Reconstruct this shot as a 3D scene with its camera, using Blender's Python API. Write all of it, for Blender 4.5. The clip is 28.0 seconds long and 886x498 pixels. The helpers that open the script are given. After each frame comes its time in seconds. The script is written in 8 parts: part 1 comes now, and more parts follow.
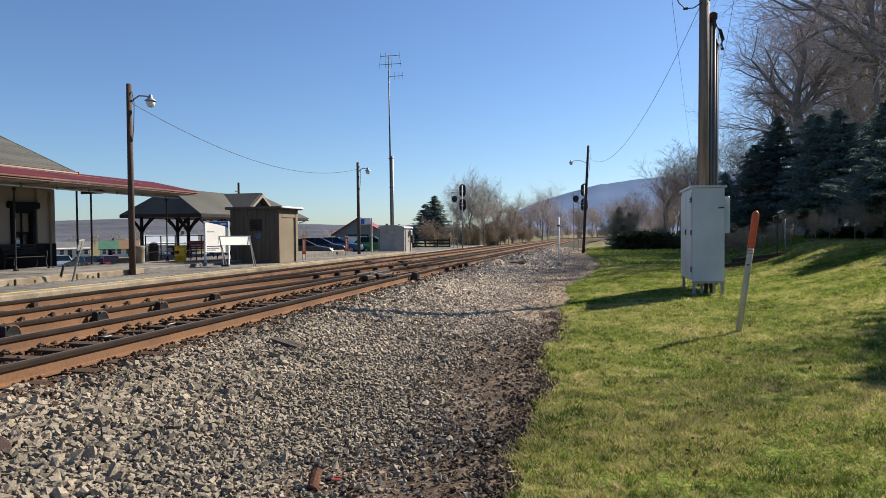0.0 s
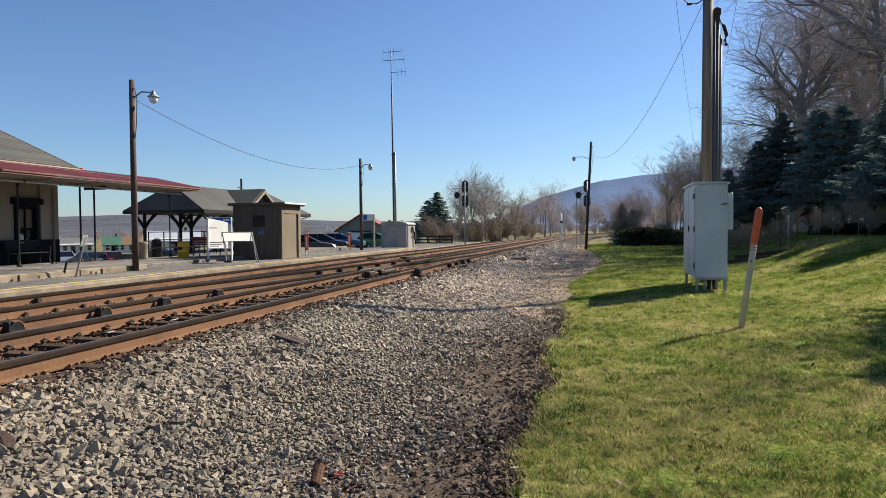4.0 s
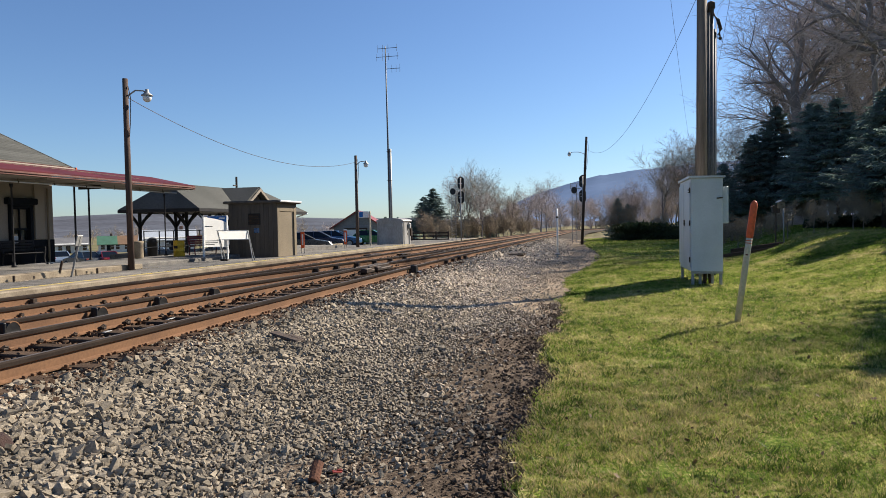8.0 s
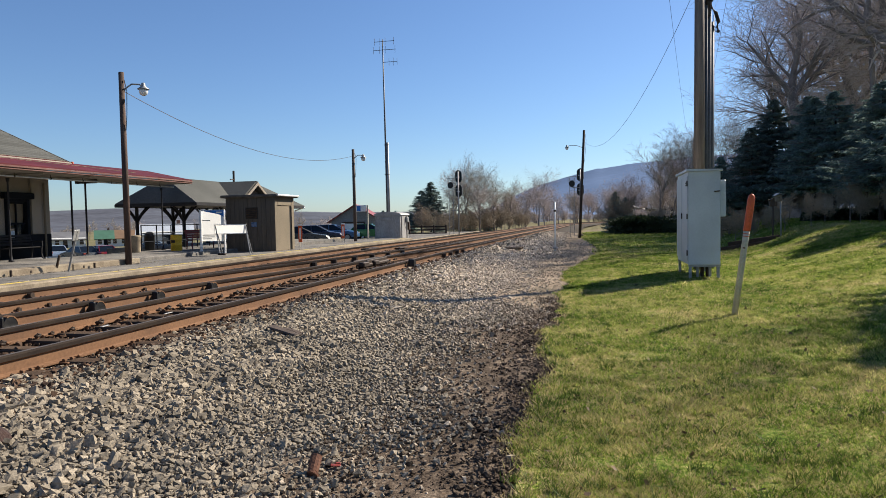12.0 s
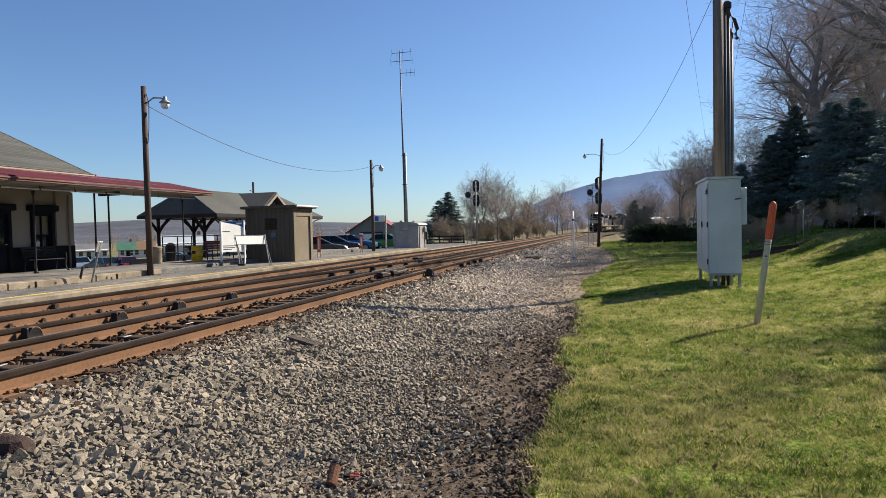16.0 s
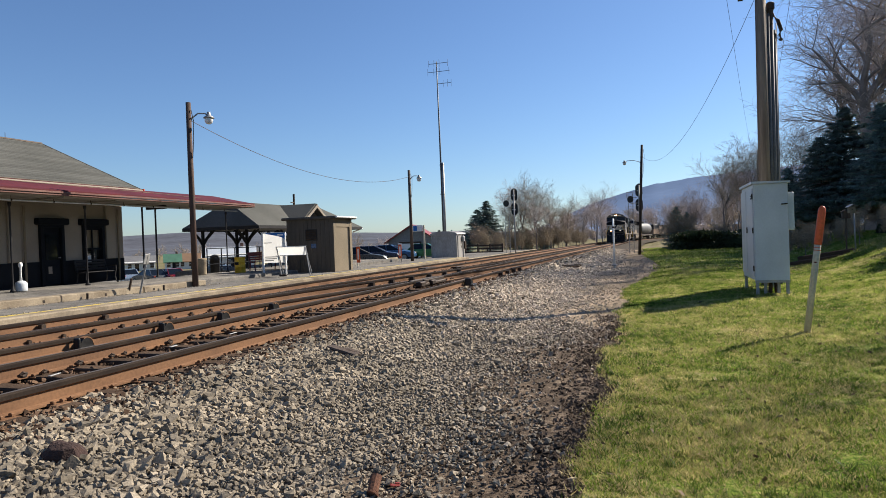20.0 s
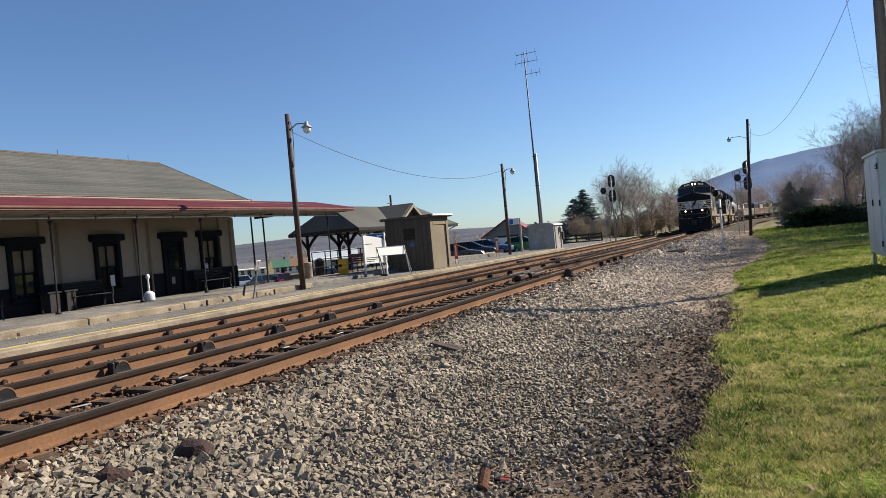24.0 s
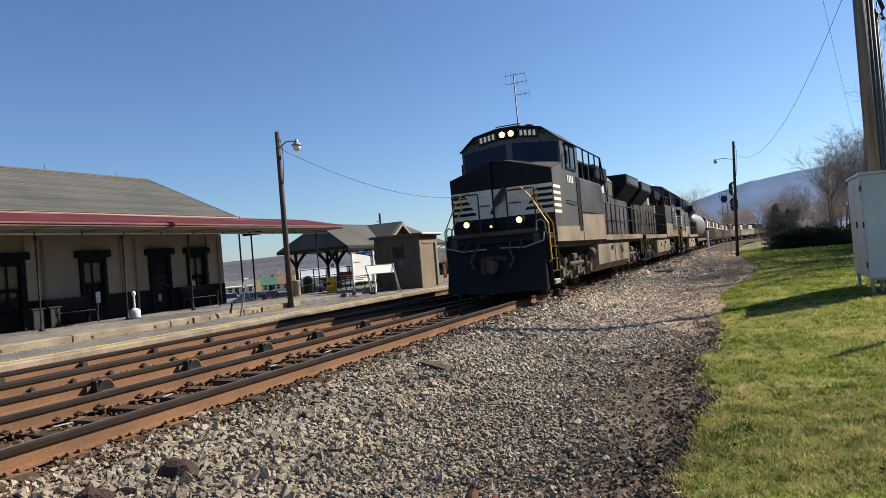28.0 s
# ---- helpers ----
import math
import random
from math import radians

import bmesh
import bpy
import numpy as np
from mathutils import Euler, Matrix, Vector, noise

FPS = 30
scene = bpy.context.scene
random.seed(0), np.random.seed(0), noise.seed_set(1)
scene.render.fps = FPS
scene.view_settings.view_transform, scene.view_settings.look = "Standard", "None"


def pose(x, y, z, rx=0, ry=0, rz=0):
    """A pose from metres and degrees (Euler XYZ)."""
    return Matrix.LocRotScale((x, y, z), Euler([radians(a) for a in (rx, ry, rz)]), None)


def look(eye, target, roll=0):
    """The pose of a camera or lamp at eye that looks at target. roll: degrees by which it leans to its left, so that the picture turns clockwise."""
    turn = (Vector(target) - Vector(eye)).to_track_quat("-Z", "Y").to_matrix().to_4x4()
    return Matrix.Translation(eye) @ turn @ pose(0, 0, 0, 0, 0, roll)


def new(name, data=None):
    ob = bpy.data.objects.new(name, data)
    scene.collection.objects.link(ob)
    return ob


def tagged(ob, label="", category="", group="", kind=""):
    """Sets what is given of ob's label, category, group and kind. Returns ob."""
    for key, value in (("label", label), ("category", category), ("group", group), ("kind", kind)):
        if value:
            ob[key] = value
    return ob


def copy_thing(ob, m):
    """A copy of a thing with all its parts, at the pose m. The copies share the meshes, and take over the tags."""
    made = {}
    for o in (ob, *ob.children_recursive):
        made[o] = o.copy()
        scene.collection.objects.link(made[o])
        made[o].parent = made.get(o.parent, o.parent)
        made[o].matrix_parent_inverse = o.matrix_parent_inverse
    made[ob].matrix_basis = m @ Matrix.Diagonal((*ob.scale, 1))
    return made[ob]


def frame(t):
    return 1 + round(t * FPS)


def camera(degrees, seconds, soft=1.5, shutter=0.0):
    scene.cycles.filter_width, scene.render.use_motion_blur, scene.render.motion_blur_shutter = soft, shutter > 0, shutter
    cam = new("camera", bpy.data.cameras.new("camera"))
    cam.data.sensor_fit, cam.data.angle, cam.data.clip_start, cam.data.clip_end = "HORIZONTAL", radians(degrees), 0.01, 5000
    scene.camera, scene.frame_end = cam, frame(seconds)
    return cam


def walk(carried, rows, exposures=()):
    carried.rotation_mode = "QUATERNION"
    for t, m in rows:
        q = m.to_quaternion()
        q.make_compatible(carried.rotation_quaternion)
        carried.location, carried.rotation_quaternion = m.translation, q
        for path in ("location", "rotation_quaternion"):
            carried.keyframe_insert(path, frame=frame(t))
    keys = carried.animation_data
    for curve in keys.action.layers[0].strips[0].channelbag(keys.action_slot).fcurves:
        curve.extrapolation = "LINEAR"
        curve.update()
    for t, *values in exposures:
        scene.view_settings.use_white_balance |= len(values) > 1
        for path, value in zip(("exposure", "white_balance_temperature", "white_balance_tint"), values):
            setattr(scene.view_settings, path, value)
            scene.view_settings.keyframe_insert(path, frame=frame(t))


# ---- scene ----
# ---------------------------------------------------------------- camera
EYE = (0.0, 0.0, 1.65)
cam = camera(68.1, 28.0, soft=0.5)
# seconds, turn about x, y, z in degrees: a hand-held phone that pans to the station as the train comes
VIEW = [
    (0.0, 88.59, 0.49, 13.38),
    (0.5, 88.54, 0.41, 13.60),
    (1.0, 88.24, 0.45, 13.73),
    (1.5, 88.25, 0.30, 13.86),
    (2.0, 88.20, 0.47, 13.95),
    (2.5, 88.23, 0.52, 13.67),
    (3.0, 88.28, 0.51, 13.53),
    (3.5, 88.26, 0.40, 13.59),
    (5.5, 88.20, 0.86, 13.57),
    (6.0, 88.07, 0.94, 13.51),
    (6.5, 87.97, 0.87, 13.47),
    (7.0, 87.94, 0.89, 13.36),
    (7.5, 87.94, 0.92, 13.30),
    (8.0, 87.94, 0.98, 13.26),
    (8.5, 87.96, 1.03, 13.20),
    (9.0, 87.95, 1.12, 13.16),
    (9.5, 87.98, 1.26, 13.25),
    (10.0, 88.02, 1.06, 13.59),
    (10.5, 88.19, 0.94, 14.18),
    (11.0, 87.99, 1.15, 13.56),
    (11.5, 87.21, 1.26, 12.66),
    (12.0, 87.39, 1.08, 13.06),
    (12.5, 87.50, 1.66, 13.36),
    (14.5, 87.96, 1.44, 13.72),
    (15.0, 88.20, 1.45, 13.82),
    (15.5, 88.24, 1.35, 14.29),
    (16.0, 88.27, 1.41, 14.61),
    (16.5, 88.33, 1.44, 14.94),
    (17.0, 88.39, 1.50, 15.10),
    (17.5, 88.51, 1.55, 15.27),
    (18.0, 88.85, 1.71, 15.47),
    (18.5, 88.92, 1.62, 15.82),
    (19.0, 88.99, 1.61, 16.21),
    (19.5, 89.10, 1.84, 16.88),
    (20.0, 89.18, 2.04, 17.96),
    (20.5, 89.28, 2.34, 19.34),
    (21.0, 89.22, 2.57, 20.13),
    (21.5, 89.23, 2.96, 22.38),
    (22.0, 89.08, 3.56, 23.94),
    (22.5, 89.12, 4.16, 24.83),
    (24.5, 89.34, 5.32, 26.62),
    (25.0, 89.93, 5.27, 26.66),
    (25.5, 90.28, 5.20, 26.40),
    (26.0, 90.50, 5.14, 26.21),
    (26.5, 90.56, 4.96, 25.90),
    (27.0, 90.60, 4.88, 25.67),
    (27.5, 90.68, 4.81, 25.61),
    (28.0, 90.78, 4.81, 25.44),
]
walk(cam, [(t, pose(*EYE, rx, ry, rz)) for t, rx, ry, rz in VIEW], [(0.0, 0.97, 6500, 10), (28.0, 0.97, 6500, 10)])

# ---------------------------------------------------------------- light
SUN_AZ, SUN_EL = math.atan2(0.65, 0.76), radians(36)
world = bpy.data.worlds.new("world")
scene.world = world
world.use_nodes = True
wn = world.node_tree.nodes
wn.clear()
sky = wn.new("ShaderNodeTexSky")
sky.sky_type, sky.sun_disc = "NISHITA", False
sky.sun_elevation, sky.sun_rotation = SUN_EL, SUN_AZ
sky.air_density, sky.dust_density, sky.ozone_density = 1.0, 0.30, 3.0
bgd = wn.new("ShaderNodeBackground")
bgd.inputs["Strength"].default_value = 0.056
wout = wn.new("ShaderNodeOutputWorld")
cool = wn.new("ShaderNodeMix")
cool.data_type, cool.blend_type = "RGBA", "MULTIPLY"
cool.inputs[0].default_value = 1.0
cool.inputs[7].default_value = (0.81, 0.96, 1.165, 1)
world.node_tree.links.new(sky.outputs[0], cool.inputs[6])
world.node_tree.links.new(cool.outputs[2], bgd.inputs["Color"])
world.node_tree.links.new(bgd.outputs[0], wout.inputs["Surface"])
sun_data = bpy.data.lights.new("sun", "SUN")
sun_data.energy, sun_data.angle, sun_data.color = 5.0, radians(0.5), (1.0, 0.91, 0.78)
sun = new("sun", sun_data)
sun_from = Vector((math.sin(SUN_AZ) * math.cos(SUN_EL), math.cos(SUN_AZ) * math.cos(SUN_EL), math.sin(SUN_EL)))
sun.matrix_world = look(sun_from * 50, (0, 0, 0))


# ---------------------------------------------------------------- materials
def mat(name, c1, c2=None, scale=3.0, rough=0.8, metal=0.0, bump=0.3, fine=40.0, depth=0.01, vary=0.0, spec=0.3, stretch=None, grit=0.2):
    """A surface with patches of c1 and c2 at one scale, grain at another, and relief."""
    m = bpy.data.materials.new(name)
    m.use_nodes = True
    nt = m.node_tree
    n, l = nt.nodes, nt.links
    b = n["Principled BSDF"]
    c2 = c2 or tuple(x * 0.75 for x in c1)
    tc = n.new("ShaderNodeTexCoord")
    src = tc.outputs["Object"]
    if stretch:
        mp = n.new("ShaderNodeMapping")
        mp.inputs["Scale"].default_value = stretch
        l.new(src, mp.inputs["Vector"])
        src = mp.outputs[0]
    big = n.new("ShaderNodeTexNoise")
    big.inputs["Scale"].default_value, big.inputs["Detail"].default_value = scale, 5
    small = n.new("ShaderNodeTexNoise")
    small.inputs["Scale"].default_value, small.inputs["Detail"].default_value = fine, 3
    l.new(src, big.inputs["Vector"])
    l.new(src, small.inputs["Vector"])
    ramp = n.new("ShaderNodeMapRange")
    ramp.inputs["From Min"].default_value, ramp.inputs["From Max"].default_value = 0.35, 0.65
    l.new(big.outputs[0], ramp.inputs["Value"])
    mix = n.new("ShaderNodeMix")
    mix.data_type = "RGBA"
    mix.inputs[6].default_value, mix.inputs[7].default_value = (*c1, 1), (*c2, 1)
    l.new(ramp.outputs[0], mix.inputs[0])
    grain = n.new("ShaderNodeMapRange")
    grain.inputs["From Min"].default_value, grain.inputs["From Max"].default_value = 0.25, 0.75
    grain.inputs["To Min"].default_value, grain.inputs["To Max"].default_value = 1 - grit, 1 + grit
    l.new(small.outputs[0], grain.inputs["Value"])
    mul = n.new("ShaderNodeVectorMath")
    mul.operation = "SCALE"
    l.new(mix.outputs[2], mul.inputs[0])
    l.new(grain.outputs[0], mul.inputs["Scale"])
    col = mul.outputs[0]
    if vary:
        oi = n.new("ShaderNodeObjectInfo")
        geo = n.new("ShaderNodeNewGeometry")
        add = n.new("ShaderNodeMath")
        add.operation = "ADD"
        l.new(oi.outputs["Random"], add.inputs[0])
        l.new(geo.outputs["Random Per Island"], add.inputs[1])
        vr = n.new("ShaderNodeMapRange")
        vr.inputs["From Max"].default_value = 2.0
        vr.inputs["To Min"].default_value, vr.inputs["To Max"].default_value = 1 - vary, 1 + vary
        l.new(add.outputs[0], vr.inputs["Value"])
        m2 = n.new("ShaderNodeVectorMath")
        m2.operation = "SCALE"
        l.new(col, m2.inputs[0])
        l.new(vr.outputs[0], m2.inputs["Scale"])
        col = m2.outputs[0]
    l.new(col, b.inputs["Base Color"])
    rr = n.new("ShaderNodeMapRange")
    rr.inputs["To Min"].default_value, rr.inputs["To Max"].default_value = max(0.03, rough - 0.12), min(1, rough + 0.1)
    l.new(small.outputs[0], rr.inputs["Value"])
    l.new(rr.outputs[0], b.inputs["Roughness"])
    b.inputs["Metallic"].default_value = metal
    b.inputs["Specular IOR Level"].default_value = spec
    if bump:
        bp = n.new("ShaderNodeBump")
        bp.inputs["Strength"].default_value, bp.inputs["Distance"].default_value = bump, depth
        l.new(small.outputs[0], bp.inputs["Height"])
        l.new(bp.outputs[0], b.inputs["Normal"])
    return m


def glow(name, colour, strength):
    m = bpy.data.materials.new(name)
    m.use_nodes = True
    b = m.node_tree.nodes["Principled BSDF"]
    b.inputs["Base Color"].default_value = (*colour, 1)
    b.inputs["Emission Color"].default_value = (*colour, 1)
    b.inputs["Emission Strength"].default_value = strength
    return m


def glass(name, colour, rough=0.05, spec=0.8):
    m = bpy.data.materials.new(name)
    m.use_nodes = True
    b = m.node_tree.nodes["Principled BSDF"]
    b.inputs["Base Color"].default_value = (*colour, 1)
    b.inputs["Roughness"].default_value = rough
    b.inputs["Specular IOR Level"].default_value = spec
    return m


def thin_leaf(m, share):
    """Lets part of the light through a leaf."""
    n, l = m.node_tree.nodes, m.node_tree.links
    b, out = n["Principled BSDF"], n["Material Output"]
    tr = n.new("ShaderNodeBsdfTranslucent")
    l.new(b.inputs["Base Color"].links[0].from_socket, tr.inputs["Color"])
    mx = n.new("ShaderNodeMixShader")
    mx.inputs[0].default_value = share
    l.new(b.outputs[0], mx.inputs[1])
    l.new(tr.outputs[0], mx.inputs[2])
    l.new(mx.outputs[0], out.inputs["Surface"])
    return m


def mottled(name, stops, scales=(0.5, 2.7, 15.0), weights=(0.45, 0.35, 0.2), rough=0.9, bump=0.6, depth=0.02, vary=0.0, spec=0.03):
    """Ground cover of several colours, mixed at three sizes of patch."""
    m = mat(name, (0.2, 0.2, 0.2), rough=rough, bump=bump, depth=depth, vary=vary, spec=spec, fine=scales[2] * 2)
    n, l = m.node_tree.nodes, m.node_tree.links
    tc = n.new("ShaderNodeTexCoord")
    total = None
    for sc, w in zip(scales, weights):
        tx = n.new("ShaderNodeTexNoise")
        tx.inputs["Scale"].default_value, tx.inputs["Detail"].default_value = sc, 4
        tx.inputs["Roughness"].default_value = 0.6
        l.new(tc.outputs["Object"], tx.inputs["Vector"])
        mu = n.new("ShaderNodeMath")
        mu.operation = "MULTIPLY_ADD"
        mu.inputs[1].default_value = w
        mu.inputs[2].default_value = 0.0
        l.new(tx.outputs[0], mu.inputs[0])
        if total is not None:
            l.new(total, mu.inputs[2])
        total = mu.outputs[0]
    cr = n.new("ShaderNodeValToRGB")
    while len(cr.color_ramp.elements) < len(stops):
        cr.color_ramp.elements.new(0.5)
    for e, (at, c) in zip(cr.color_ramp.elements, stops):
        e.position, e.color = at, (*c, 1)
    l.new(total, cr.inputs[0])
    mix = next(x for x in n if x.bl_idname == "ShaderNodeMix")
    for lk in list(mix.outputs[2].links):
        l.new(cr.outputs[0], lk.to_socket)
    return m


GRASS_STOPS = [(0.40, (0.045, 0.075, 0.012)), (0.45, (0.105, 0.165, 0.022)), (0.50, (0.19, 0.24, 0.042)), (0.55, (0.32, 0.31, 0.105)), (0.60, (0.46, 0.385, 0.20))]
# Darker copy of the blade tones, painting in shade between the blades
GRASS = mottled("grass", [(a, tuple(x * 0.85 for x in c)) for a, c in GRASS_STOPS], (0.5, 3.0, 24.0), (0.4, 0.28, 0.32), bump=0.9, depth=0.03)
BLADE = thin_leaf(mottled("grass_blade", [(a, tuple(x * 1.6 for x in c)) for a, c in GRASS_STOPS], (0.5, 3.0, 24.0), (0.4, 0.28, 0.32), rough=0.6, bump=0, vary=0.75), 0.5)
TUFT = thin_leaf(mat("tuft_blade", (0.055, 0.095, 0.016), (0.10, 0.14, 0.02), 1.5, 0.6, bump=0, fine=3, vary=0.4), 0.4)
STRAW = thin_leaf(mat("straw_blade", (0.42, 0.34, 0.17), (0.30, 0.25, 0.10), 2.0, 0.7, bump=0, fine=3, vary=0.5), 0.4)
FIELD = mat("field", (0.19, 0.155, 0.095), (0.13, 0.125, 0.06), 0.05, 0.95, fine=1.2, bump=0.5, depth=0.1, spec=0.03)
SOIL = mottled("dark_soil", [(0.40, (0.030, 0.023, 0.018)), (0.47, (0.072, 0.054, 0.040)), (0.53, (0.125, 0.094, 0.068)), (0.60, (0.24, 0.185, 0.135))], (0.9, 6.0, 40.0), (0.3, 0.35, 0.35), 0.95, 0.5, 0.012)
DRY = mottled("dry_dirt", [(0.40, (0.13, 0.104, 0.068)), (0.48, (0.23, 0.178, 0.125)), (0.54, (0.31, 0.235, 0.165)), (0.61, (0.39, 0.31, 0.225))], (0.35, 2.0, 14.0), (0.4, 0.3, 0.3), 0.95, 0.5, 0.012)
# Bed darker than its stones: shade of the gaps is in this colour
BALLAST = mat("ballast", (0.085, 0.07, 0.055), (0.045, 0.038, 0.03), 5, 0.9, fine=16, bump=1.0, depth=0.06, spec=0.05)
STONE = mat("ballast_stone", (0.285, 0.239, 0.178), (0.165, 0.139, 0.104), 1.1, 0.85, fine=60, bump=0.5, depth=0.008, vary=0.52, spec=0.12, grit=0.3)
# Brighter copy of STONE: sunlight is painted in to lift the far ballast
TANSTONE = mat("brightened_stone", (0.50, 0.42, 0.325), (0.35, 0.292, 0.225), 0.9, 0.9, fine=50, bump=0.4, depth=0.008, vary=0.4, spec=0.08, grit=0.3)
RUSTY = mat("rusty_stone", (0.135, 0.082, 0.050), (0.06, 0.041, 0.031), 2.0, 0.9, fine=45, bump=0.4, vary=0.5, spec=0.1)
RUST = mat("rail_rust", (0.19, 0.098, 0.048), (0.128, 0.066, 0.034), 1.2, 0.75, 0.1, fine=30, bump=0.25, depth=0.004)
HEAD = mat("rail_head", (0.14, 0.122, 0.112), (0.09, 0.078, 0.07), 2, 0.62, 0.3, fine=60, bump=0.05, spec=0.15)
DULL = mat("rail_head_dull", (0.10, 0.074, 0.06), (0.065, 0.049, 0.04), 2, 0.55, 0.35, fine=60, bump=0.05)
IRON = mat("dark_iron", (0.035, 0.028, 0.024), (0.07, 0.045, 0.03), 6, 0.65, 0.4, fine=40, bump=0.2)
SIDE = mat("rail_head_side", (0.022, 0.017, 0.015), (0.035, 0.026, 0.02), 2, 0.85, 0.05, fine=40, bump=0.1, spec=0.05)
TIE = mat("tie_wood", (0.09, 0.06, 0.042), (0.055, 0.04, 0.03), 2, 0.9, fine=30, bump=0.8, depth=0.015, vary=0.4, stretch=(0.4, 3, 3), spec=0.05)
ASPHALT = mottled("platform_asphalt", [(0.40, (0.085, 0.08, 0.075)), (0.48, (0.145, 0.138, 0.128)), (0.53, (0.18, 0.168, 0.15)), (0.61, (0.27, 0.245, 0.21))], (0.4, 3.0, 26.0), (0.35, 0.3, 0.35), 0.93, 0.6, 0.012)
CONCRETE = mat("concrete", (0.30, 0.25, 0.18), (0.18, 0.145, 0.105), 1.7, 0.9, fine=28, bump=0.3, depth=0.006, spec=0.08)
YELLOW_LINE = mat("worn_yellow_paint", (0.55, 0.40, 0.06), (0.34, 0.29, 0.17), 3.2, 0.8, fine=40, bump=0.1)
WOOD = mat("weathered_pole_wood", (0.105, 0.076, 0.057), (0.066, 0.049, 0.04), 2, 0.85, fine=14, bump=0.7, depth=0.012, stretch=(6, 6, 0.5))
POLEWOOD = mat("pale_pole_wood", (0.27, 0.205, 0.155), (0.15, 0.112, 0.086), 1.4, 0.85, fine=12, bump=0.7, depth=0.012, stretch=(7, 7, 0.35))
LAMPWOOD = mat("red_brown_pole_wood", (0.10, 0.062, 0.046), (0.06, 0.039, 0.031), 2, 0.85, fine=14, bump=0.7, depth=0.012, stretch=(6, 6, 0.5))
DARKWOOD = mat("creosote_pole_wood", (0.06, 0.042, 0.032), (0.035, 0.026, 0.022), 2, 0.85, fine=14, bump=0.6, depth=0.012, stretch=(6, 6, 0.5))
BARK = mat("bark", (0.25, 0.215, 0.20), (0.16, 0.138, 0.13), 1.5, 0.95, fine=12, bump=0.7, depth=0.02)
TWIG = mat("twig", (0.50, 0.42, 0.385), (0.40, 0.335, 0.305), 0.6, 0.95, bump=0, fine=5, vary=0.25)
PALE_TWIG = mat("pale_twig", (0.36, 0.30, 0.22), (0.27, 0.22, 0.165), 0.6, 0.95, bump=0, fine=5, vary=0.25)
# Needle tone lifted above foliage green; hazy glare is put into it
NEEDLE = thin_leaf(mat("needles", (0.19, 0.265, 0.235), (0.26, 0.335, 0.295), 0.8, 0.75, bump=0, fine=6, vary=0.45, spec=0.08), 0.5)
HEDGE = thin_leaf(mat("hedge_leaf", (0.040, 0.056, 0.024), (0.028, 0.038, 0.018), 0.9, 0.7, bump=0, fine=6, vary=0.4), 0.2)
SHINGLE = mat("grey_green_shingle", (0.096, 0.096, 0.088), (0.076, 0.077, 0.07), 0.5, 0.9, fine=14, bump=0.5, depth=0.02, vary=0.3, spec=0.05)
REDPAINT = mat("maroon_roof_paint", (0.115, 0.025, 0.029), (0.08, 0.02, 0.023), 0.8, 0.6, fine=20, bump=0.1, spec=0.08, grit=0.1)
RUSTYRED = mat("faded_red_gutter", (0.20, 0.115, 0.095), (0.145, 0.075, 0.062), 1.0, 0.65, fine=18, bump=0.1, spec=0.1, grit=0.12)
CREAM = mat("cream_stucco", (0.29, 0.25, 0.20), (0.235, 0.20, 0.162), 0.7, 0.9, fine=30, bump=0.3, depth=0.005)
SOFFIT = mat("soffit_boards", (0.30, 0.27, 0.235), (0.22, 0.20, 0.17), 0.8, 0.85, fine=20, bump=0.2, stretch=(1, 5, 1))
DARKGREEN = mat("dark_green_paint", (0.006, 0.008, 0.011), (0.010, 0.012, 0.016), 1.2, 0.75, fine=25, bump=0.15, spec=0.12)
POST = mat("post_paint", (0.02, 0.02, 0.022), (0.032, 0.03, 0.03), 2, 0.65, fine=25, bump=0.1, spec=0.15)
WHITE = mat("white_paint", (0.78, 0.78, 0.76), (0.66, 0.66, 0.64), 1.2, 0.5, fine=20, bump=0.1)
CABINET = mat("pale_grey_enamel", (0.54, 0.57, 0.59), (0.43, 0.46, 0.48), 0.9, 0.45, fine=22, bump=0.04, spec=0.4, grit=0.05)
ORANGE = mat("orange_plastic", (0.72, 0.13, 0.035), (0.58, 0.10, 0.035), 2.5, 0.5, fine=25, bump=0.08)
BUFF = mat("buff_plastic", (0.55, 0.50, 0.38), (0.45, 0.41, 0.31), 2.5, 0.6, fine=25, bump=0.08)
BROWNWALL = mat("brown_grey_siding", (0.10, 0.083, 0.065), (0.075, 0.063, 0.05), 0.8, 0.85, fine=18, bump=0.4, stretch=(6, 6, 0.6))
TANWALL = mat("tan_siding", (0.20, 0.16, 0.11), (0.16, 0.13, 0.088), 0.8, 0.8, fine=18, bump=0.3)
STEEL = mat("galvanised_steel", (0.34, 0.34, 0.33), (0.26, 0.26, 0.255), 1.5, 0.55, 0.45, fine=25, bump=0.1)
ALUM = mat("weathered_aluminium", (0.36, 0.35, 0.335), (0.27, 0.255, 0.24), 1.1, 0.55, 0.3, fine=14, bump=0.15, stretch=(1, 1, 0.4))
BLACK = mat("black_paint", (0.012, 0.012, 0.013), (0.022, 0.021, 0.02), 1.2, 0.42, fine=22, bump=0.1)
LOCO = mat("loco_black", (0.006, 0.007, 0.009), (0.012, 0.012, 0.013), 0.7, 0.5, fine=16, bump=0.05, spec=0.14)
# Lit copy of LOCO: sun glare on the sides is painted in with dust
LOCOLIT = mat("lit_dusty_loco_black", (0.088, 0.085, 0.082), (0.052, 0.051, 0.052), 0.6, 0.42, fine=14, bump=0.06, spec=0.3, stretch=(1, 1, 0.4))
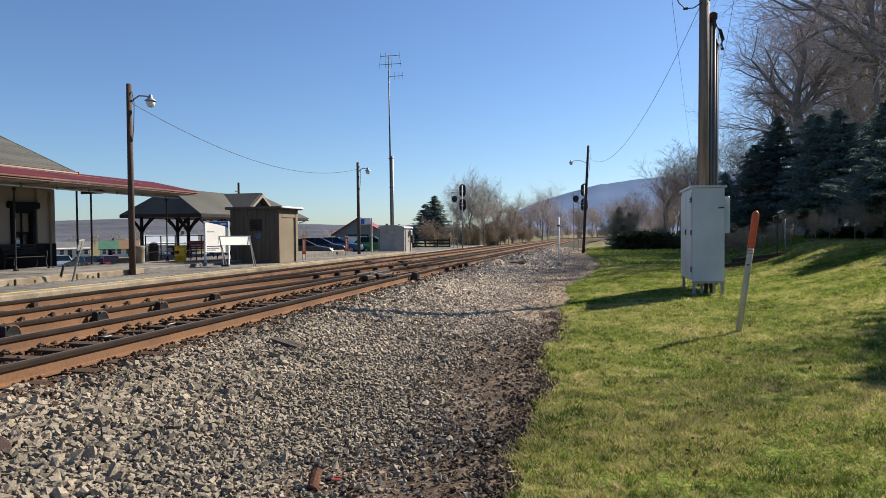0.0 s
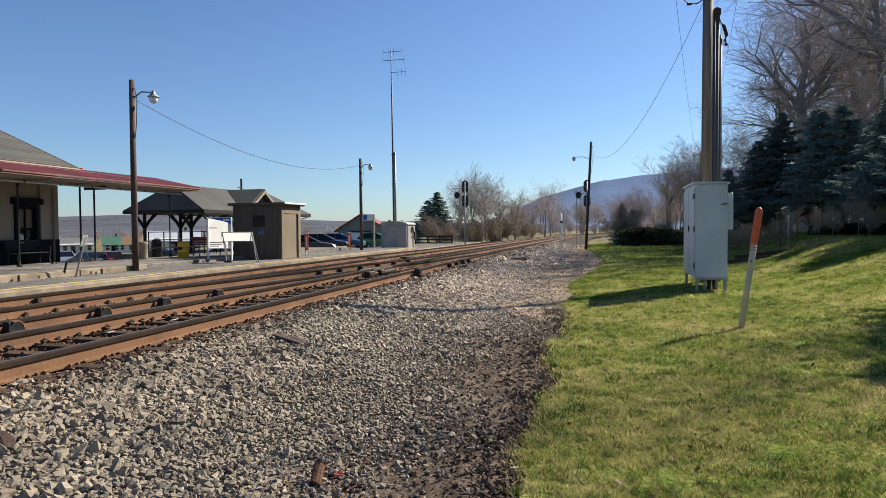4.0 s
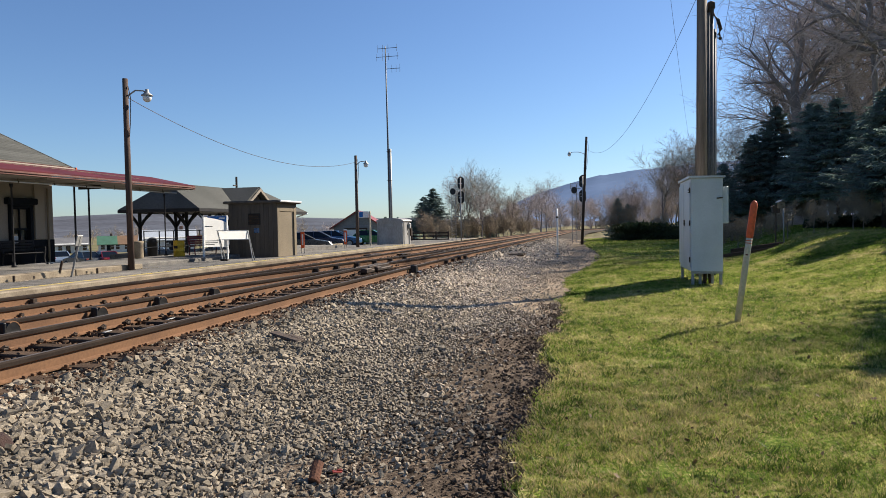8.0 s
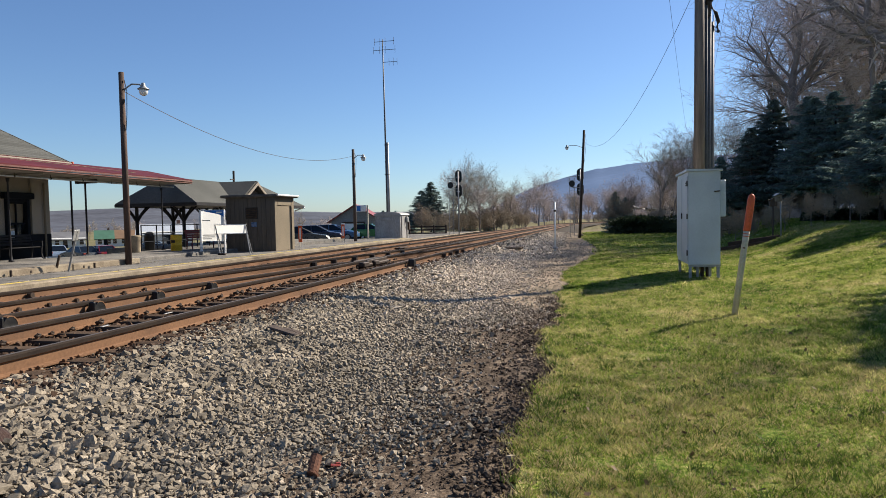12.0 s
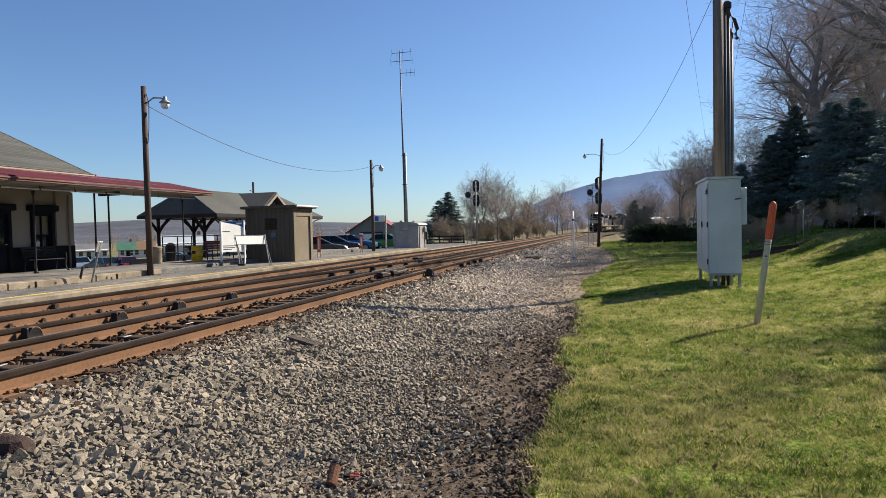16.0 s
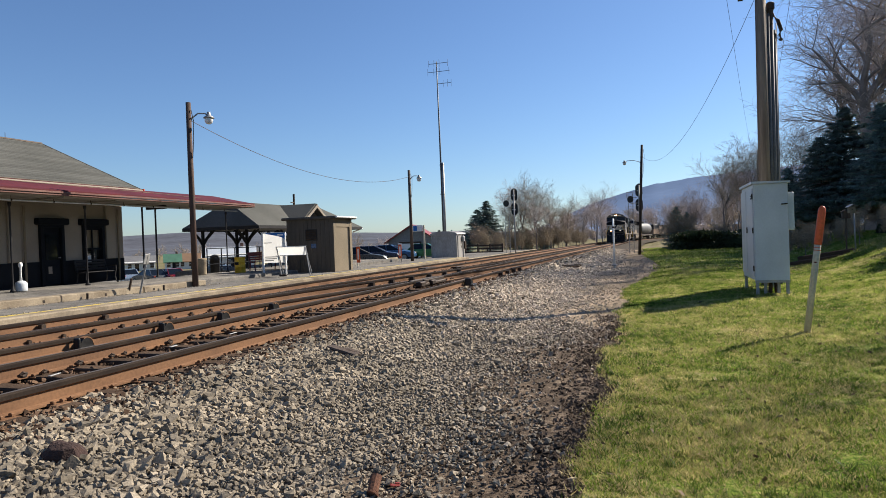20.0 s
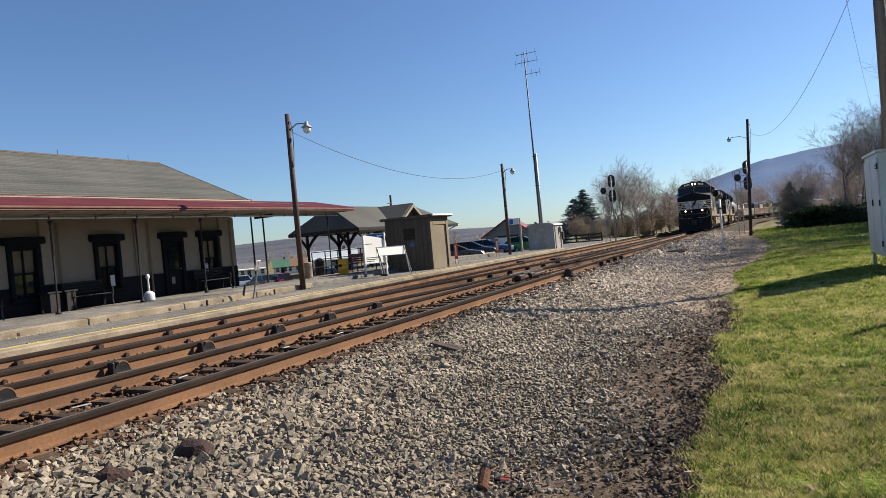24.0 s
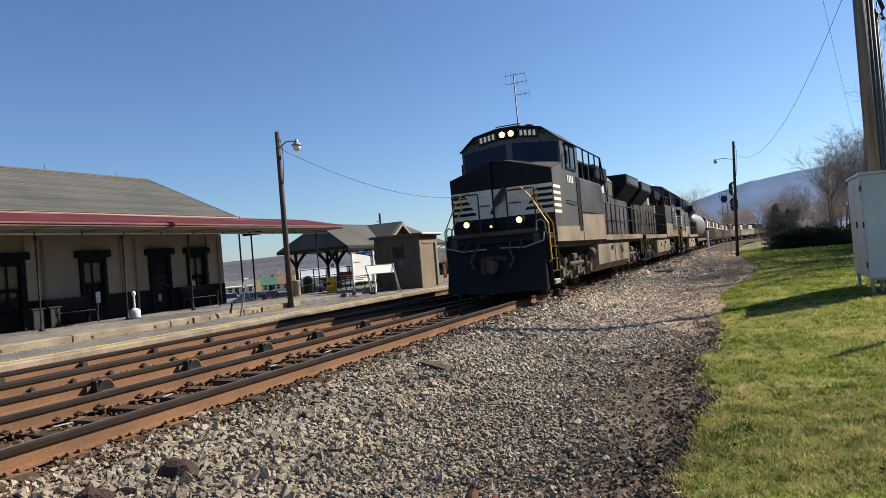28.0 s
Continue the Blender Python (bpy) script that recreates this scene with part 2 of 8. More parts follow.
CONDUIT = mat("dull_grey_conduit", (0.115, 0.118, 0.125), (0.08, 0.08, 0.085), 1.5, 0.6, 0.2, fine=20, bump=0.1)
LAMP_RIM = glow("warm_lamp_glass", (1.0, 0.42, 0.13), 1.3)
DUSTY = mat("dusty_underframe", (0.085, 0.07, 0.055), (0.05, 0.043, 0.036), 1.2, 0.85, 0.1, fine=20, bump=0.4)
LOCOWHITE = mat("loco_white", (0.70, 0.66, 0.58), (0.56, 0.53, 0.46), 1.5, 0.5, fine=18, bump=0.05)
YELLOW = mat("safety_yellow", (0.70, 0.43, 0.03), (0.58, 0.35, 0.03), 2, 0.5, fine=20, bump=0.05)
# Navy base colour paints in the sky that the panes reflect
SCREEN = glass("cab_windscreen", (0.006, 0.014, 0.036), 0.1, 0.12)
DARKGLASS = glass("dark_glass", (0.006, 0.009, 0.014), 0.08, 0.3)
PLASTIC = thin_leaf(mat("white_plastic", (0.85, 0.85, 0.82), (0.78, 0.78, 0.75), 1.5, 0.5, fine=20, bump=0.03, grit=0.05), 0.6)
PANE = glass("window_glass", (0.012, 0.014, 0.016))
LAMP_ON = glow("lit_headlight", (1.0, 0.74, 0.44), 13.0)
LAMP_OFF = glass("unlit_lens", (0.25, 0.25, 0.24), 0.1)
NUMBER = glow("lit_number_board", (0.7, 0.66, 0.56), 0.10)
FROST = mat("frosted_glass", (0.7, 0.7, 0.68), (0.6, 0.6, 0.58), 3, 0.25, fine=20, bump=0.05)
BLUE = mat("blue_vinyl", (0.02, 0.15, 0.45), (0.02, 0.12, 0.38), 3, 0.4, fine=20, bump=0)
BLUECAR = mat("dark_blue_car_paint", (0.008, 0.014, 0.045), (0.01, 0.018, 0.055), 1, 0.3, 0.0, fine=8, bump=0, spec=0.6)
MIDBLUE = mat("blue_car_paint", (0.02, 0.075, 0.18), (0.025, 0.09, 0.21), 1, 0.3, 0.0, fine=8, bump=0, spec=0.6)
SILVERCAR = mat("silver_car_paint", (0.42, 0.50, 0.58), (0.36, 0.44, 0.52), 1, 0.2, 0.4, fine=8, bump=0, spec=0.6)
REDCAR = mat("red_car_paint", (0.22, 0.012, 0.025), (0.18, 0.012, 0.02), 1, 0.18, 0.3, fine=8, bump=0, spec=0.6)
GREENCAR = mat("green_car_paint", (0.06, 0.20, 0.07), (0.05, 0.17, 0.06), 1, 0.2, 0.3, fine=8, bump=0, spec=0.6)
GREYCAR = mat("grey_car_paint", (0.04, 0.045, 0.05), (0.03, 0.035, 0.04), 1, 0.3, 0.0, fine=8, bump=0, spec=0.6)
TYRE = mat("tyre", (0.018, 0.018, 0.018), (0.026, 0.026, 0.025), 4, 0.85, fine=30, bump=0.2)
HOUSEWALL = mat("pale_siding", (0.62, 0.62, 0.58), (0.54, 0.54, 0.50), 0.4, 0.8, fine=6, bump=0.1)
REDMETAL = mat("red_metal_roof", (0.26, 0.045, 0.03), (0.20, 0.038, 0.026), 0.6, 0.45, fine=8, bump=0.1)
GREENROOF = mat("green_roof", (0.06, 0.15, 0.10), (0.05, 0.12, 0.08), 0.6, 0.7, fine=8, bump=0.1)
BROWNROOF = mat("brown_roof", (0.20, 0.12, 0.07), (0.16, 0.10, 0.06), 0.6, 0.85, fine=8, bump=0.1)
PALEROOF = mat("pale_metal_roof", (0.55, 0.58, 0.60), (0.46, 0.49, 0.51), 0.6, 0.4, 0.2, fine=8, bump=0.1)
GREYROOF = mat("grey_shingle_roof", (0.16, 0.16, 0.165), (0.12, 0.12, 0.125), 0.6, 0.85, fine=8, bump=0.1)
GREYWALL = mat("grey_siding", (0.22, 0.22, 0.215), (0.18, 0.18, 0.175), 0.6, 0.85, fine=8, bump=0.2)
BRICKRED = mat("brick", (0.19, 0.10, 0.072), (0.15, 0.08, 0.058), 3, 0.9, fine=30, bump=0.4, vary=0.25)
# Blue distance haze is painted into the ridge's own colour
MOUNTAIN = mat("hazed_mountain", (0.135, 0.19, 0.30), (0.12, 0.17, 0.27), 0.004, 1.0, fine=0.03, bump=0.12, depth=8, spec=0.0, grit=0.06)
# Blue-grey carries the valley haze in the hill's base colour
HILL = mat("hazed_hill", (0.108, 0.118, 0.142), (0.078, 0.082, 0.098), 0.012, 1.0, fine=0.11, bump=0.4, depth=3, spec=0.0)
TANK = mat("tank_car_paint", (0.13, 0.128, 0.122), (0.08, 0.078, 0.074), 0.6, 0.55, fine=14, bump=0.15)
GONDOLA = mat("rusty_gondola", (0.30, 0.215, 0.15), (0.20, 0.135, 0.095), 0.6, 0.8, fine=12, bump=0.3)
GONGREY = mat("grey_gondola", (0.40, 0.37, 0.31), (0.29, 0.265, 0.22), 0.6, 0.8, fine=12, bump=0.3)
LUMBER = mat("tan_load", (0.42, 0.31, 0.19), (0.34, 0.25, 0.16), 0.9, 0.85, fine=12, bump=0.3)
REDBENCH = mat("maroon_bench_paint", (0.16, 0.025, 0.03), (0.12, 0.02, 0.025), 2, 0.5, fine=20, bump=0.1)
LEAF = mat("dead_leaf", (0.20, 0.13, 0.07), (0.09, 0.06, 0.035), 6, 0.8, fine=30, bump=0, vary=0.5)


# ---------------------------------------------------------------- mesh code
class Shape:
    """Gathers faces for one mesh."""

    def __init__(self):
        self.v, self.f = [], []

    def add(self, verts, faces):
        k = len(self.v)
        self.v += [tuple(p) for p in verts]
        self.f += [tuple(i + k for i in q) for q in faces]
        return self

    def box(self, x, y, z, sx, sy, sz, ch=0.0, m=None):
        """A box with its middle at x, y and its base at z; ch chamfers its edges."""
        hx, hy, hz = sx / 2, sy / 2, sz / 2
        if ch <= 0:
            vs = [(i * hx, j * hy, k * hz) for k in (-1, 1) for j in (-1, 1) for i in (-1, 1)]
            fs = [(0, 2, 3, 1), (4, 5, 7, 6), (0, 1, 5, 4), (2, 6, 7, 3), (0, 4, 6, 2), (1, 3, 7, 5)]
        else:
            ch = min(ch, hx * 0.8, hy * 0.8, hz * 0.8)
            vs, fs = [], []
            ring = lambda a, b, c: [(a, -b + ch, c), (a, b - ch, c), (a - ch, b, c), (-a + ch, b, c), (-a, b - ch, c), (-a, -b + ch, c), (-a + ch, -b, c), (a - ch, -b, c)]
            for a, b, c in ((hx - ch, hy - ch, -hz), (hx, hy, -hz + ch), (hx, hy, hz - ch), (hx - ch, hy - ch, hz)):
                vs += ring(a, b, c)
            for r in range(3):
                for i in range(8):
                    fs.append((r * 8 + i, r * 8 + (i + 1) % 8, r * 8 + 8 + (i + 1) % 8, r * 8 + 8 + i))
            fs += [tuple(range(7, -1, -1)), tuple(range(24, 32))]
        off = Vector((x, y, z + hz))
        vs = [(m @ Vector(p) if m else Vector(p)) + off for p in vs]
        return self.add(vs, fs)

    def tube(self, pts, radii, seg=8, caps=True):
        """A round bar through pts; radii: one number or one for each point."""
        pts = [Vector(p) for p in pts]
        if not isinstance(radii, (list, tuple)):
            radii = [radii] * len(pts)
        vs, fs = [], []
        side = None
        for i, p in enumerate(pts):
            d = (pts[min(i + 1, len(pts) - 1)] - pts[max(i - 1, 0)]).normalized()
            if side is None:
                side = d.orthogonal().normalized()
            side = (side - d * side.dot(d))
            side = side.normalized() if side.length > 1e-6 else d.orthogonal().normalized()
            up = d.cross(side)
            for s in range(seg):
                a = 2 * math.pi * s / seg
                vs.append(p + (side * math.cos(a) + up * math.sin(a)) * radii[i])
        for i in range(len(pts) - 1):
            for s in range(seg):
                a, b = i * seg + s, i * seg + (s + 1) % seg
                fs.append((a, b, b + seg, a + seg))
        if caps:
            fs += [tuple(range(seg - 1, -1, -1)), tuple(range((len(pts) - 1) * seg, len(pts) * seg))]
        return self.add(vs, fs)

    def lathe(self, prof, seg=16, at=(0, 0, 0), m=None):
        """Turns a profile of (radius, height) about z."""
        vs, fs = [], []
        for r, h in prof:
            for s in range(seg):
                a = 2 * math.pi * s / seg
                p = Vector((r * math.cos(a), r * math.sin(a), h))
                vs.append((m @ p if m else p) + Vector(at))
        for i in range(len(prof) - 1):
            for s in range(seg):
                a, b = i * seg + s, i * seg + (s + 1) % seg
                fs.append((a, b, b + seg, a + seg))
        fs += [tuple(range(seg - 1, -1, -1)), tuple(range((len(prof) - 1) * seg, len(prof) * seg))]
        return self.add(vs, fs)

    def prism(self, outline, axis, a, b):
        """An outline of 2D points drawn out from a to b along x, y or z."""
        put = {"x": lambda u, v, w: (w, u, v), "y": lambda u, v, w: (u, w, v), "z": lambda u, v, w: (u, v, w)}[axis]
        k = len(outline)
        vs = [put(u, v, a) for u, v in outline] + [put(u, v, b) for u, v in outline]
        fs = [(i, (i + 1) % k, k + (i + 1) % k, k + i) for i in range(k)] + [tuple(range(k - 1, -1, -1)), tuple(range(k, 2 * k))]
        return self.add(vs, fs)

    def sheet(self, corners, t=0.02):
        """A board with its upper face through the corners, t thick."""
        c = [Vector(p) for p in corners]
        nrm = (c[1] - c[0]).cross(c[-1] - c[0]).normalized() * t
        k = len(c)
        vs = c + [p - nrm for p in c]
        fs = [tuple(range(k)), tuple(range(2 * k - 1, k - 1, -1))] + [(i, i + k, (i + 1) % k + k, (i + 1) % k) for i in range(k)]
        return self.add(vs, fs)

    def mesh(self, name, material, smooth=False):
        me = bpy.data.meshes.new(name)
        me.from_pydata(self.v, [], self.f)
        me.update()
        bm = bmesh.new()
        bm.from_mesh(me)
        bmesh.ops.recalc_face_normals(bm, faces=bm.faces)
        bm.to_mesh(me)
        bm.free()
        for mm in (material if isinstance(material, (list, tuple)) else [material]):
            me.materials.append(mm)
        if smooth:
            me.polygons.foreach_set("use_smooth", [True] * len(me.polygons))
        return me


def S():
    return Shape()


def part(name, shape, material, parent, label="", smooth=False, at=None):
    """Links a shape as one mesh object under a thing or a part."""
    ob = new(name, shape.mesh(name, material, smooth))
    ob.parent = parent
    if at is not None:
        ob.matrix_basis = at
    return tagged(ob, label)


def thing(name, label, category, group="", kind="", at=None):
    ob = new(name)
    ob.empty_display_size = 0.2
    if at is not None:
        ob.matrix_basis = at
    return tagged(ob, label, category, group, kind)


def solid(name, shape, material, label, category, group="", kind="", smooth=False, at=None):
    """A thing that is one mesh."""
    ob = new(name, shape.mesh(name, material, smooth))
    if at is not None:
        ob.matrix_basis = at
    return tagged(ob, label, category, group, kind)


def raw_mesh(name, verts, faces, material):
    """A large mesh from arrays: faces all of one length."""
    me = bpy.data.meshes.new(name)
    verts, faces = np.asarray(verts, np.float32), np.asarray(faces, np.int32)
    k = faces.shape[1]
    me.vertices.add(len(verts))
    me.vertices.foreach_set("co", verts.ravel())
    me.loops.add(faces.size)
    me.loops.foreach_set("vertex_index", faces.ravel())
    me.polygons.add(len(faces))
    me.polygons.foreach_set("loop_start", np.arange(0, faces.size, k, dtype=np.int32))
    me.polygons.foreach_set("loop_total", np.full(len(faces), k, np.int32))
    me.materials.append(material)
    me.update(calc_edges=True)
    me.validate()
    me.shade_flat()
    return me


# ---------------------------------------------------------------- ground and track line
def smooth(t):
    t = min(1.0, max(0.0, t))
    return t * t * (3 - 2 * t)


CX, BEND, RADIUS = -6.40, 138.0, 216.0


def rail_top(s):
    return 0.40 - 0.004 * min(110.0, max(0.0, s - 30.0))


def line(s, off=0.0):
    """The place on the near track's middle line s metres along, off metres to its right, and the heading there."""
    if s < BEND:
        return CX + off, s, 0.0
    a = (s - BEND) / RADIUS
    return CX + RADIUS - (RADIUS - off) * math.cos(a), BEND + (RADIUS - off) * math.sin(a), a


def dip(y):
    """How far the bare ground beside the ballast sinks along the way."""
    return 0.20 * smooth((y - 8.5) / 5.0) - 0.09 * smooth((y - 27.0) / 22.0)


def lawn_z(x, y):
    return 0.03 - dip(y) * (1 - 0.75 * smooth((x + 1.3) / 3.0)) + 1.12 * smooth((x - 0.17 * y) / (10.0 - 4.8 * smooth((y - 12.0) / 18.0))) + 2.5 * smooth((x - 0.17 * y - 14) / 25.0) - 0.003 * max(0, min(y, 150) - 40)


EDGE_Y = (-8, 4.2, 7, 8.6, 9.6, 11.7, 15.0, 18.2, 21.2, 24.6, 29.2, 35.6, 41.0, 48.0, 58.0, 78)
EDGE_X = (-0.42, -0.42, -0.44, -0.56, -0.60, -0.44, -0.74, -0.68, -1.0, -0.62, -0.06, 0.16, -0.05, -0.52, -1.15, -1.2)


def lawn_edge(y):
    """Where the grass gives way to bare ground."""
    return float(np.interp(y, EDGE_Y, EDGE_X))


def ground_z(x, y):
    far = -0.5 * smooth((y - 30) / 110.0)
    if x > -0.6:
        return lawn_z(x, y) - 0.12 - 0.2 * smooth((y - 60) / 20)
    if x > -13:
        return -0.36 + far
    return 0.05 + far - 1.75 * smooth((-20.0 - x) / 22.0)


def span(a, b, n):
    return [a + (b - a) * i / (n - 1) for i in range(n)]


xs = span(-4000, -140, 8) + span(-130, -62, 7) + span(-58, -30, 12) + span(-28, 45, 60) + span(50, 150, 11) + span(170, 4000, 8)
ys = span(-600, -30, 5) + span(-25, 100, 64) + span(105, 300, 26) + span(340, 4500, 9)
gv = [(x, y, ground_z(x, y)) for y in ys for x in xs]
nx = len(xs)
gf = [(j * nx + i, j * nx + i + 1, (j + 1) * nx + i + 1, (j + 1) * nx + i) for j in range(len(ys) - 1) for i in range(nx - 1)]
ground = new("ground", raw_mesh("ground", gv, gf, FIELD))
tagged(ground, "dry brown and green field ground out to the hills", "ground", kind="structure")


def sheet_between(name, y0, y1, ny, left, right, nxs, zf, material, label, rag=0.0):
    """A sheet of ground between two edges that wander by rag metres."""
    vs, fs = [], []
    for j in range(ny):
        y = y0 + (y1 - y0) * (j / (ny - 1)) ** 1.5
        a = left(y) + rag * (noise.noise(Vector((y * 1.3, 3.1, 0))) + 0.6 * noise.noise(Vector((y * 4.1, 7, 0))))
        b = right(y) + rag * noise.noise(Vector((y * 1.1, 9.1, 0)))
        for i in range(nxs):
            x = a + (b - a) * i / (nxs - 1)
            vs.append((x, y, zf(x, y) + 0.02 * noise.noise(Vector((x * 1.7, y * 1.7, 0)))))
    for j in range(ny - 1):
        for i in range(nxs - 1):
            k = j * nxs + i
            fs.append((k, k + 1, k + nxs + 1, k + nxs))
    me = raw_mesh(name, vs, fs, material)
    me.polygons.foreach_set("use_smooth", [True] * len(me.polygons))
    return tagged(new(name, me), label, "ground", kind="structure")


fall = lambda y: -0.004 * max(0.0, y - 30)
sheet_between("path", -6, 22, 90, lambda y: -2.9, lambda y: -0.20, 40, lambda x, y: -dip(y) + 0.012 * noise.noise(Vector((x * 5, y * 5, 2))), SOIL, "dark trodden soil path between ballast and lawn", 0.1)
sheet_between("dry_verge", 9.5, 75, 160, lambda y: -3.4 + 0.01 * y, lambda y: lawn_edge(y) + 0.35, 24, lambda x, y: 0.026 - dip(y) + fall(y) * 0.8 - 0.075 * smooth((15.5 - y) / 4.5) + 0.04 * noise.noise(Vector((x * 1.3, y * 0.9, 5))) * smooth((18.5 - y) / 3) + 0.02 * noise.noise(Vector((x * 5, y * 4, 5))) * smooth((18.5 - y) / 3), DRY, "bare dry brown dirt verge beside the track", 0.45)
sheet_between("lawn", -8, 78, 260, lawn_edge, lambda y: 22 + 0.5 * y, 60, lawn_z, GRASS, "sunlit mown lawn with worn yellow patches", 0.22)

# ballast bed
prof = [(4.35, -0.02), (3.2, 0.06), (2.2, 0.125), (1.35, 0.18), (1.0, 0.178), (0.85, 0.15), (0.7, 0.14), (-0.7, 0.14), (-2.0, 0.15), (-3.3, 0.14), (-4.7, 0.14), (-5.5, 0.16), (-6.6, -0.2)]
bv, bf = [], []
ss = span(-14, 60, 75) + span(64, 360, 60)
for s in ss:
    for off, z in prof:
        x, y, _ = line(s, off)
        bv.append((x, y, z - dip(s) * smooth((off - 1.3) / 2.2) + rail_top(s) - 0.40 + 0.012 * noise.noise(Vector((x * 2, y * 2, 0)))))
k = len(prof)
for j in range(len(ss) - 1):
    for i in range(k - 1):
        bf.append((j * k + i, j * k + i + 1, (j + 1) * k + i + 1, (j + 1) * k + i))
me = raw_mesh("ballast_bed", bv, bf, BALLAST)
ballast_bed = tagged(new("ballast_bed", me), "grey crushed stone ballast bed under the tracks", "ballast", kind="structure")

RAIL = [(-.076, -.02), (-.076, -.006), (-.012, .012), (-.01, .112), (-.037, .126), (-.037, .166), (-.022, .185), (.022, .185), (.037, .166), (.037, .126), (.01, .112), (.012, .012), (.076, -.006), (.076, -.02)]


def rail_mesh(name, path, top=HEAD):
    """A rail along (x, y, z, heading) stations, its section heightened to fit the camera's view, its head worn bright.
    """
    vs, fs, mi = [], [], []
    k = len(RAIL)
    for x, y, z, a in path:
        for u, w in RAIL:
            vs.append((x + u * math.cos(a), y - u * math.sin(a), z - 0.185 + w))
    for j in range(len(path) - 1):
        for i in range(k):
            fs.append((j * k + i, j * k + (i + 1) % k, (j + 1) * k + (i + 1) % k, (j + 1) * k + i))
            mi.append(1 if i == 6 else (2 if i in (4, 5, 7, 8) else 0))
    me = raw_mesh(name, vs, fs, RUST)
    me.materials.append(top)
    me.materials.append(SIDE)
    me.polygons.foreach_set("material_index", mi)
    return me


near_track = thing("railway_track", "near railway track with rusty rails and bright heads on ballast", "track", "tracks", "structure")
far_track = thing("railway_track", "second railway track with rusty rails beside the platform", "track", "tracks", "structure")
stations = span(-14, 136, 51) + span(140, 350, 60)
for tr, mid in ((near_track, 0.0), (far_track, -4.0)):
    for side in (0.755, -0.755):
        rows = []
        for s in stations:
            x, y, a = line(s, mid + side)
            rows.append((x, y, rail_top(s), a))
        ob = new("rail", rail_mesh("rail", rows, HEAD if mid == 0 else DULL))
        ob.parent = tr

# crossover between the two tracks
crossover = thing("crossover", "rusty crossover rails with cast frog between the two tracks", "track", "tracks", "structure")


def cross_x(y):
    """The right-hand rail of the crossover."""
    pts = [(-14, -8.75), (4, -8.32), (12, -8.18), (16, -7.75), (20, -7.28), (27, -6.5), (36, -5.78)]
    for (a, p), (b, q) in zip(pts, pts[1:]):
        if a <= y <= b:
            return p + (q - p) * smooth((y - a) / (b - a)) * 0.4 + (q - p) * ((y - a) / (b - a)) * 0.6
    return pts[-1][1]


for d, y0, y1 in ((0.0, -13, 19.0), (0.0, 21.4, 35.5), (-1.5, -13, 9.0), (-1.5, 12.0, 35.5)):
    rows = [(cross_x(y) + d, y, rail_top(y) + 0.003, 0.0) for y in span(y0, y1, 24)]
    ob = new("rail", rail_mesh("rail", rows, DULL))
    ob.parent = crossover
frog = S()
frog.box(-7.11, 20.2, 0.20, 0.42, 2.6, 0.11, 0.03).box(-7.28, 20.2, 0.285, 0.07, 2.4, 0.125, 0.015).box(-6.98, 20.4, 0.285, 0.07, 2.0, 0.125, 0.015)
frog.box(-6.92, 19.0, 0.22, 0.2, 0.5, 0.16, 0.03).box(-6.90, 20.0, 0.22, 0.16, 0.4, 0.15, 0.03)
part("frog", frog, IRON, crossover, "dark cast iron frog")
part("guard_rail", S().box(-6.98 + 1.14, 20.4, 0.2, 0.06, 3.6, 0.17, 0.015), RUST, crossover)


def brace_shape(big):
    """A cast chair with a half-round back that holds a rail upright."""
    b = S()
    if big:
        b.box(0.10, 0, 0, 0.24, 0.34, 0.04, 0.01)
        b.prism([(0.15 * math.cos(a), 0.03 + 0.15 * math.sin(a)) for a in span(0, math.pi, 11)], "x", 0.03, 0.12)
        b.box(0.10, -0.20, 0.0, 0.14, 0.06, 0.19, 0.015)
    else:
        b.box(0.07, 0, 0, 0.16, 0.13, 0.03, 0.008)
        b.prism([(-0.05, 0.03), (0.05, 0.03), (0.05, 0.10), (0.0, 0.13), (-0.05, 0.10)], "x", 0.0, 0.10)
    return b


big_brace, small_brace = brace_shape(True).mesh("rail_brace", BLACK), brace_shape(False).mesh("rail_brace", IRON)
rim = S()
rim.prism([(0.172 * math.cos(a), 0.02 + 0.172 * math.sin(a)) for a in span(-0.1, 2.0, 9)] + [(0.155 * math.cos(a), 0.02 + 0.155 * math.sin(a)) for a in span(2.0, -0.1, 9)], "x", 0.02, 0.125)
rim_mesh = rim.mesh("brace_rim", RUST)
for y in (4.55, 6.1, 7.65, 9.35, 10.9, 12.6):
    ob = new("brace_rim", rim_mesh)
    ob.parent = crossover
    ob.matrix_basis = pose(cross_x(y) + 0.03, y, 0.205) @ Matrix.Diagonal((0.8, 0.8, 0.98, 1))
    ob = new("rail_brace", big_brace)
    ob.parent = crossover
    ob.matrix_basis = pose(cross_x(y) + 0.03, y, 0.205) @ Matrix.Diagonal((0.8, 0.8, 0.98, 1))
for y in (19.4, 20.8, 22.3, 23.7, 25.1, 26.6):
    ob = new("rail_brace", small_brace)
    ob.parent = crossover
    ob.matrix_basis = pose(cross_x(y) - 1.5 + 0.03, y, 0.205) @ Matrix.Scale(1.3, 4)
for y in (19.5, 24.0, 25.2, 26.4, 27.6):
    ob = new("rail_brace", big_brace if y < 20 else small_brace)
    ob.parent = crossover
    ob.matrix_basis = pose(-5.61, y, 0.20) @ Matrix.Scale(1.3, 4)
for y in span(3.4, 12.4, 15):
    ob = new("rail_brace", small_brace)
    ob.parent = crossover
    ob.matrix_basis = pose(-9.61, y, 0.205) @ Matrix.Scale(0.6, 4)
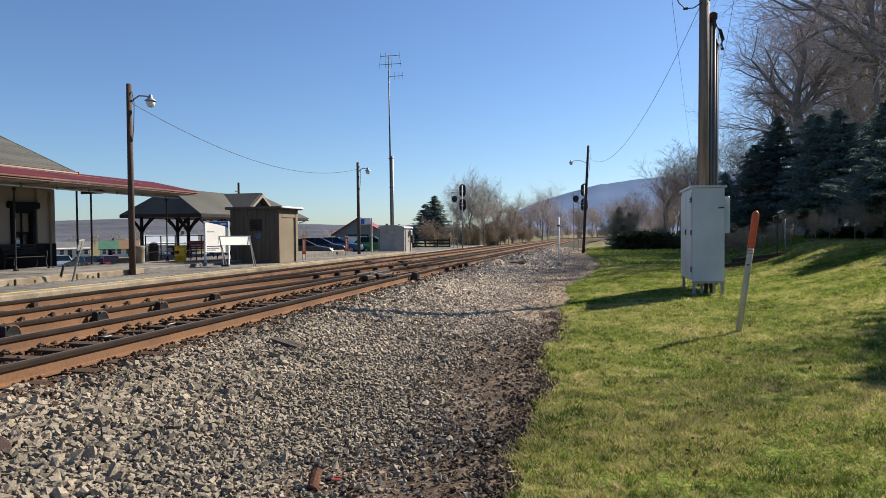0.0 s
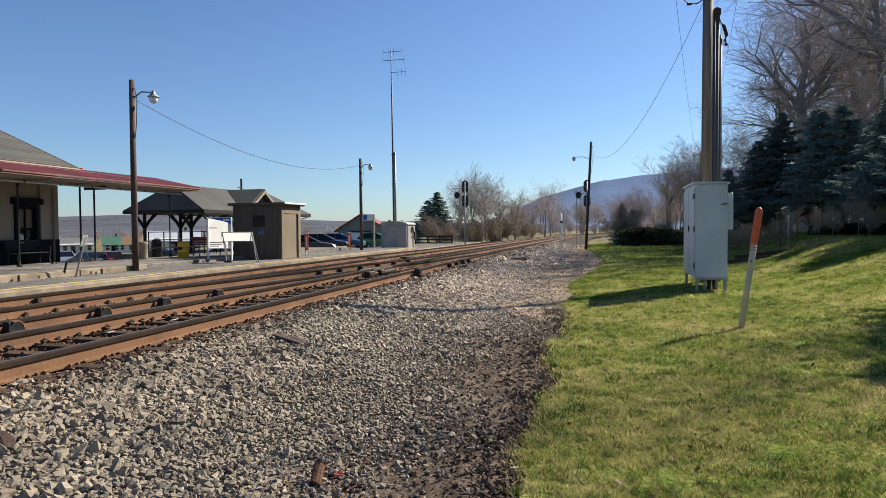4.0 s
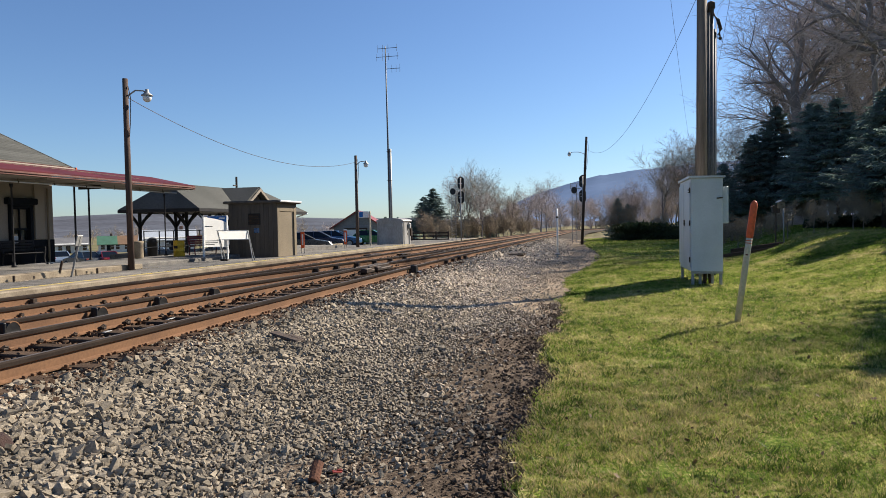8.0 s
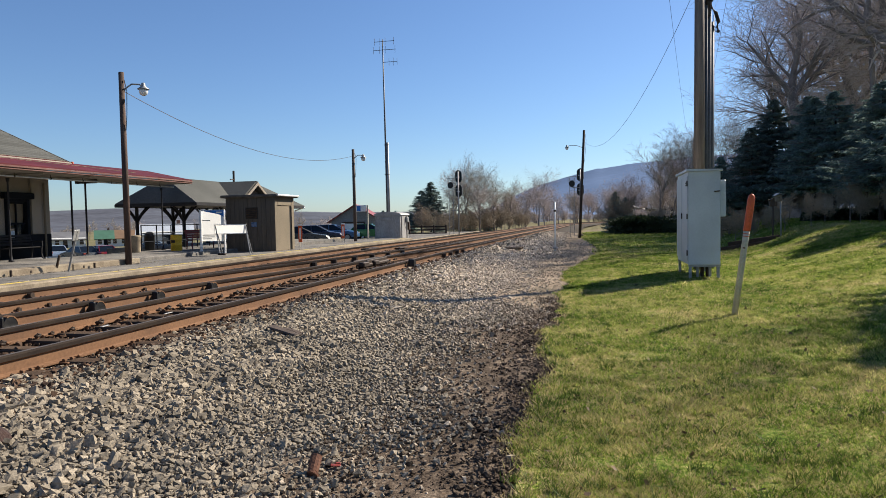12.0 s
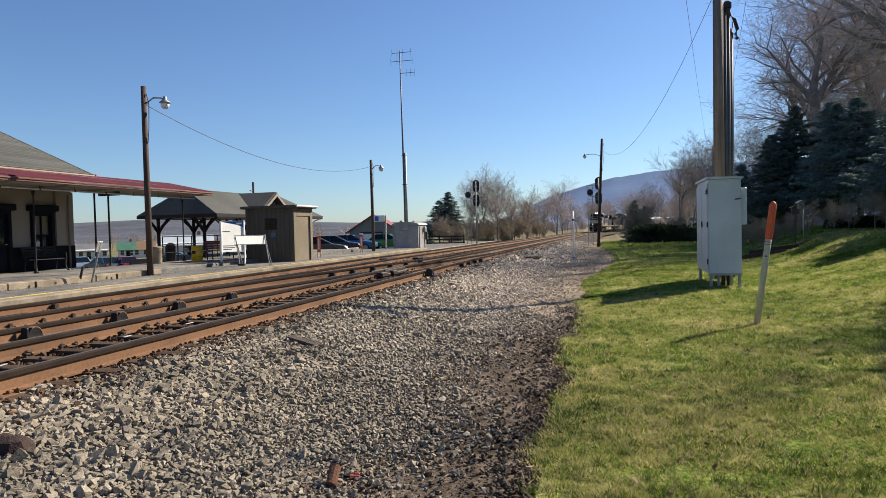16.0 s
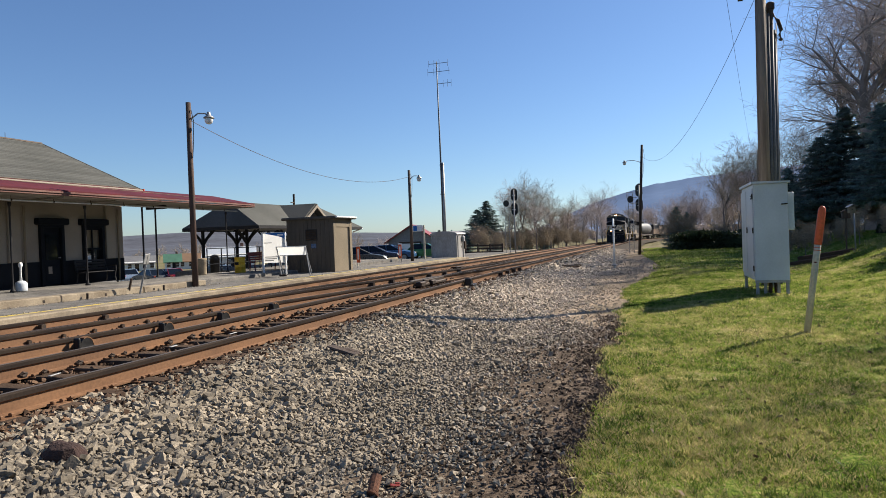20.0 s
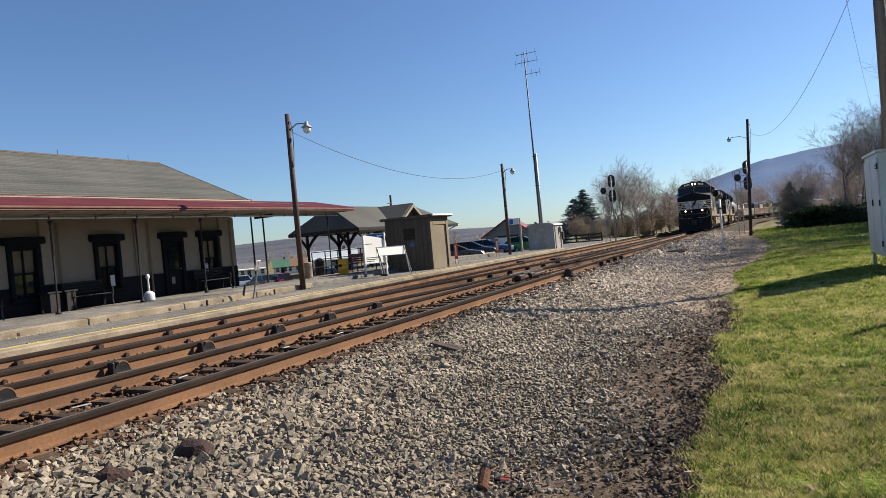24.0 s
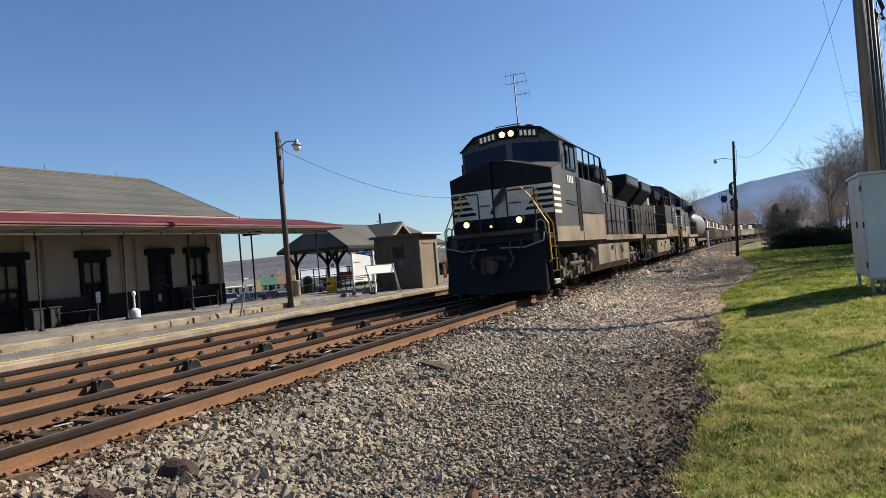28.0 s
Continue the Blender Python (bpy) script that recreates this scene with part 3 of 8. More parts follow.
for y in (6.4, 7.85, 9.4, 10.9):
    ob = new("rail_brace", small_brace)
    ob.parent = crossover
    ob.matrix_basis = pose(-11.11, y, 0.215) @ Matrix.Scale(0.95, 4)
for x, y in ((-11.2, 31.0), (-9.8, 31.6), (-8.2, 31.0)):
    part("switch_plate", S().box(x, y, 0.24, 0.9, 1.5, 0.05, 0.01), IRON, crossover)

# ---------------------------------------------------------------- platform
PZ, SZ = 0.42, 0.59
platform = thing("platform", "low asphalt station platform with a concrete edge and yellow line", "platform", kind="structure")
part("paving", S().box(-15.4, 14.3, PZ - 0.4, 6.2, 56.6, 0.4, 0.01), ASPHALT, platform)
part("edge_kerb", S().box(-12.20, 14.3, PZ - 0.42, 0.36, 56.6, 0.424, 0.03), CONCRETE, platform, "worn pale concrete edge")
part("warning_line", S().box(-12.47, 14.3, PZ, 0.13, 56.6, 0.006), YELLOW_LINE, platform, "faded yellow line")
part("paving", S().box(-15.6, 58.3, -0.45, 5.6, 31.4, 0.62, 0.01), ASPHALT, platform)
part("edge_kerb", S().box(-12.95, 58.3, -0.45, 0.3, 31.4, 0.66, 0.03), CONCRETE, platform)
slab = thing("station_slab", "raised concrete apron in front of the station", "platform", kind="structure")
part("paving", S().box(-20.83, 4.15, PZ - 0.5, 12.35, 28.3, SZ - PZ + 0.488, 0.01), ASPHALT, slab)
part("paving", S().box(-16.75, 22.25, PZ - 0.5, 3.5, 7.9, SZ - PZ + 0.46, 0.03), ASPHALT, slab)
for i in range(10):
    part("kerb_block", S().box(-14.46, -8.3 + 2.8 * i, PZ - 0.1, 0.40, 2.785, SZ - PZ + 0.1, 0.02), CONCRETE, slab)
part("paving", S().box(-18.6, 32.0, PZ - 0.5, 7.2, 11.6, SZ - PZ + 0.484, 0.01), ASPHALT, slab)
# dark patches on the kerb face stand for the shade in drain holes
for y in (8.3, 10.4, 12.2, 14.1, 15.9):
    part("drain_hole", S().box(-14.262, y, PZ + 0.03, 0.02, 0.07, 0.07, 0.01), IRON, slab)

# parking ground beyond
sheet_between("parking_lot", 14, 95, 30, lambda y: -62, lambda y: -24.5 + 0.02 * y, 12, lambda x, y: ground_z(x, y) + 0.06, ASPHALT, "grey asphalt parking lot below the station", 0.3)
sheet_between("parking_lot_far", 36.5, 80, 20, lambda y: -25, lambda y: -18.6, 8, lambda x, y: -0.15, ASPHALT, "grey asphalt parking lot below the platform", 0.2)
retaining = thing("low_wall", "low pale concrete wall at the back of the platform", "wall", kind="structure")
for i in range(7):
    part("wall_block", S().box(-18.45, 28.6 + 2.6 * i, 0.0, 0.25, 2.58, 0.46, 0.02), CONCRETE, retaining)

# ---------------------------------------------------------------- station house
WX = -19.1
station = thing("station_house", "cream stucco station with dark green base and shingle roof", "station")
wy0, wy1, depth = -12.0, 19.8, 8.4
openings = [(1.6, "w"), (4.6, "d"), (7.9, "w"), (11.45, "w"), (14.1, "w"), (16.7, "d"), (18.4, "w")]
wall_top = 3.75
ow = 0.46
# the wall in courses round its openings
prev = wy0
for y, kind in openings + [(None, "")]:
    a = prev
    b = y - ow if y is not None else wy1
    part("wainscot", S().box(WX - 0.15, (a + b) / 2, SZ - 0.02, 0.36, b - a, 0.82), DARKGREEN, station, "dark green painted base of the wall")
    part("wall", S().box(WX - 0.15, (a + b) / 2, SZ + 0.80, 0.30, b - a, wall_top - SZ - 0.80), CREAM, station)
    if y is not None:
        part("lintel_wall", S().box(WX - 0.15, y, 2.62, 0.30, 2 * ow, wall_top - 2.62), CREAM, station)
        if kind == "w":
            part("wainscot", S().box(WX - 0.15, y, SZ - 0.02, 0.36, 2 * ow, 0.50), DARKGREEN, station)
        prev = y + ow
part("wall", S().box(WX - depth / 2, wy1 - 0.15, SZ + 0.80, depth - 0.6, 0.3, wall_top - SZ - 0.80).prism([(WX - depth, wall_top), (WX, wall_top), (WX - depth / 2, 5.7)], "y", wy1 - 0.28, wy1 - 0.02), CREAM, station)
part("wainscot", S().box(WX - depth / 2, wy1 - 0.15, SZ - 0.02, depth - 0.66, 0.36, 0.82), DARKGREEN, station)
part("wall", S().box(WX - depth, (wy0 + wy1) / 2, SZ, 0.3, wy1 - wy0 - 0.01, wall_top - SZ), CREAM, station)
part("wall", S().box(WX - depth / 2, wy0 + 0.15, SZ, depth - 0.6, 0.3, wall_top - SZ), CREAM, station)
part("inner_wall", S().box(WX - 2.6, (wy0 + wy1) / 2, SZ, 0.1, wy1 - wy0 - 1, 3.0), CREAM, station)
for y, kind in openings:
    nm = "window" if kind == "w" else "door"
    fr = S().box(WX + 0.02, y - ow + 0.06, SZ + (0.48 if kind == "w" else 0), 0.18, 0.12, 2.07 - (0.48 if kind == "w" else 0), 0.01)
    fr.box(WX + 0.02, y + ow - 0.06, SZ + (0.48 if kind == "w" else 0), 0.18, 0.12, 2.07 - (0.48 if kind == "w" else 0), 0.01)
    fr.box(WX + 0.02, y, 2.5, 0.18, 2 * ow - 0.24, 0.12, 0.01)
    w = part(nm, fr, DARKGREEN, station, "dark green framed " + nm)
    hood = part("hood", S().box(WX + 0.08, y, 2.60, 0.26, 2 * ow + 0.26, 0.22, 0.03), DARKGREEN, w)
    if kind == "w":
        part("sash", S().box(WX - 0.02, y, 1.02, 0.05, 0.68, 0.07).box(WX - 0.02, y, 1.74, 0.05, 0.68, 0.06).box(WX - 0.02, y, 2.44, 0.05, 0.68, 0.06).box(WX - 0.021, y, 1.05, 0.045, 0.04, 1.4), DARKGREEN, w)
        part("pane", S().box(WX - 0.05, y - 0.17, 1.06, 0.012, 0.32, 0.68), PANE, w)
        part("pane", S().box(WX - 0.05, y + 0.17, 1.06, 0.012, 0.32, 0.68), PANE, w)
        part("shade", S().box(WX - 0.08, y, 1.78, 0.012, 0.66, 0.68), TANWALL, w, "drawn dim buff window blind")
        part("sill", S().box(WX + 0.08, y, 0.98, 0.24, 1.0, 0.07, 0.01), DARKGREEN, w)
        part("apron", S().box(WX + 0.0, y, SZ, 0.12, 0.68, 0.44, 0.01), DARKGREEN, w)
    else:
        part("door_leaf", S().box(WX - 0.03, y, SZ + 0.02, 0.06, 0.67, 1.93, 0.01).box(WX + 0.005, y, 0.75, 0.02, 0.5, 0.5, 0.008), DARKGREEN, w)
        part("pane", S().box(WX + 0.01, y, 1.45, 0.014, 0.44, 0.85), PANE, w)
        part("door_handle", S().tube([(WX + 0.02, y + 0.27, 1.5), (WX + 0.09, y + 0.27, 1.5), (WX + 0.09, y + 0.19, 1.5)], 0.014, 6), STEEL, w)
for y, dy, z0, w_, h_ in ((14.1, 0.16, 1.14, 0.16, 0.36), (18.4, -0.14, 1.25, 0.16, 0.28)):
    part("notice", S().box(WX - 0.036, y + dy, z0, 0.006, w_, h_), WHITE, station, "white paper notice in the window")
part("notice", S().box(WX + 0.022, 16.62, 0.98, 0.006, 0.14, 0.24), CREAM, station, "cream paper notice on the door")
for y in (6.2, 12.15, 15.35, 19.15):
    part("pilaster", S().box(WX + 0.05, y, SZ + 0.82, 0.1, 0.42, wall_top - SZ - 0.86, 0.01), CREAM, station)
    part("downpipe", S().tube([(WX + 0.13, y + 0.3, SZ), (WX + 0.13, y + 0.3, 3.2)], 0.035, 8), TANWALL, station)
# gable roof with shingle courses
ex, rx_, ez, rz_ = WX + 0.55, WX - depth / 2, 3.98, 6.06
ye0, ye1 = wy0 - 0.4, 20.15
roof = part("roof", S().sheet([(ex, ye0, ez), (ex, ye1, ez), (rx_, ye1, rz_), (rx_, ye0, rz_)], 0.12).sheet([(rx_, ye0, rz_), (rx_, ye1, rz_), (2 * rx_ - ex, ye1, ez), (2 * rx_ - ex, ye0, ez)], 0.12), SHINGLE, station, "grey green asphalt shingle roof")
for i in range(26):
    u = i / 26
    px_, pz_ = ex + (rx_ - ex) * u, ez + (rz_ - ez) * u
    sl = (rz_ - ez) / (rx_ - ex)
    part("shingle_course", S().prism([(px_ + 0.012, pz_ + 0.012 * sl + 0.001), (px_ - 0.165, pz_ - 0.165 * sl + 0.001), (px_ - 0.165, pz_ - 0.165 * sl + 0.005), (px_ + 0.012, pz_ + 0.012 * sl + 0.012)], "y", ye0 + 0.02, ye1 - 0.01 - 0.02 * (i % 2)), SHINGLE, roof)
part("ridge_cap", S().tube([(rx_, ye0, rz_ + 0.01), (rx_, ye1, rz_ + 0.01)], 0.05, 6), IRON, roof)
part("fascia", S().box(ex + 0.02, (ye0 + ye1) / 2, ez - 0.13, 0.06, ye1 - ye0, 0.12, 0.01), REDPAINT, roof, "maroon fascia board")
part("rake_edge", S().sheet([(ex, ye1 + 0.03, ez + 0.01), (rx_, ye1 + 0.03, rz_ + 0.01), (rx_, ye1 + 0.03, rz_ - 0.05), (ex, ye1 + 0.03, ez - 0.05)], 0.05), SHINGLE, roof)
part("gutter_end", S().box(ex + 0.02, ye1 + 0.08, ez - 0.13, 0.25, 0.06, 0.13, 0.01), ORANGE, roof)
part("gutter", S().tube([(ex + 0.12, ye0, ez - 0.08), (ex + 0.12, ye1, ez - 0.08)], 0.045, 8), CREAM, roof, "pale beige eave gutter")
for y in (8.6, 12.0, 15.6, 18.6):
    part("lightning_rod", S().tube([(rx_, y, rz_), (rx_, y, rz_ + 0.24)], 0.010, 5), IRON, roof)
chimney = part("chimney", S().box(rx_ + 0.2, 12.58, 5.6, 0.9, 0.9, 1.3, 0.02).box(rx_ + 0.2, 12.58, 6.9, 1.05, 1.05, 0.16, 0.02), BRICKRED, station, "red brick chimney")
# canopy along the platform side and round the end
canopy = thing("platform_canopy", "maroon platform canopy on slim dark posts", "canopy")
cx0, cy1 = -16.5, 24.5
part("roof", S().prism([(WX + 0.55, 3.93), (cx0 + 0.05, 3.49), (cx0 + 0.05, 3.45), (WX + 0.55, 3.85)], "y", wy0, cy1), REDPAINT, canopy, "maroon metal canopy roof")
part("end_beam", S().box(-17.95, 20.3, 3.18, 0.9, 0.10, 0.14, 0.01), POST, canopy)
part("soffit", S().box((WX + cx0) / 2 + 0.1, (wy0 + cy1) / 2, 3.32, -WX + cx0 - 0.25, cy1 - wy0 - 0.1, 0.04), SOFFIT, canopy, "board ceiling under the canopy")
fa = S()
for i in range(2):
    fa.box(cx0 + 0.03 + 0.03 * i, (wy0 + cy1) / 2, 3.33 + 0.06 * i, 0.06, cy1 - wy0, 0.055, 0.008)
fa.box(cx0 - 0.4, cy1 + 0.03, 3.36, 0.8, 0.06, 0.14, 0.01)
part("roof_conduit", S().tube([(cx0 - 0.75, wy0, 3.78), (cx0 - 0.75, 9.0, 3.80), (cx0 - 0.75, 16.0, 3.74), (cx0 - 0.7, 19.5, 3.70), (cx0 - 0.3, 21.5, 3.60)], 0.009, 6), TANWALL, canopy, "thin pale cable along the canopy roof")
part("roof_conduit", S().tube([(cx0 - 1.5, wy0, 3.92), (cx0 - 1.5, 19.5, 3.92)], 0.009, 6), TANWALL, canopy)
for y in span(-3, 19, 12):
    part("rafter", S().box((WX + cx0) / 2 + 0.1, y, 3.27, -WX + cx0 - 0.4, 0.07, 0.05, 0.005), SOFFIT, canopy)
part("fascia", fa, RUSTYRED, canopy, "faded red stepped gutter board")
part("beam", S().box(-17.5, (wy0 + cy1) / 2, 3.20, 0.10, cy1 - wy0 - 0.3, 0.07, 0.01), SOFFIT, canopy)
part("conduit", S().tube([(-17.2, wy0, 3.2), (-17.2, cy1 - 0.2, 3.2)], 0.024, 6), CABINET, canopy, "pale pipe under the canopy")
for y in span(-2.6, 23.4, 20):
    part("pipe_collar", S().tube([(-17.2, y - 0.02, 3.2), (-17.2, y + 0.02, 3.2)], 0.034, 8).tube([(-17.2, y, 3.2), (-17.2, y, 3.33)], 0.008, 5), IRON, canopy)
post_mesh = S().lathe([(0.08, 0.0), (0.08, 0.04), (0.04, 0.07), (0.026, 0.2), (0.026, 2.44), (0.045, 2.48), (0.055, 2.57)], 10).mesh("post", POST, True)
for y in (1.2, 4.4, 7.8, 11.3, 14.0, 16.6, 23.9):
    for x in (-17.5,):
        p = new("post", post_mesh)
        p.parent = canopy
        p.matrix_basis = pose(x, y, SZ)
part("post", S().lathe([(0.08, 0.0), (0.033, 0.1), (0.033, 2.78)], 10), POST, canopy, at=pose(-18.32, 19.98, SZ))
part("post", S().lathe([(0.08, 0.0), (0.033, 0.1), (0.033, 2.78)], 10), POST, canopy, at=pose(-18.32, 20.66, SZ))

# ---------------------------------------------------------------- shelter roof on braced posts
pavilion = thing("pavilion", "open platform shelter with hipped shingle roof and small gable", "shelter")
px0, px1, py0, py1, pe, pr = -17.3, -21.5, 26.0, 37.2, 2.62, 3.85
mx = (px0 + px1) / 2
proof = S()
a, b, c, d = (px0, py0, pe), (px0, py1, pe), (px1, py1, pe), (px1, py0, pe)
r0, r1 = (mx, py0 + 0.7, pr), (mx, py1 - 1.5, pr)
for q in ([a, b, r1, r0], [c, d, r0, r1], [d, a, r0], [b, c, r1]):
    proof.sheet(q, 0.1)
pf = part("roof", proof, SHINGLE, pavilion, "grey green hipped shingle roof")
part("ceiling", S().box(mx, (py0 + py1) / 2, pe - 0.13, px0 - px1 - 0.1, py1 - py0 - 0.1, 0.05), SOFFIT, pavilion)
part("fascia", S().box(px0, (py0 + py1) / 2, pe - 0.16, 0.06, py1 - py0, 0.14, 0.01).box(px1, (py0 + py1) / 2, pe - 0.16, 0.06, py1 - py0, 0.14, 0.01).box(mx, py0, pe - 0.16, px0 - px1 - 0.08, 0.06, 0.14, 0.01).box(mx, py1, pe - 0.16, px0 - px1 - 0.08, 0.06, 0.14, 0.01), POST, pavilion)
gy0, gy1, gz1 = 29.6, 32.8, 3.75
gm = (gy0 + gy1) / 2
gab = S().sheet([(px0 + 0.15, gy0 - 0.2, pe + 0.02), (px0 + 0.15, gm, gz1), (mx, gm, gz1), (mx, gy0 - 0.2, pe + 0.02)], -0.08).sheet([(px0 + 0.15, gy1 + 0.2, pe + 0.02), (px0 + 0.15, gm, gz1), (mx, gm, gz1), (mx, gy1 + 0.2, pe + 0.02)], 0.08)
part("gable_roof", gab, SHINGLE, pf)
part("gable_wall", S().prism([(gy0, pe), (gy1, pe), (gm, gz1 - 0.2)], "x", px0 - 0.25, px0 - 0.15), BROWNWALL, pf)
part("bargeboard", S().sheet([(px0 + 0.2, gy0 - 0.25, pe), (px0 + 0.2, gm, gz1 + 0.02), (px0 + 0.2, gm, gz1 - 0.13), (px0 + 0.2, gy0 - 0.25, pe - 0.15)], 0.05).sheet([(px0 + 0.2, gy1 + 0.25, pe), (px0 + 0.2, gm, gz1 + 0.02), (px0 + 0.2, gm, gz1 - 0.13), (px0 + 0.2, gy1 + 0.25, pe - 0.15)], 0.05), CREAM, pf, "cream gable trim")
part("gutter_end", S().tube([(px0 + 0.1, py1 - 0.2, pe - 0.1), (px0 - 0.6, py1 - 0.1, pe - 0.3)], 0.04, 6), WHITE, pf)
vent = part("vent_pipe", S().tube([(mx - 0.5, 33.6, pr - 0.3), (mx - 0.5, 33.6, pr + 0.75)], 0.06, 8).tube([(mx - 0.5, 33.25, pr + 0.25), (mx - 0.5, 33.6, pr + 0.25)], 0.03, 6), IRON, pf)
for x, row in ((-20.9, (26.7, 29.4, 32.4, 35.4)), (-18.9, (27.4, 31.2, 35.2))):
    for y in row:
        po = part("post", S().box(x, y, SZ, 0.13, 0.13, pe - SZ - 0.1, 0.02).box(x, y, SZ, 0.2, 0.2, 0.25, 0.03), POST, pavilion, "braced timber post")
        part("brace", S().tube([(x, y, 1.75), (x, y - 0.25, 2.1), (x, y - 0.75, 2.5)], 0.055, 6).tube([(x, y, 1.75), (x, y + 0.25, 2.1), (x, y + 0.75, 2.5)], 0.055, 6).tube([(x, y, 1.75), (x + 0.25, y, 2.1), (x + 0.7, y, 2.5)], 0.05, 6).tube([(x, y, 1.75), (x - 0.25, y, 2.1), (x - 0.7, y, 2.5)], 0.05, 6), POST, po)

# ---------------------------------------------------------------- shed, cabinets, signs
shed = thing("shed", "small brown wooden shed with a tan rolling door on the platform", "shed")
sx0, sx1, sy0, sy1, sh = -15.5, -13.2, 25.45, 27.25, 2.30
body = part("body", S().box((sx0 + sx1) / 2, (sy0 + sy1) / 2, PZ, sx1 - sx0 - 0.06, sy1 - sy0 - 0.06, sh), BROWNWALL, shed)
nb = 11
for i in range(nb):
    part("board", S().box(sx0 + (i + 0.5) * (sx1 - sx0) / nb, sy0 + 0.015, PZ, (sx1 - sx0) / nb - 0.008, 0.03, sh, 0.004), BROWNWALL, shed)
part("front", S().box(sx1 - 0.015, sy0 + 0.12, PZ, 0.04, 0.24, sh, 0.01).box(sx1 - 0.015, sy1 - 0.12, PZ, 0.04, 0.24, sh, 0.01).box(sx1 - 0.015, (sy0 + sy1) / 2, PZ + 1.95, 0.04, sy1 - sy0 - 0.48, sh - 1.95, 0.01), TANWALL, shed, "tan front of the shed")
sdoor = part("door", S().box(sx1 - 0.045, (sy0 + sy1) / 2 - 0.08, PZ + 0.01, 0.02, sy1 - sy0 - 0.66, 1.92), TANWALL, shed, "tan slatted door")
for i in range(12):
    part("slat", S().box(sx1 - 0.03, (sy0 + sy1) / 2 - 0.08, PZ + 0.01 + i * 0.16, 0.02, sy1 - sy0 - 0.66, 0.1595, 0.001), TANWALL, sdoor)
# flush black strip painted for the shade of a door recess
part("recess", S().box(sx1 - 0.04, sy1 - 0.33, PZ + 0.01, 0.02, 0.15, 1.92), BLACK, shed)
part("roof", S().box((sx0 + sx1) / 2, (sy0 + sy1) / 2, PZ + sh, sx1 - sx0 + 0.36, sy1 - sy0 + 0.3, 0.12, 0.03), BROWNWALL, shed)
part("gutter", S().tube([(sx1 + 0.2, sy0 - 0.1, PZ + sh + 0.08), (sx1 + 0.2, sy1 + 0.1, PZ + sh + 0.08)], 0.04, 8), WHITE, shed)
lou = S()
for i in range(6):
    lou.box(-14.28, sy0 - 0.015, PZ + 1.42 + i * 0.075, 0.5, 0.03, 0.05, m=Matrix.Rotation(0.5, 3, "X"))
lv = part("louvre", S().box(-14.28, sy0 - 0.005, PZ + 1.38, 0.58, 0.02, 0.5, 0.006), BLACK, shed)
part("slats", lou, IRON, lv)
part("notice", S().box(-14.18, sy0 - 0.006, PZ + 1.05, 0.25, 0.012, 0.2, 0.003), MIDBLUE, shed, "small blue notice")

relay = thing("relay_house", "grey metal signal equipment house beside the track", "equipment house", at=pose(0, 0, 0.09) @ Matrix.Scale(0.947, 4))
part("body", S().box(-14.83, 47.0, -0.1, 1.94, 2.1, 2.10, 0.03), ALUM, relay)
part("roof", S().prism([(-15.87, 1.98), (-13.79, 1.98)] + [(-14.83 + 1.06 * math.cos(a), 2.02 + 0.24 * math.sin(a)) for a in span(0, math.pi, 9)], "y", 45.85, 48.15), ALUM, relay, "shallow arched metal roof")
door = part("door", S().box(-13.83, 46.6, 0.05, 0.05, 0.85, 1.85, 0.01), ALUM, relay)
part("handle", S().box(-13.79, 46.95, 1.0, 0.03, 0.04, 0.16, 0.006), IRON, door)
part("hinge_post", S().tube([(-13.75, 47.25, -0.1), (-13.75, 47.25, 1.95)], 0.045, 8), STEEL, relay)
part("corner_trim", S().box(-13.88, 45.93, -0.08, 0.07, 0.05, 2.06, 0.01).box(-15.78, 45.93, -0.08, 0.07, 0.05, 2.06, 0.01), STEEL, relay)
part("meter_box", S().box(-13.75, 47.75, 0.9, 0.14, 0.3, 0.6, 0.02).tube([(-13.75, 47.75, 1.5), (-13.75, 47.75, 1.95)], 0.03, 6), IRON, relay)
part("cooler", S().box(-13.72, 47.2, 1.45, 0.2, 0.4, 0.42, 0.04), STEEL, relay, "rounded wall air unit")
part("vent", S().box(-14.95, 45.93, 1.62, 0.75, 0.04, 0.22, 0.01), STEEL, relay)

mast = thing("antenna_mast", "tall steel radio mast with crossed antennas at its top", "antenna")
mx_, my_ = -15.75, 49.2
part("lower_mast", S().tube([(mx_, my_, -0.3), (mx_, my_, 7.7)], [0.11, 0.10], 10), STEEL, mast, smooth=True)
part("upper_mast", S().tube([(mx_ - 0.12, my_, -0.3), (mx_ - 0.16, my_, 8.3), (mx_ - 0.22, my_, 15.65)], [0.08, 0.07, 0.04], 8), CONDUIT, mast, smooth=True)
for z in (2.2, 5.2, 7.5):
    part("clamp", S().box(mx_ - 0.08, my_, z, 0.36, 0.22, 0.04, 0.01), IRON, mast)
for z, w in ((15.5, 1.3), (14.85, 1.5)):
    an = part("antenna", S().tube([(mx_ - 0.22 - w / 2, my_, z), (mx_ - 0.22 + w / 2 + 0.3, my_, z)], 0.02, 5), IRON, mast)
    for dx in (-w / 2, -w / 6, w / 6, w / 2 + 0.25):
        part("element", S().tube([(mx_ - 0.22 + dx, my_, z - 0.28), (mx_ - 0.22 + dx, my_, z + 0.28)], 0.012, 4), IRON, an)
an = part("antenna", S().tube([(mx_ - 0.22, my_, 13.9), (mx_ + 0.95, my_, 13.9)], 0.02, 5), IRON, mast)
for dx in (0.5, 0.85, 1.15):
    part("element", S().tube([(mx_ - 0.22 + dx, my_, 13.6), (mx_ - 0.22 + dx, my_, 14.2)], 0.012, 4), IRON, an)


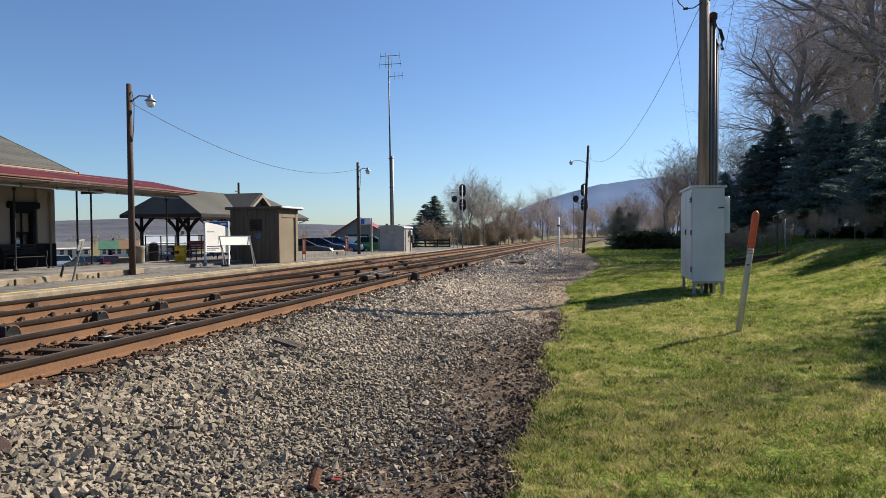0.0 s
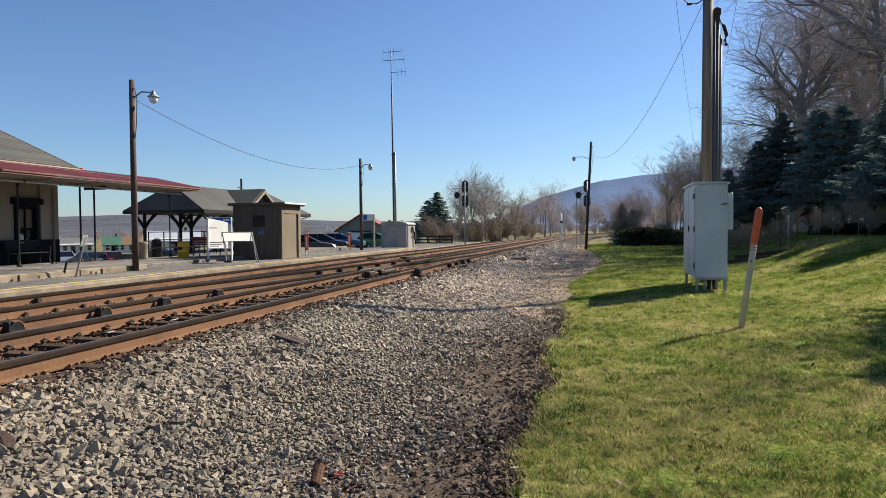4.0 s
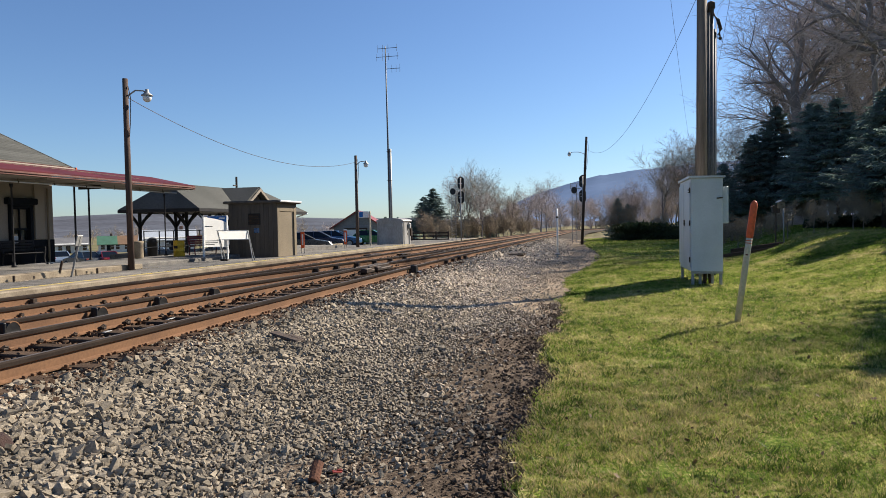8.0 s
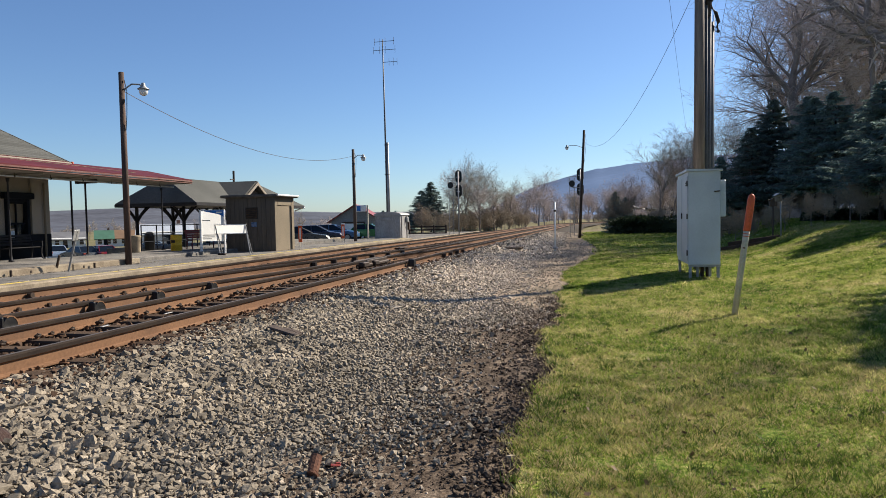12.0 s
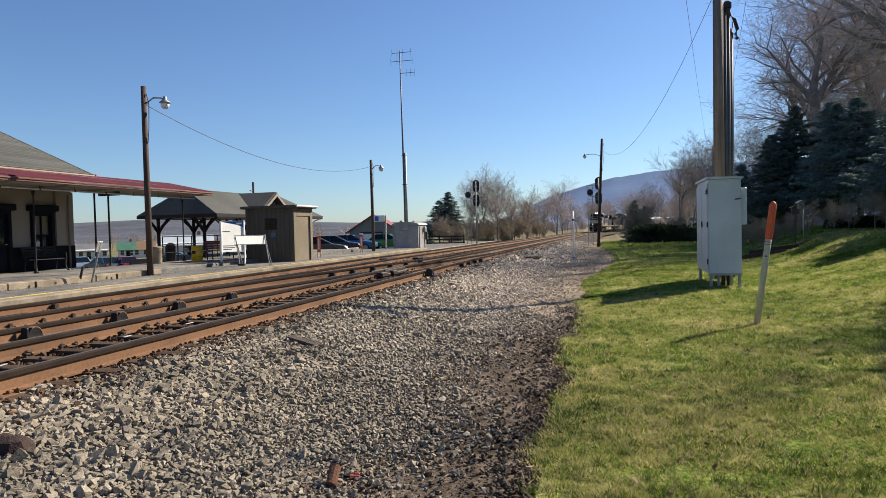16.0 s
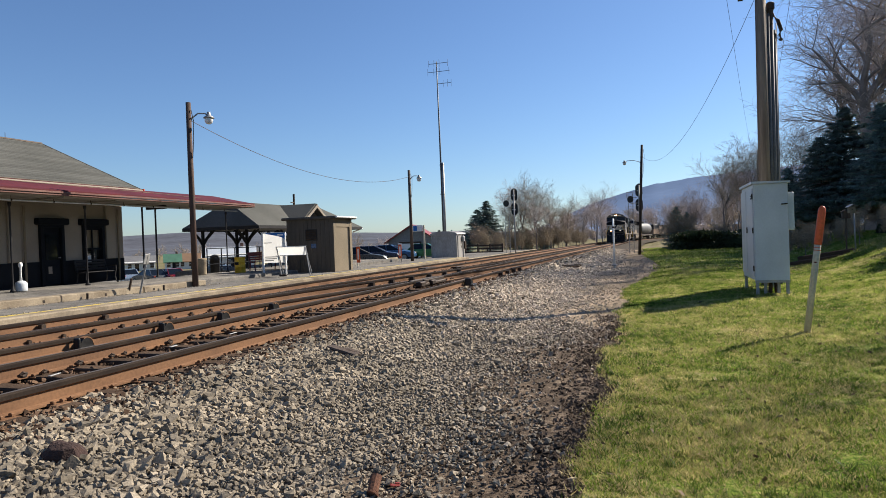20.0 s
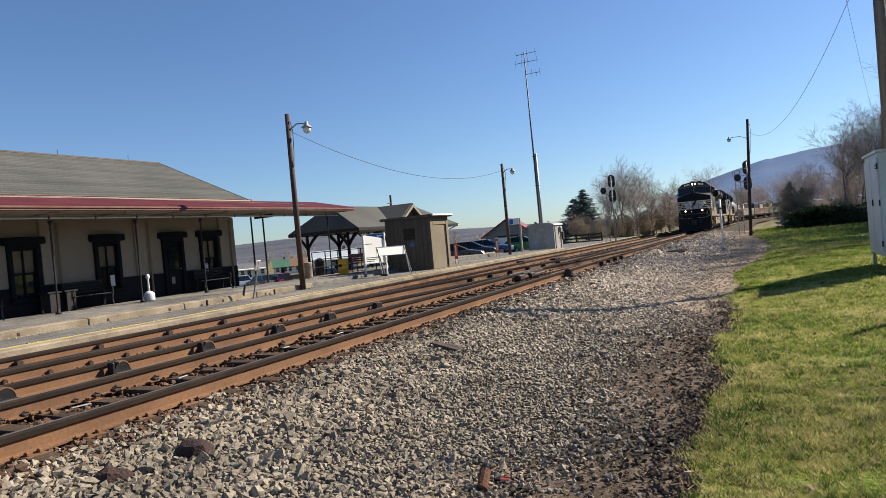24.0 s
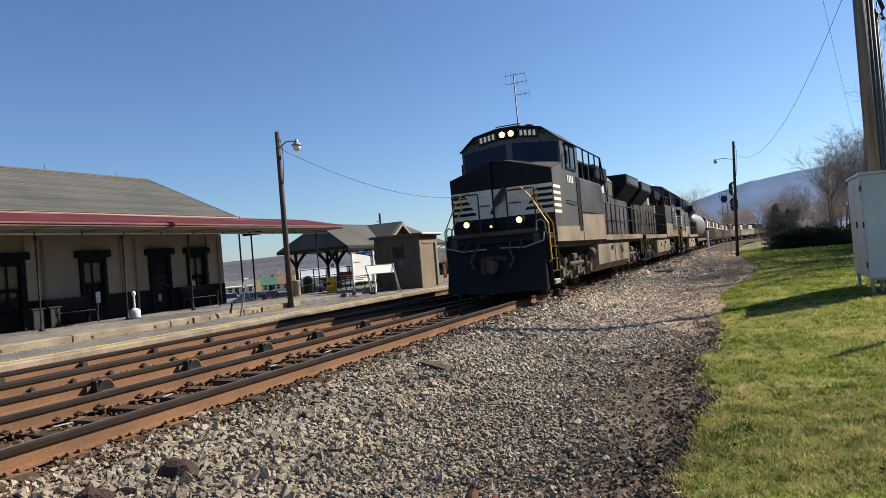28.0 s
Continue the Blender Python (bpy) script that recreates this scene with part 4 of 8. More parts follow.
def lamp_pole(x, y, z, h, material, label, lean=0.0, out=(0.9, 0.3), r=0.14, arm_z=0.45):
    """A timber pole with a curved pipe arm and an enamelled bowl lamp."""
    t = thing("lamp_pole", label, "lamp post", "platform lamps", at=pose(x, y, z))
    top = Vector((lean * h, 0, h))
    part("pole", S().tube([(0, 0, -0.3), top * 0.5, top], [r, r * 0.92, r * 0.8], 12), material, t, smooth=True)
    o = Vector((out[0], out[1], 0))
    q = top + Vector((0, 0, -arm_z))
    arm = part("arm", S().tube([q + Vector((0, 0, -0.35)), q + o * 0.15 + Vector((0, 0, -0.05)), q + o * 0.45 + Vector((0, 0, 0.10)), q + o * 0.8 + Vector((0, 0, 0.10)), q + o * 0.98 + Vector((0, 0, 0.02))], 0.024, 8), STEEL, t, "bent pipe arm", smooth=True)
    e = q + o * 0.98
    part("hood", S().lathe([(0.05, 0.15), (0.06, 0.10), (0.075, 0.04), (0.17, -0.03), (0.18, -0.05), (0.15, -0.05)], 14, e), STEEL, t, "grey enamel lamp hood", smooth=True)
    part("bowl", S().lathe([(0.125, -0.05), (0.135, -0.13), (0.105, -0.21), (0.04, -0.245)], 14, e), FROST, t, "clear glass bowl", smooth=True)
    part("cable", S().tube([top * 0.96 + Vector((r, 0, 0)), top * 0.9 + Vector((r + 0.08, 0, 0)), top * 0.78 + Vector((r + 0.05, 0, 0)), top * 0.7 + Vector((r, 0, 0))], 0.012, 5), IRON, t)
    return t


lamp_pole(-14.15, 17.62, PZ, 5.92, LAMPWOOD, "weathered brown wooden lamp pole on the platform", 0.0, (0.55, 0.3), 0.098)
lamp_pole(-14.05, 37.2, PZ, 5.5, WOOD, "weathered grey brown lamp pole beside the platform", -0.004, (0.55, 0.28), 0.10)
lamp_pole(-1.3, 56.6, -0.08, 8.95, DARKWOOD, "dark leaning wooden lamp pole beside the track", 0.05, (-1.45, -0.2), 0.125, 1.35)


def wire(name, a, b, sag, r, label):
    pts = []
    for i in range(25):
        u = i / 24
        p = Vector(a).lerp(Vector(b), u)
        p.z -= sag * 4 * u * (1 - u)
        pts.append(p)
    return solid(name, S().tube(pts, r, 5), IRON, label, "cable", "overhead wires")


UP = Vector((3.085, 20.96, 0.1))
wire("overhead_wire", (-14.1, 17.7, 5.75), (-14.1, 37.1, 5.5), 0.95, 0.010, "black sagging cable between two lamp poles")
wire("overhead_wire", (-0.95, 56.6, 8.0), (UP.x - 0.1, UP.y, 8.42), 2.05, 0.008, "black sagging cable from the lamp pole to the big pole")
wire("overhead_wire", (UP.x - 0.95, UP.y, 8.78), (15.9, 120, 14.2), 1.2, 0.006, "thin power line to a far pole")
wire("overhead_wire", (UP.x + 0.86, UP.y, 8.78), (17.1, 120, 14.2), 1.2, 0.006, "thin power line to a far pole")
farpole = thing("far_utility_pole", "distant wooden utility pole with a cross arm", "utility pole", at=pose(16.5, 120, -0.5))
part("pole", S().tube([(0, 0, -0.3), (0, 0, 15.2)], [0.2, 0.13], 8), WOOD, farpole)
part("cross_arm", S().box(0, -0.15, 14.5, 2.4, 0.12, 0.14), WOOD, farpole)

# Unseen pole added behind the thick one to throw a thin shadow line
shadow_pole = thing("utility_pole", "unseen slim pole added behind the thick pole to cast a shadow line", "utility pole", at=pose(4.74, 32.0, 0.0))
part("pole", S().tube([(0, 0, -0.3), (0, 0, 4.6), (0, 0, 9.3)], [0.12, 0.11, 0.095], 10), WOOD, shadow_pole, smooth=True)
part("insulator", S().lathe([(0.02, 9.28), (0.05, 9.32), (0.05, 9.42), (0.02, 9.46)], 8), IRON, shadow_pole)
util = thing("utility_pole", "thick brown wooden utility pole with conduits and transformer leads", "utility pole", at=pose(UP.x, UP.y, -0.12) @ Matrix.Scale(1.075, 4))
part("pole", S().tube([(-0.04, 0, -0.3), (-0.03, 0, 5), (-0.02, 0, 8.3)], [0.15, 0.14, 0.125], 14), POLEWOOD, util, smooth=True)
for dx, dy, r, h in ((0.15, 0.10, 0.045, 7.4), (0.245, 0.20, 0.052, 7.3), (0.335, 0.30, 0.04, 7.0), (0.09, 0.06, 0.02, 8.0), (0.39, 0.36, 0.014, 7.2)):
    part("conduit", S().tube([(dx, dy, 0.0), (dx + 0.02, dy, h)], r, 8), CONDUIT, util, smooth=True)
part("weatherhead", S().box(0.25, 0.2, 7.50, 0.2, 0.2, 0.23, 0.04), IRON, util, "black weatherhead hood")
part("collar", S().tube([(0.20, 0.2, 7.12), (0.21, 0.2, 7.52)], [0.10, 0.125], 10), IRON, util)
for k_ in range(5):
    a = 0.02 * k_
    part("lead", S().tube([(0.31, 0.18 + a, 7.45 - a), (0.38 + a, 0.16, 7.22), (0.45 + a, 0.14, 6.95), (0.49 - a, 0.14, 6.72 + a), (0.38, 0.18, 6.68 + 2 * a), (0.34, 0.2, 6.9)], 0.011, 5), IRON, util)
part("lead_clip", S().box(0.48, 0.14, 6.65, 0.09, 0.06, 0.08, 0.02), IRON, util)
part("cross_arm", S().box(0.02, -0.16, 8.16, 2.0, 0.1, 0.12, 0.01), WOOD, util)
part("cable_loop", S().tube([(-0.80, -0.2, 8.2), (-0.76, -0.2, 8.08), (-0.70, -0.2, 7.94), (-0.53, -0.2, 7.77), (-0.32, -0.2, 7.77), (-0.10, -0.15, 7.92)], 0.016, 6), IRON, util)
part("cable_loop", S().tube([(0.08, -0.15, 7.95), (0.28, -0.2, 8.05), (0.48, -0.2, 8.03), (0.72, -0.2, 8.1), (0.9, -0.2, 8.2)], 0.016, 6), IRON, util)
for dx, dz in ((-0.53, 7.77), (0.28, 8.05), (0.48, 8.03)):
    part("connector", S().tube([(dx - 0.06, -0.2, dz), (dx + 0.06, -0.2, dz)], [0.035, 0.035], 8), IRON, util)

cab = thing("signal_cabinet", "tall pale grey steel signal cabinet on legs in the grass", "cabinet", at=pose(2.35, 18.0, 0.03))
cw, cd, ch = 0.78, 2.25, 2.42
part("body", S().box(cw / 2, cd / 2, 0.31, cw, cd, ch, 0.015), CABINET, cab)
part("roof", S().prism([(-0.05, 2.73), (cw + 0.05, 2.73), (cw + 0.05, 2.77), (-0.05, 2.79)], "y", -0.05, cd + 0.06), CABINET, cab)
part("door", S().box(-0.012, cd * 0.27, 0.42, 0.03, cd * 0.5, 2.2, 0.008).box(-0.012, cd * 0.77, 0.42, 0.03, cd * 0.44, 2.2, 0.008), CABINET, cab)
part("handle", S().box(-0.04, cd * 0.46, 1.50, 0.03, 0.06, 0.16, 0.008).tube([(-0.05, cd * 0.46, 1.56), (-0.07, cd * 0.34, 1.56)], 0.014, 6), IRON, cab, "dark latch handle")
for z in (0.55, 1.5, 2.35):
    part("hinge", S().tube([(-0.03, 0.02, z), (-0.03, 0.02, z + 0.14)], 0.016, 6), IRON, cab)
part("vent", S().box(-0.03, 0.24, 2.42, 0.02, 0.10, 0.03).box(-0.03, 0.24, 2.36, 0.02, 0.10, 0.03), IRON, cab)
part("side_box", S().box(cw + 0.08, 0.4, 1.55, 0.16, 0.5, 0.95, 0.02), CABINET, cab, "small pale grey box on the side")
part("hook", S().tube([(cw - 0.15, -0.01, 2.2), (cw - 0.12, -0.05, 2.2), (cw - 0.02, -0.05, 2.21)], 0.015, 6), IRON, cab)
for x, y in ((0.05, 0.05), (cw - 0.05, 0.05), (0.05, cd - 0.05), (cw - 0.05, cd - 0.05), (cw * 0.35, 0.35), (cw * 0.75, 0.4)):
    part("leg", S().box(x, y, -0.1, 0.07, 0.07, 0.42, 0.006), STEEL, cab)
for y in (0.04, cd - 0.04):
    part("frame", S().box(cw / 2, y, 0.26, cw, 0.06, 0.06), STEEL, cab)
part("cable", S().tube([(0.4, 0.5, -0.05), (0.42, 0.5, 0.32)], 0.05, 8), IRON, cab)
part("cable", S().tube([(0.55, 0.55, -0.05), (0.52, 0.5, 0.32)], 0.04, 8), IRON, cab)

mark = thing("marker_post", "leaning buff cable marker post with an orange cap", "marker post", at=pose(2.17, 11.29, 0.0) @ Matrix.Rotation(radians(7.6), 4, "Y"))
part("post", S().tube([(0, 0, -0.1), (0, 0, 1.2), (0, 0, 1.42)], [0.047, 0.047, 0.047], 12), BUFF, mark, smooth=True)
part("cap", S().lathe([(0.052, 1.38), (0.056, 1.40), (0.056, 1.88), (0.05, 1.93), (0.03, 1.965), (0.008, 1.975)], 14), ORANGE, mark, "faded orange cap", smooth=True)
for z in (1.29, 1.33):
    part("band", S().lathe([(0.0485, z), (0.0485, z + 0.012)], 12), ORANGE, mark)
part("text_bar", S().box(-0.012, -0.046, 1.10, 0.035, 0.008, 0.02), REDPAINT, mark, "small red printed mark")

bird = thing("birdhouse", "small weathered grey birdhouse on a thin post at the lawn edge", "birdhouse", at=pose(8.19, 32.5, lawn_z(8.19, 32.5), 0, 0, 12) @ Matrix.Scale(0.8, 4))
part("post", S().tube([(0.05, 0, -0.3), (0, 0, 2.3)], 0.04, 8), STEEL, bird, smooth=True)
part("box", S().box(-0.12, 0, 2.0, 0.30, 0.26, 0.36, 0.01), CONCRETE, bird)
part("roof", S().prism([(-0.36, 2.34), (-0.12, 2.48), (0.12, 2.38), (0.12, 2.35), (-0.12, 2.44), (-0.36, 2.31)], "y", -0.2, 0.2), STEEL, bird)
# dark disc on the face, coloured as the shade inside an opening
part("entrance_hole", S().tube([(-0.14, -0.134, 2.2), (-0.14, -0.128, 2.2)], 0.03, 10), IRON, bird)

bed_edge = thing("timber_edging", "low dark timbers edging a planting bed on the lawn", "edging", at=pose(6.3, 31.6, lawn_z(6.3, 31.6) - 0.02, 0, -8, 4))
part("timber", S().box(0, 0, 0, 3.0, 0.2, 0.2, 0.02), TIE, bed_edge)
part("timber", S().box(0.7, 0.22, 0.16, 2.2, 0.2, 0.2, 0.02), TIE, bed_edge)

pole2 = thing("steel_post", "thin pale steel post with a dark clamp beside the ballast", "post", at=pose(-2.07, 35.1, -0.02))
part("post", S().tube([(0, 0, -0.2), (0, 0, 2.45)], 0.045, 8), WHITE, pole2, smooth=True)
part("clamp", S().box(0, 0, 1.95, 0.14, 0.14, 0.1, 0.02), IRON, pole2)
part("base", S().lathe([(0.14, 0), (0.14, 0.06), (0.06, 0.1)], 10), STEEL, pole2)


def signal(x, y, z, label, side):
    """Two colour-light heads on a slim mast with a ladder tower beside it."""
    t = thing("railway_signal", label, "signal", "track signals", at=pose(x, y, z))
    part("mast", S().tube([(0, 0, -0.3), (0, 0, 6.0)], 0.06, 10), ALUM, t, "pale grey painted mast", smooth=True)
    part("base", S().box(0, 0, -0.2, 0.5, 0.5, 0.34, 0.05), CONCRETE, t)
    for zz in (5.75, 4.42):
        h = part("signal_head", S().prism([(0.31 * math.sin(a), zz - 0.45 + (0.5 if math.cos(a) > 0 else -0.02) + 0.31 * math.cos(a)) for a in span(0, 2 * math.pi - 0.26, 24)], "y", 0.14, 0.19), BLACK, t, "black oval signal target")
        part("housing", S().box(0.02, 0.1, zz - 0.42, 0.2, 0.1, 0.8, 0.03), IRON, h)
        part("arm", S().box(-0.02, 0.05, zz - 0.3, 0.30, 0.08, 0.06, 0.01), CABINET, h)
        for k_ in (-0.3, 0.03, 0.36):
            part("visor", S().tube([(0, 0.19, zz - 0.3 + k_), (0, 0.45, zz - 0.32 + k_)], 0.12, 10, False), BLACK, h)
    tw = S()
    for dx in (-0.2, 0.2):
        tw.tube([(side + dx, 0.3, -0.2), (side + dx, 0.3, 5.3)], 0.03, 5)
    for i in range(17):
        tw.tube([(side - 0.2, 0.3, 0.1 + i * 0.31), (side + 0.2, 0.3, 0.1 + i * 0.31)], 0.018, 4)
    tw.tube([(side - 0.35, 0.3, 5.4), (side + 0.6, 0.3, 5.4)], 0.03, 4).tube([(side - 0.35, 0.3, 4.9), (side + 0.6, 0.3, 4.9)], 0.03, 4).tube([(side - 0.35, 0.3, 4.9), (side - 0.35, 0.3, 5.4)], 0.03, 4)
    part("ladder", tw, ALUM, t)
    for zz in (4.4, 2.4):
        part("bracket", S().tube([(side, 0.3, zz), (0, 0, zz)], 0.03, 6), STEEL, t)
    part("signal_head", S().prism([(side + 0.27 * math.sin(a), 4.75 + 0.30 * math.cos(a)) for a in span(0, 2 * math.pi - 0.26, 20)], "y", 0.0, 0.05), BLACK, t)
    return t


signal(-12.4, 60.0, 0.05, "two-headed railway signal with ladder beside the platform end", -0.75)
signal(-1.3, 61.0, -0.1, "two-headed railway signal with ladder beside the lawn", -0.75)

bar = thing("barricade", "white board on splayed metal legs on the platform", "barricade", at=pose(-13.85, 23.0, PZ) @ Matrix.Rotation(radians(4), 4, "Z"))
part("board", S().add([(-0.66, 0, 0.83), (0.66, 0, 0.83), (0.66, 0, 1.17), (-0.66, 0, 1.17)], [(0, 1, 2, 3)]), PLASTIC, bar)
part("edging", S().box(0, 0, 0.815, 1.34, 0.03, 0.02).box(0, 0, 1.165, 1.34, 0.03, 0.02), WHITE, bar)
for sgn in (-1, 1):
    part("leg", S().tube([(sgn * 0.62, 0.02, 1.15), (sgn * 0.62 + 0.32, -0.28, 0.0)], 0.022, 6).tube([(sgn * 0.62, 0.02, 1.15), (sgn * 0.62 + 0.10, 0.35, 0.0)], 0.022, 6), STEEL, bar)
part("foot", S().box(-0.25, -0.25, 0, 0.3, 0.12, 0.08, 0.02), IRON, bar)

sgn_ = thing("station_sign", "white station sign board with a blue curved band", "sign", at=pose(-14.83, 23.35, PZ + 0.03) @ Matrix.Rotation(radians(10), 4, "Z") @ Matrix.Scale(0.93, 4))
for x in (-0.52, 0.52):
    part("post", S().box(x, 0, 0, 0.09 if x < 0 else 0.06, 0.09, 1.88, 0.02), WHITE, sgn_)
part("board", S().add([(-0.47, -0.05, 0.55), (0.53, -0.05, 0.55), (0.53, -0.05, 1.85), (-0.47, -0.05, 1.85)], [(0, 1, 2, 3)]), PLASTIC, sgn_)
part("board_rim", S().box(0.03, -0.04, 0.53, 1.02, 0.03, 0.02).box(0.03, -0.04, 1.85, 1.02, 0.03, 0.02), WHITE, sgn_)
band = [(-0.35, 1.845), (0.525, 1.845), (0.525, 1.56)] + [(0.525 - 0.875 * u, 1.56 + 0.25 * u ** 0.6) for u in span(0.1, 0.95, 8)]
part("blue_band", S().prism(band, "y", -0.066, -0.058), BLUE, sgn_, "blue curved band")
part("logo", S().box(0.33, -0.068, 1.72, 0.26, 0.006, 0.07), WHITE, sgn_)
for z, w in ((1.40, 0.34), (0.78, 0.6), (0.70, 0.55), (0.62, 0.4)):
    part("text_bar", S().box(-0.42 + w / 2, -0.06, z, w, 0.006, 0.035), GREYWALL, sgn_)


def bench(x, y, rz, material, label, group):
    b = thing("bench", label, "bench", group, at=pose(x, y, SZ, 0, 0, rz) @ Matrix.Scale(0.85, 4))
    for i in range(4):
        part("slat", S().box(0, -0.18 + 0.12 * i, 0.43, 1.6, 0.10, 0.03, 0.006), material, b)
    for i in range(4):
        part("back_slat", S().box(0, 0.27 + 0.03 * i, 0.53 + 0.11 * i, 1.6, 0.03, 0.09, 0.006), material, b)
    for s in (-0.74, 0.74):
        part("end_frame", S().tube([(s, -0.26, 0.0), (s, -0.2, 0.2), (s, -0.24, 0.44), (s, 0.2, 0.42), (s, 0.38, 0.95)], 0.03, 6).tube([(s, 0.2, 0.42), (s, 0.28, 0.0)], 0.03, 6).tube([(s, -0.26, 0.44), (s, -0.26, 0.66), (s, 0.26, 0.66)], 0.025, 6), material, b)
    return b


bench(-16.35, 25.0, 65, REDBENCH, "maroon slatted bench with curved arms on the platform", "platform benches")
for y in (9.7, 13.0, 18.0, 6.2):
    bench(-18.55, y, 90, POST, "dark slatted bench against the station wall", "wall benches")
for y, sh_ in ((11.6, 0), (12.1, 1)):
    st = thing("planter_stand", "small dark stand against the station wall", "stand", "wall stands", at=pose(-18.6, y + 0.2, SZ))
    part("top", S().box(0, 0, 0.55, 0.5, 0.42, 0.05, 0.01), POST, st)
    for sx in (-0.2, 0.2):
        part("leg", S().box(sx, 0, 0, 0.05, 0.3, 0.55, 0.01), POST, st)

barrel = thing("yellow_barrel", "dented yellow drum bin with a pale side", "bin", "bins", at=pose(-16.95, 24.0, SZ - 0.05) @ Matrix.Scale(0.76, 4))
part("drum", S().lathe([(0.29, 0), (0.30, 0.03), (0.29, 0.3), (0.305, 0.32), (0.29, 0.34), (0.29, 0.6), (0.305, 0.62), (0.29, 0.64), (0.29, 0.86), (0.31, 0.88), (0.27, 0.88)], 20), YELLOW, barrel, smooth=True)
part("sticker", S().box(0.0, -0.295, 0.45, 0.24, 0.012, 0.16, 0.003), BLACK, barrel)
pot = thing("concrete_bin", "round rough concrete waste bin", "bin", "bins", at=pose(-17.6, 22.3, SZ - 0.02) @ Matrix.Scale(0.66, 4))
part("shell", S().lathe([(0.30, 0), (0.32, 0.05), (0.32, 0.85), (0.35, 0.9), (0.35, 1.0), (0.26, 1.02)], 18), CONCRETE, pot, smooth=True)
bb = thing("black_bin", "black domed litter bin", "bin", "bins", at=pose(-18.6, 24.5, SZ - 0.03) @ Matrix.Scale(0.72, 4))
part("shell", S().lathe([(0.27, 0), (0.29, 0.04), (0.29, 0.75), (0.31, 0.78), (0.27, 0.98), (0.14, 1.08), (0.02, 1.1)], 18), BLACK, bb, smooth=True)
ash = thing("ash_receptacle", "pale plastic cigarette receptacle with a narrow neck", "ash bin", at=pose(-17.55, 14.3, SZ) @ Matrix.Scale(0.78, 4))
part("base", S().lathe([(0.20, 0), (0.21, 0.03), (0.21, 0.27), (0.19, 0.32), (0.12, 0.37), (0.05, 0.40)], 18), CABINET, ash, "pale grey round base", smooth=True)
part("neck", S().lathe([(0.045, 0.41), (0.036, 0.6), (0.036, 0.86), (0.06, 0.90), (0.075, 0.96), (0.07, 1.03), (0.03, 1.07)], 14), WHITE, ash, smooth=True)
ls = thing("leaning_sign", "small grey sign on a leaning metal stake", "sign", at=pose(-13.95, 15.0, PZ) @ Matrix.Rotation(radians(17), 4, "Y") @ Matrix.Rotation(radians(8), 4, "Z"))
part("stake", S().box(0, 0, 0, 0.05, 0.03, 1.15, 0.006), STEEL, ls)
part("plate", S().box(0, -0.02, 0.88, 0.03, 0.24, 0.30, 0.008), STEEL, ls)
part("stub", S().box(-0.35, 0, -0.0, 0.05, 0.05, 0.36, 0.006), IRON, ls)
for y in (13.4, 16.2):
    solid("bolt_post", S().tube([(0, 0, 0), (0, 0, 0.16)], 0.03, 6), IRON, "short rusty stub in the kerb", "stub", "kerb stubs", at=pose(-14.16, y, PZ))

rl = thing("railing", "dark green pipe railing along the back of the platform", "railing")
for i in range(6):
    part("post", S().tube([(-18.3, 23.6 + 0.98 * i, SZ - 0.02), (-18.3, 23.6 + 0.98 * i, SZ + 1.05)], 0.025, 6), DARKGREEN, rl)
for z in (0.35, 0.7, 1.03):
    part("rail", S().tube([(-18.3, 23.6, SZ + z), (-18.3, 28.5, SZ + z)], 0.02, 6), DARKGREEN, rl)

for i, (x, y) in enumerate(((-13.75, 29.0), (-13.8, 34.6))):
    t = thing("warning_post", "red and white flat warning sign on two thin posts", "sign", "warning signs", at=pose(x, y, PZ) @ Matrix.Scale(0.74, 4))
    part("plate", S().box(0, 0, 0.35, 0.26, 0.02, 1.05, 0.006), ORANGE, t)
    part("text_bar", S().box(0, -0.013, 0.55, 0.10, 0.008, 0.7), WHITE, t)
    part("cap", S().box(0, -0.004, 1.41, 0.27, 0.03, 0.1, 0.006), WHITE, t)
    for dx in (-0.1, 0.1):
        part("stake", S().box(dx, 0.02, 0, 0.04, 0.03, 0.6), STEEL, t)
t = thing("small_sign", "small blue and white sign on a wooden stake", "sign", at=pose(-14.6, 41.0, PZ) @ Matrix.Scale(1.18, 4))
part("stake", S().box(0, 0, 0, 0.09, 0.06, 1.9, 0.01), BUFF, t)
part("plate", S().box(-0.35, -0.04, 1.55, 0.6, 0.03, 0.35, 0.01), WHITE, t)
part("mark", S().box(-0.5, -0.058, 1.58, 0.22, 0.008, 0.28), BLUE, t)

fence = thing("rail_fence", "dark wooden rail fence behind the signal", "fence")
for i in range(7):
    part("post", S().box(-15.0 - 1.3 * i, 66.0, -0.3, 0.16, 0.16, 1.35, 0.02), DARKWOOD, fence)
for z in (0.25, 0.6, 0.92):
    part("rail", S().box(-18.9, 66.0, z - 0.1, 8.0, 0.07, 0.14, 0.01), DARKWOOD, fence)


# ---------------------------------------------------------------- the train
def wheelset_shape():
    w = S()
    for s in (-1, 1):
        w.lathe([(0.14, -0.07), (0.50, -0.07), (0.53, -0.05), (0.53, 0.05), (0.57, 0.06), (0.57, 0.09), (0.40, 0.09), (0.14, 0.09)], 22, (s * 0.78, 0, 0), Matrix.Rotation(radians(-90 * s), 3, "Y"))
    w.tube([(-1.05, 0, 0), (1.05, 0, 0)], 0.09, 10)
    for k in range(6):
        a = k * math.pi / 3
        for s in (-1, 1):
            w.box(s * 0.865, 0.28 * math.cos(a), 0.28 * math.sin(a) - 0.04, 0.02, 0.09, 0.08)
    return w


WHEELS = wheelset_shape().mesh("wheelset", DUSTY)


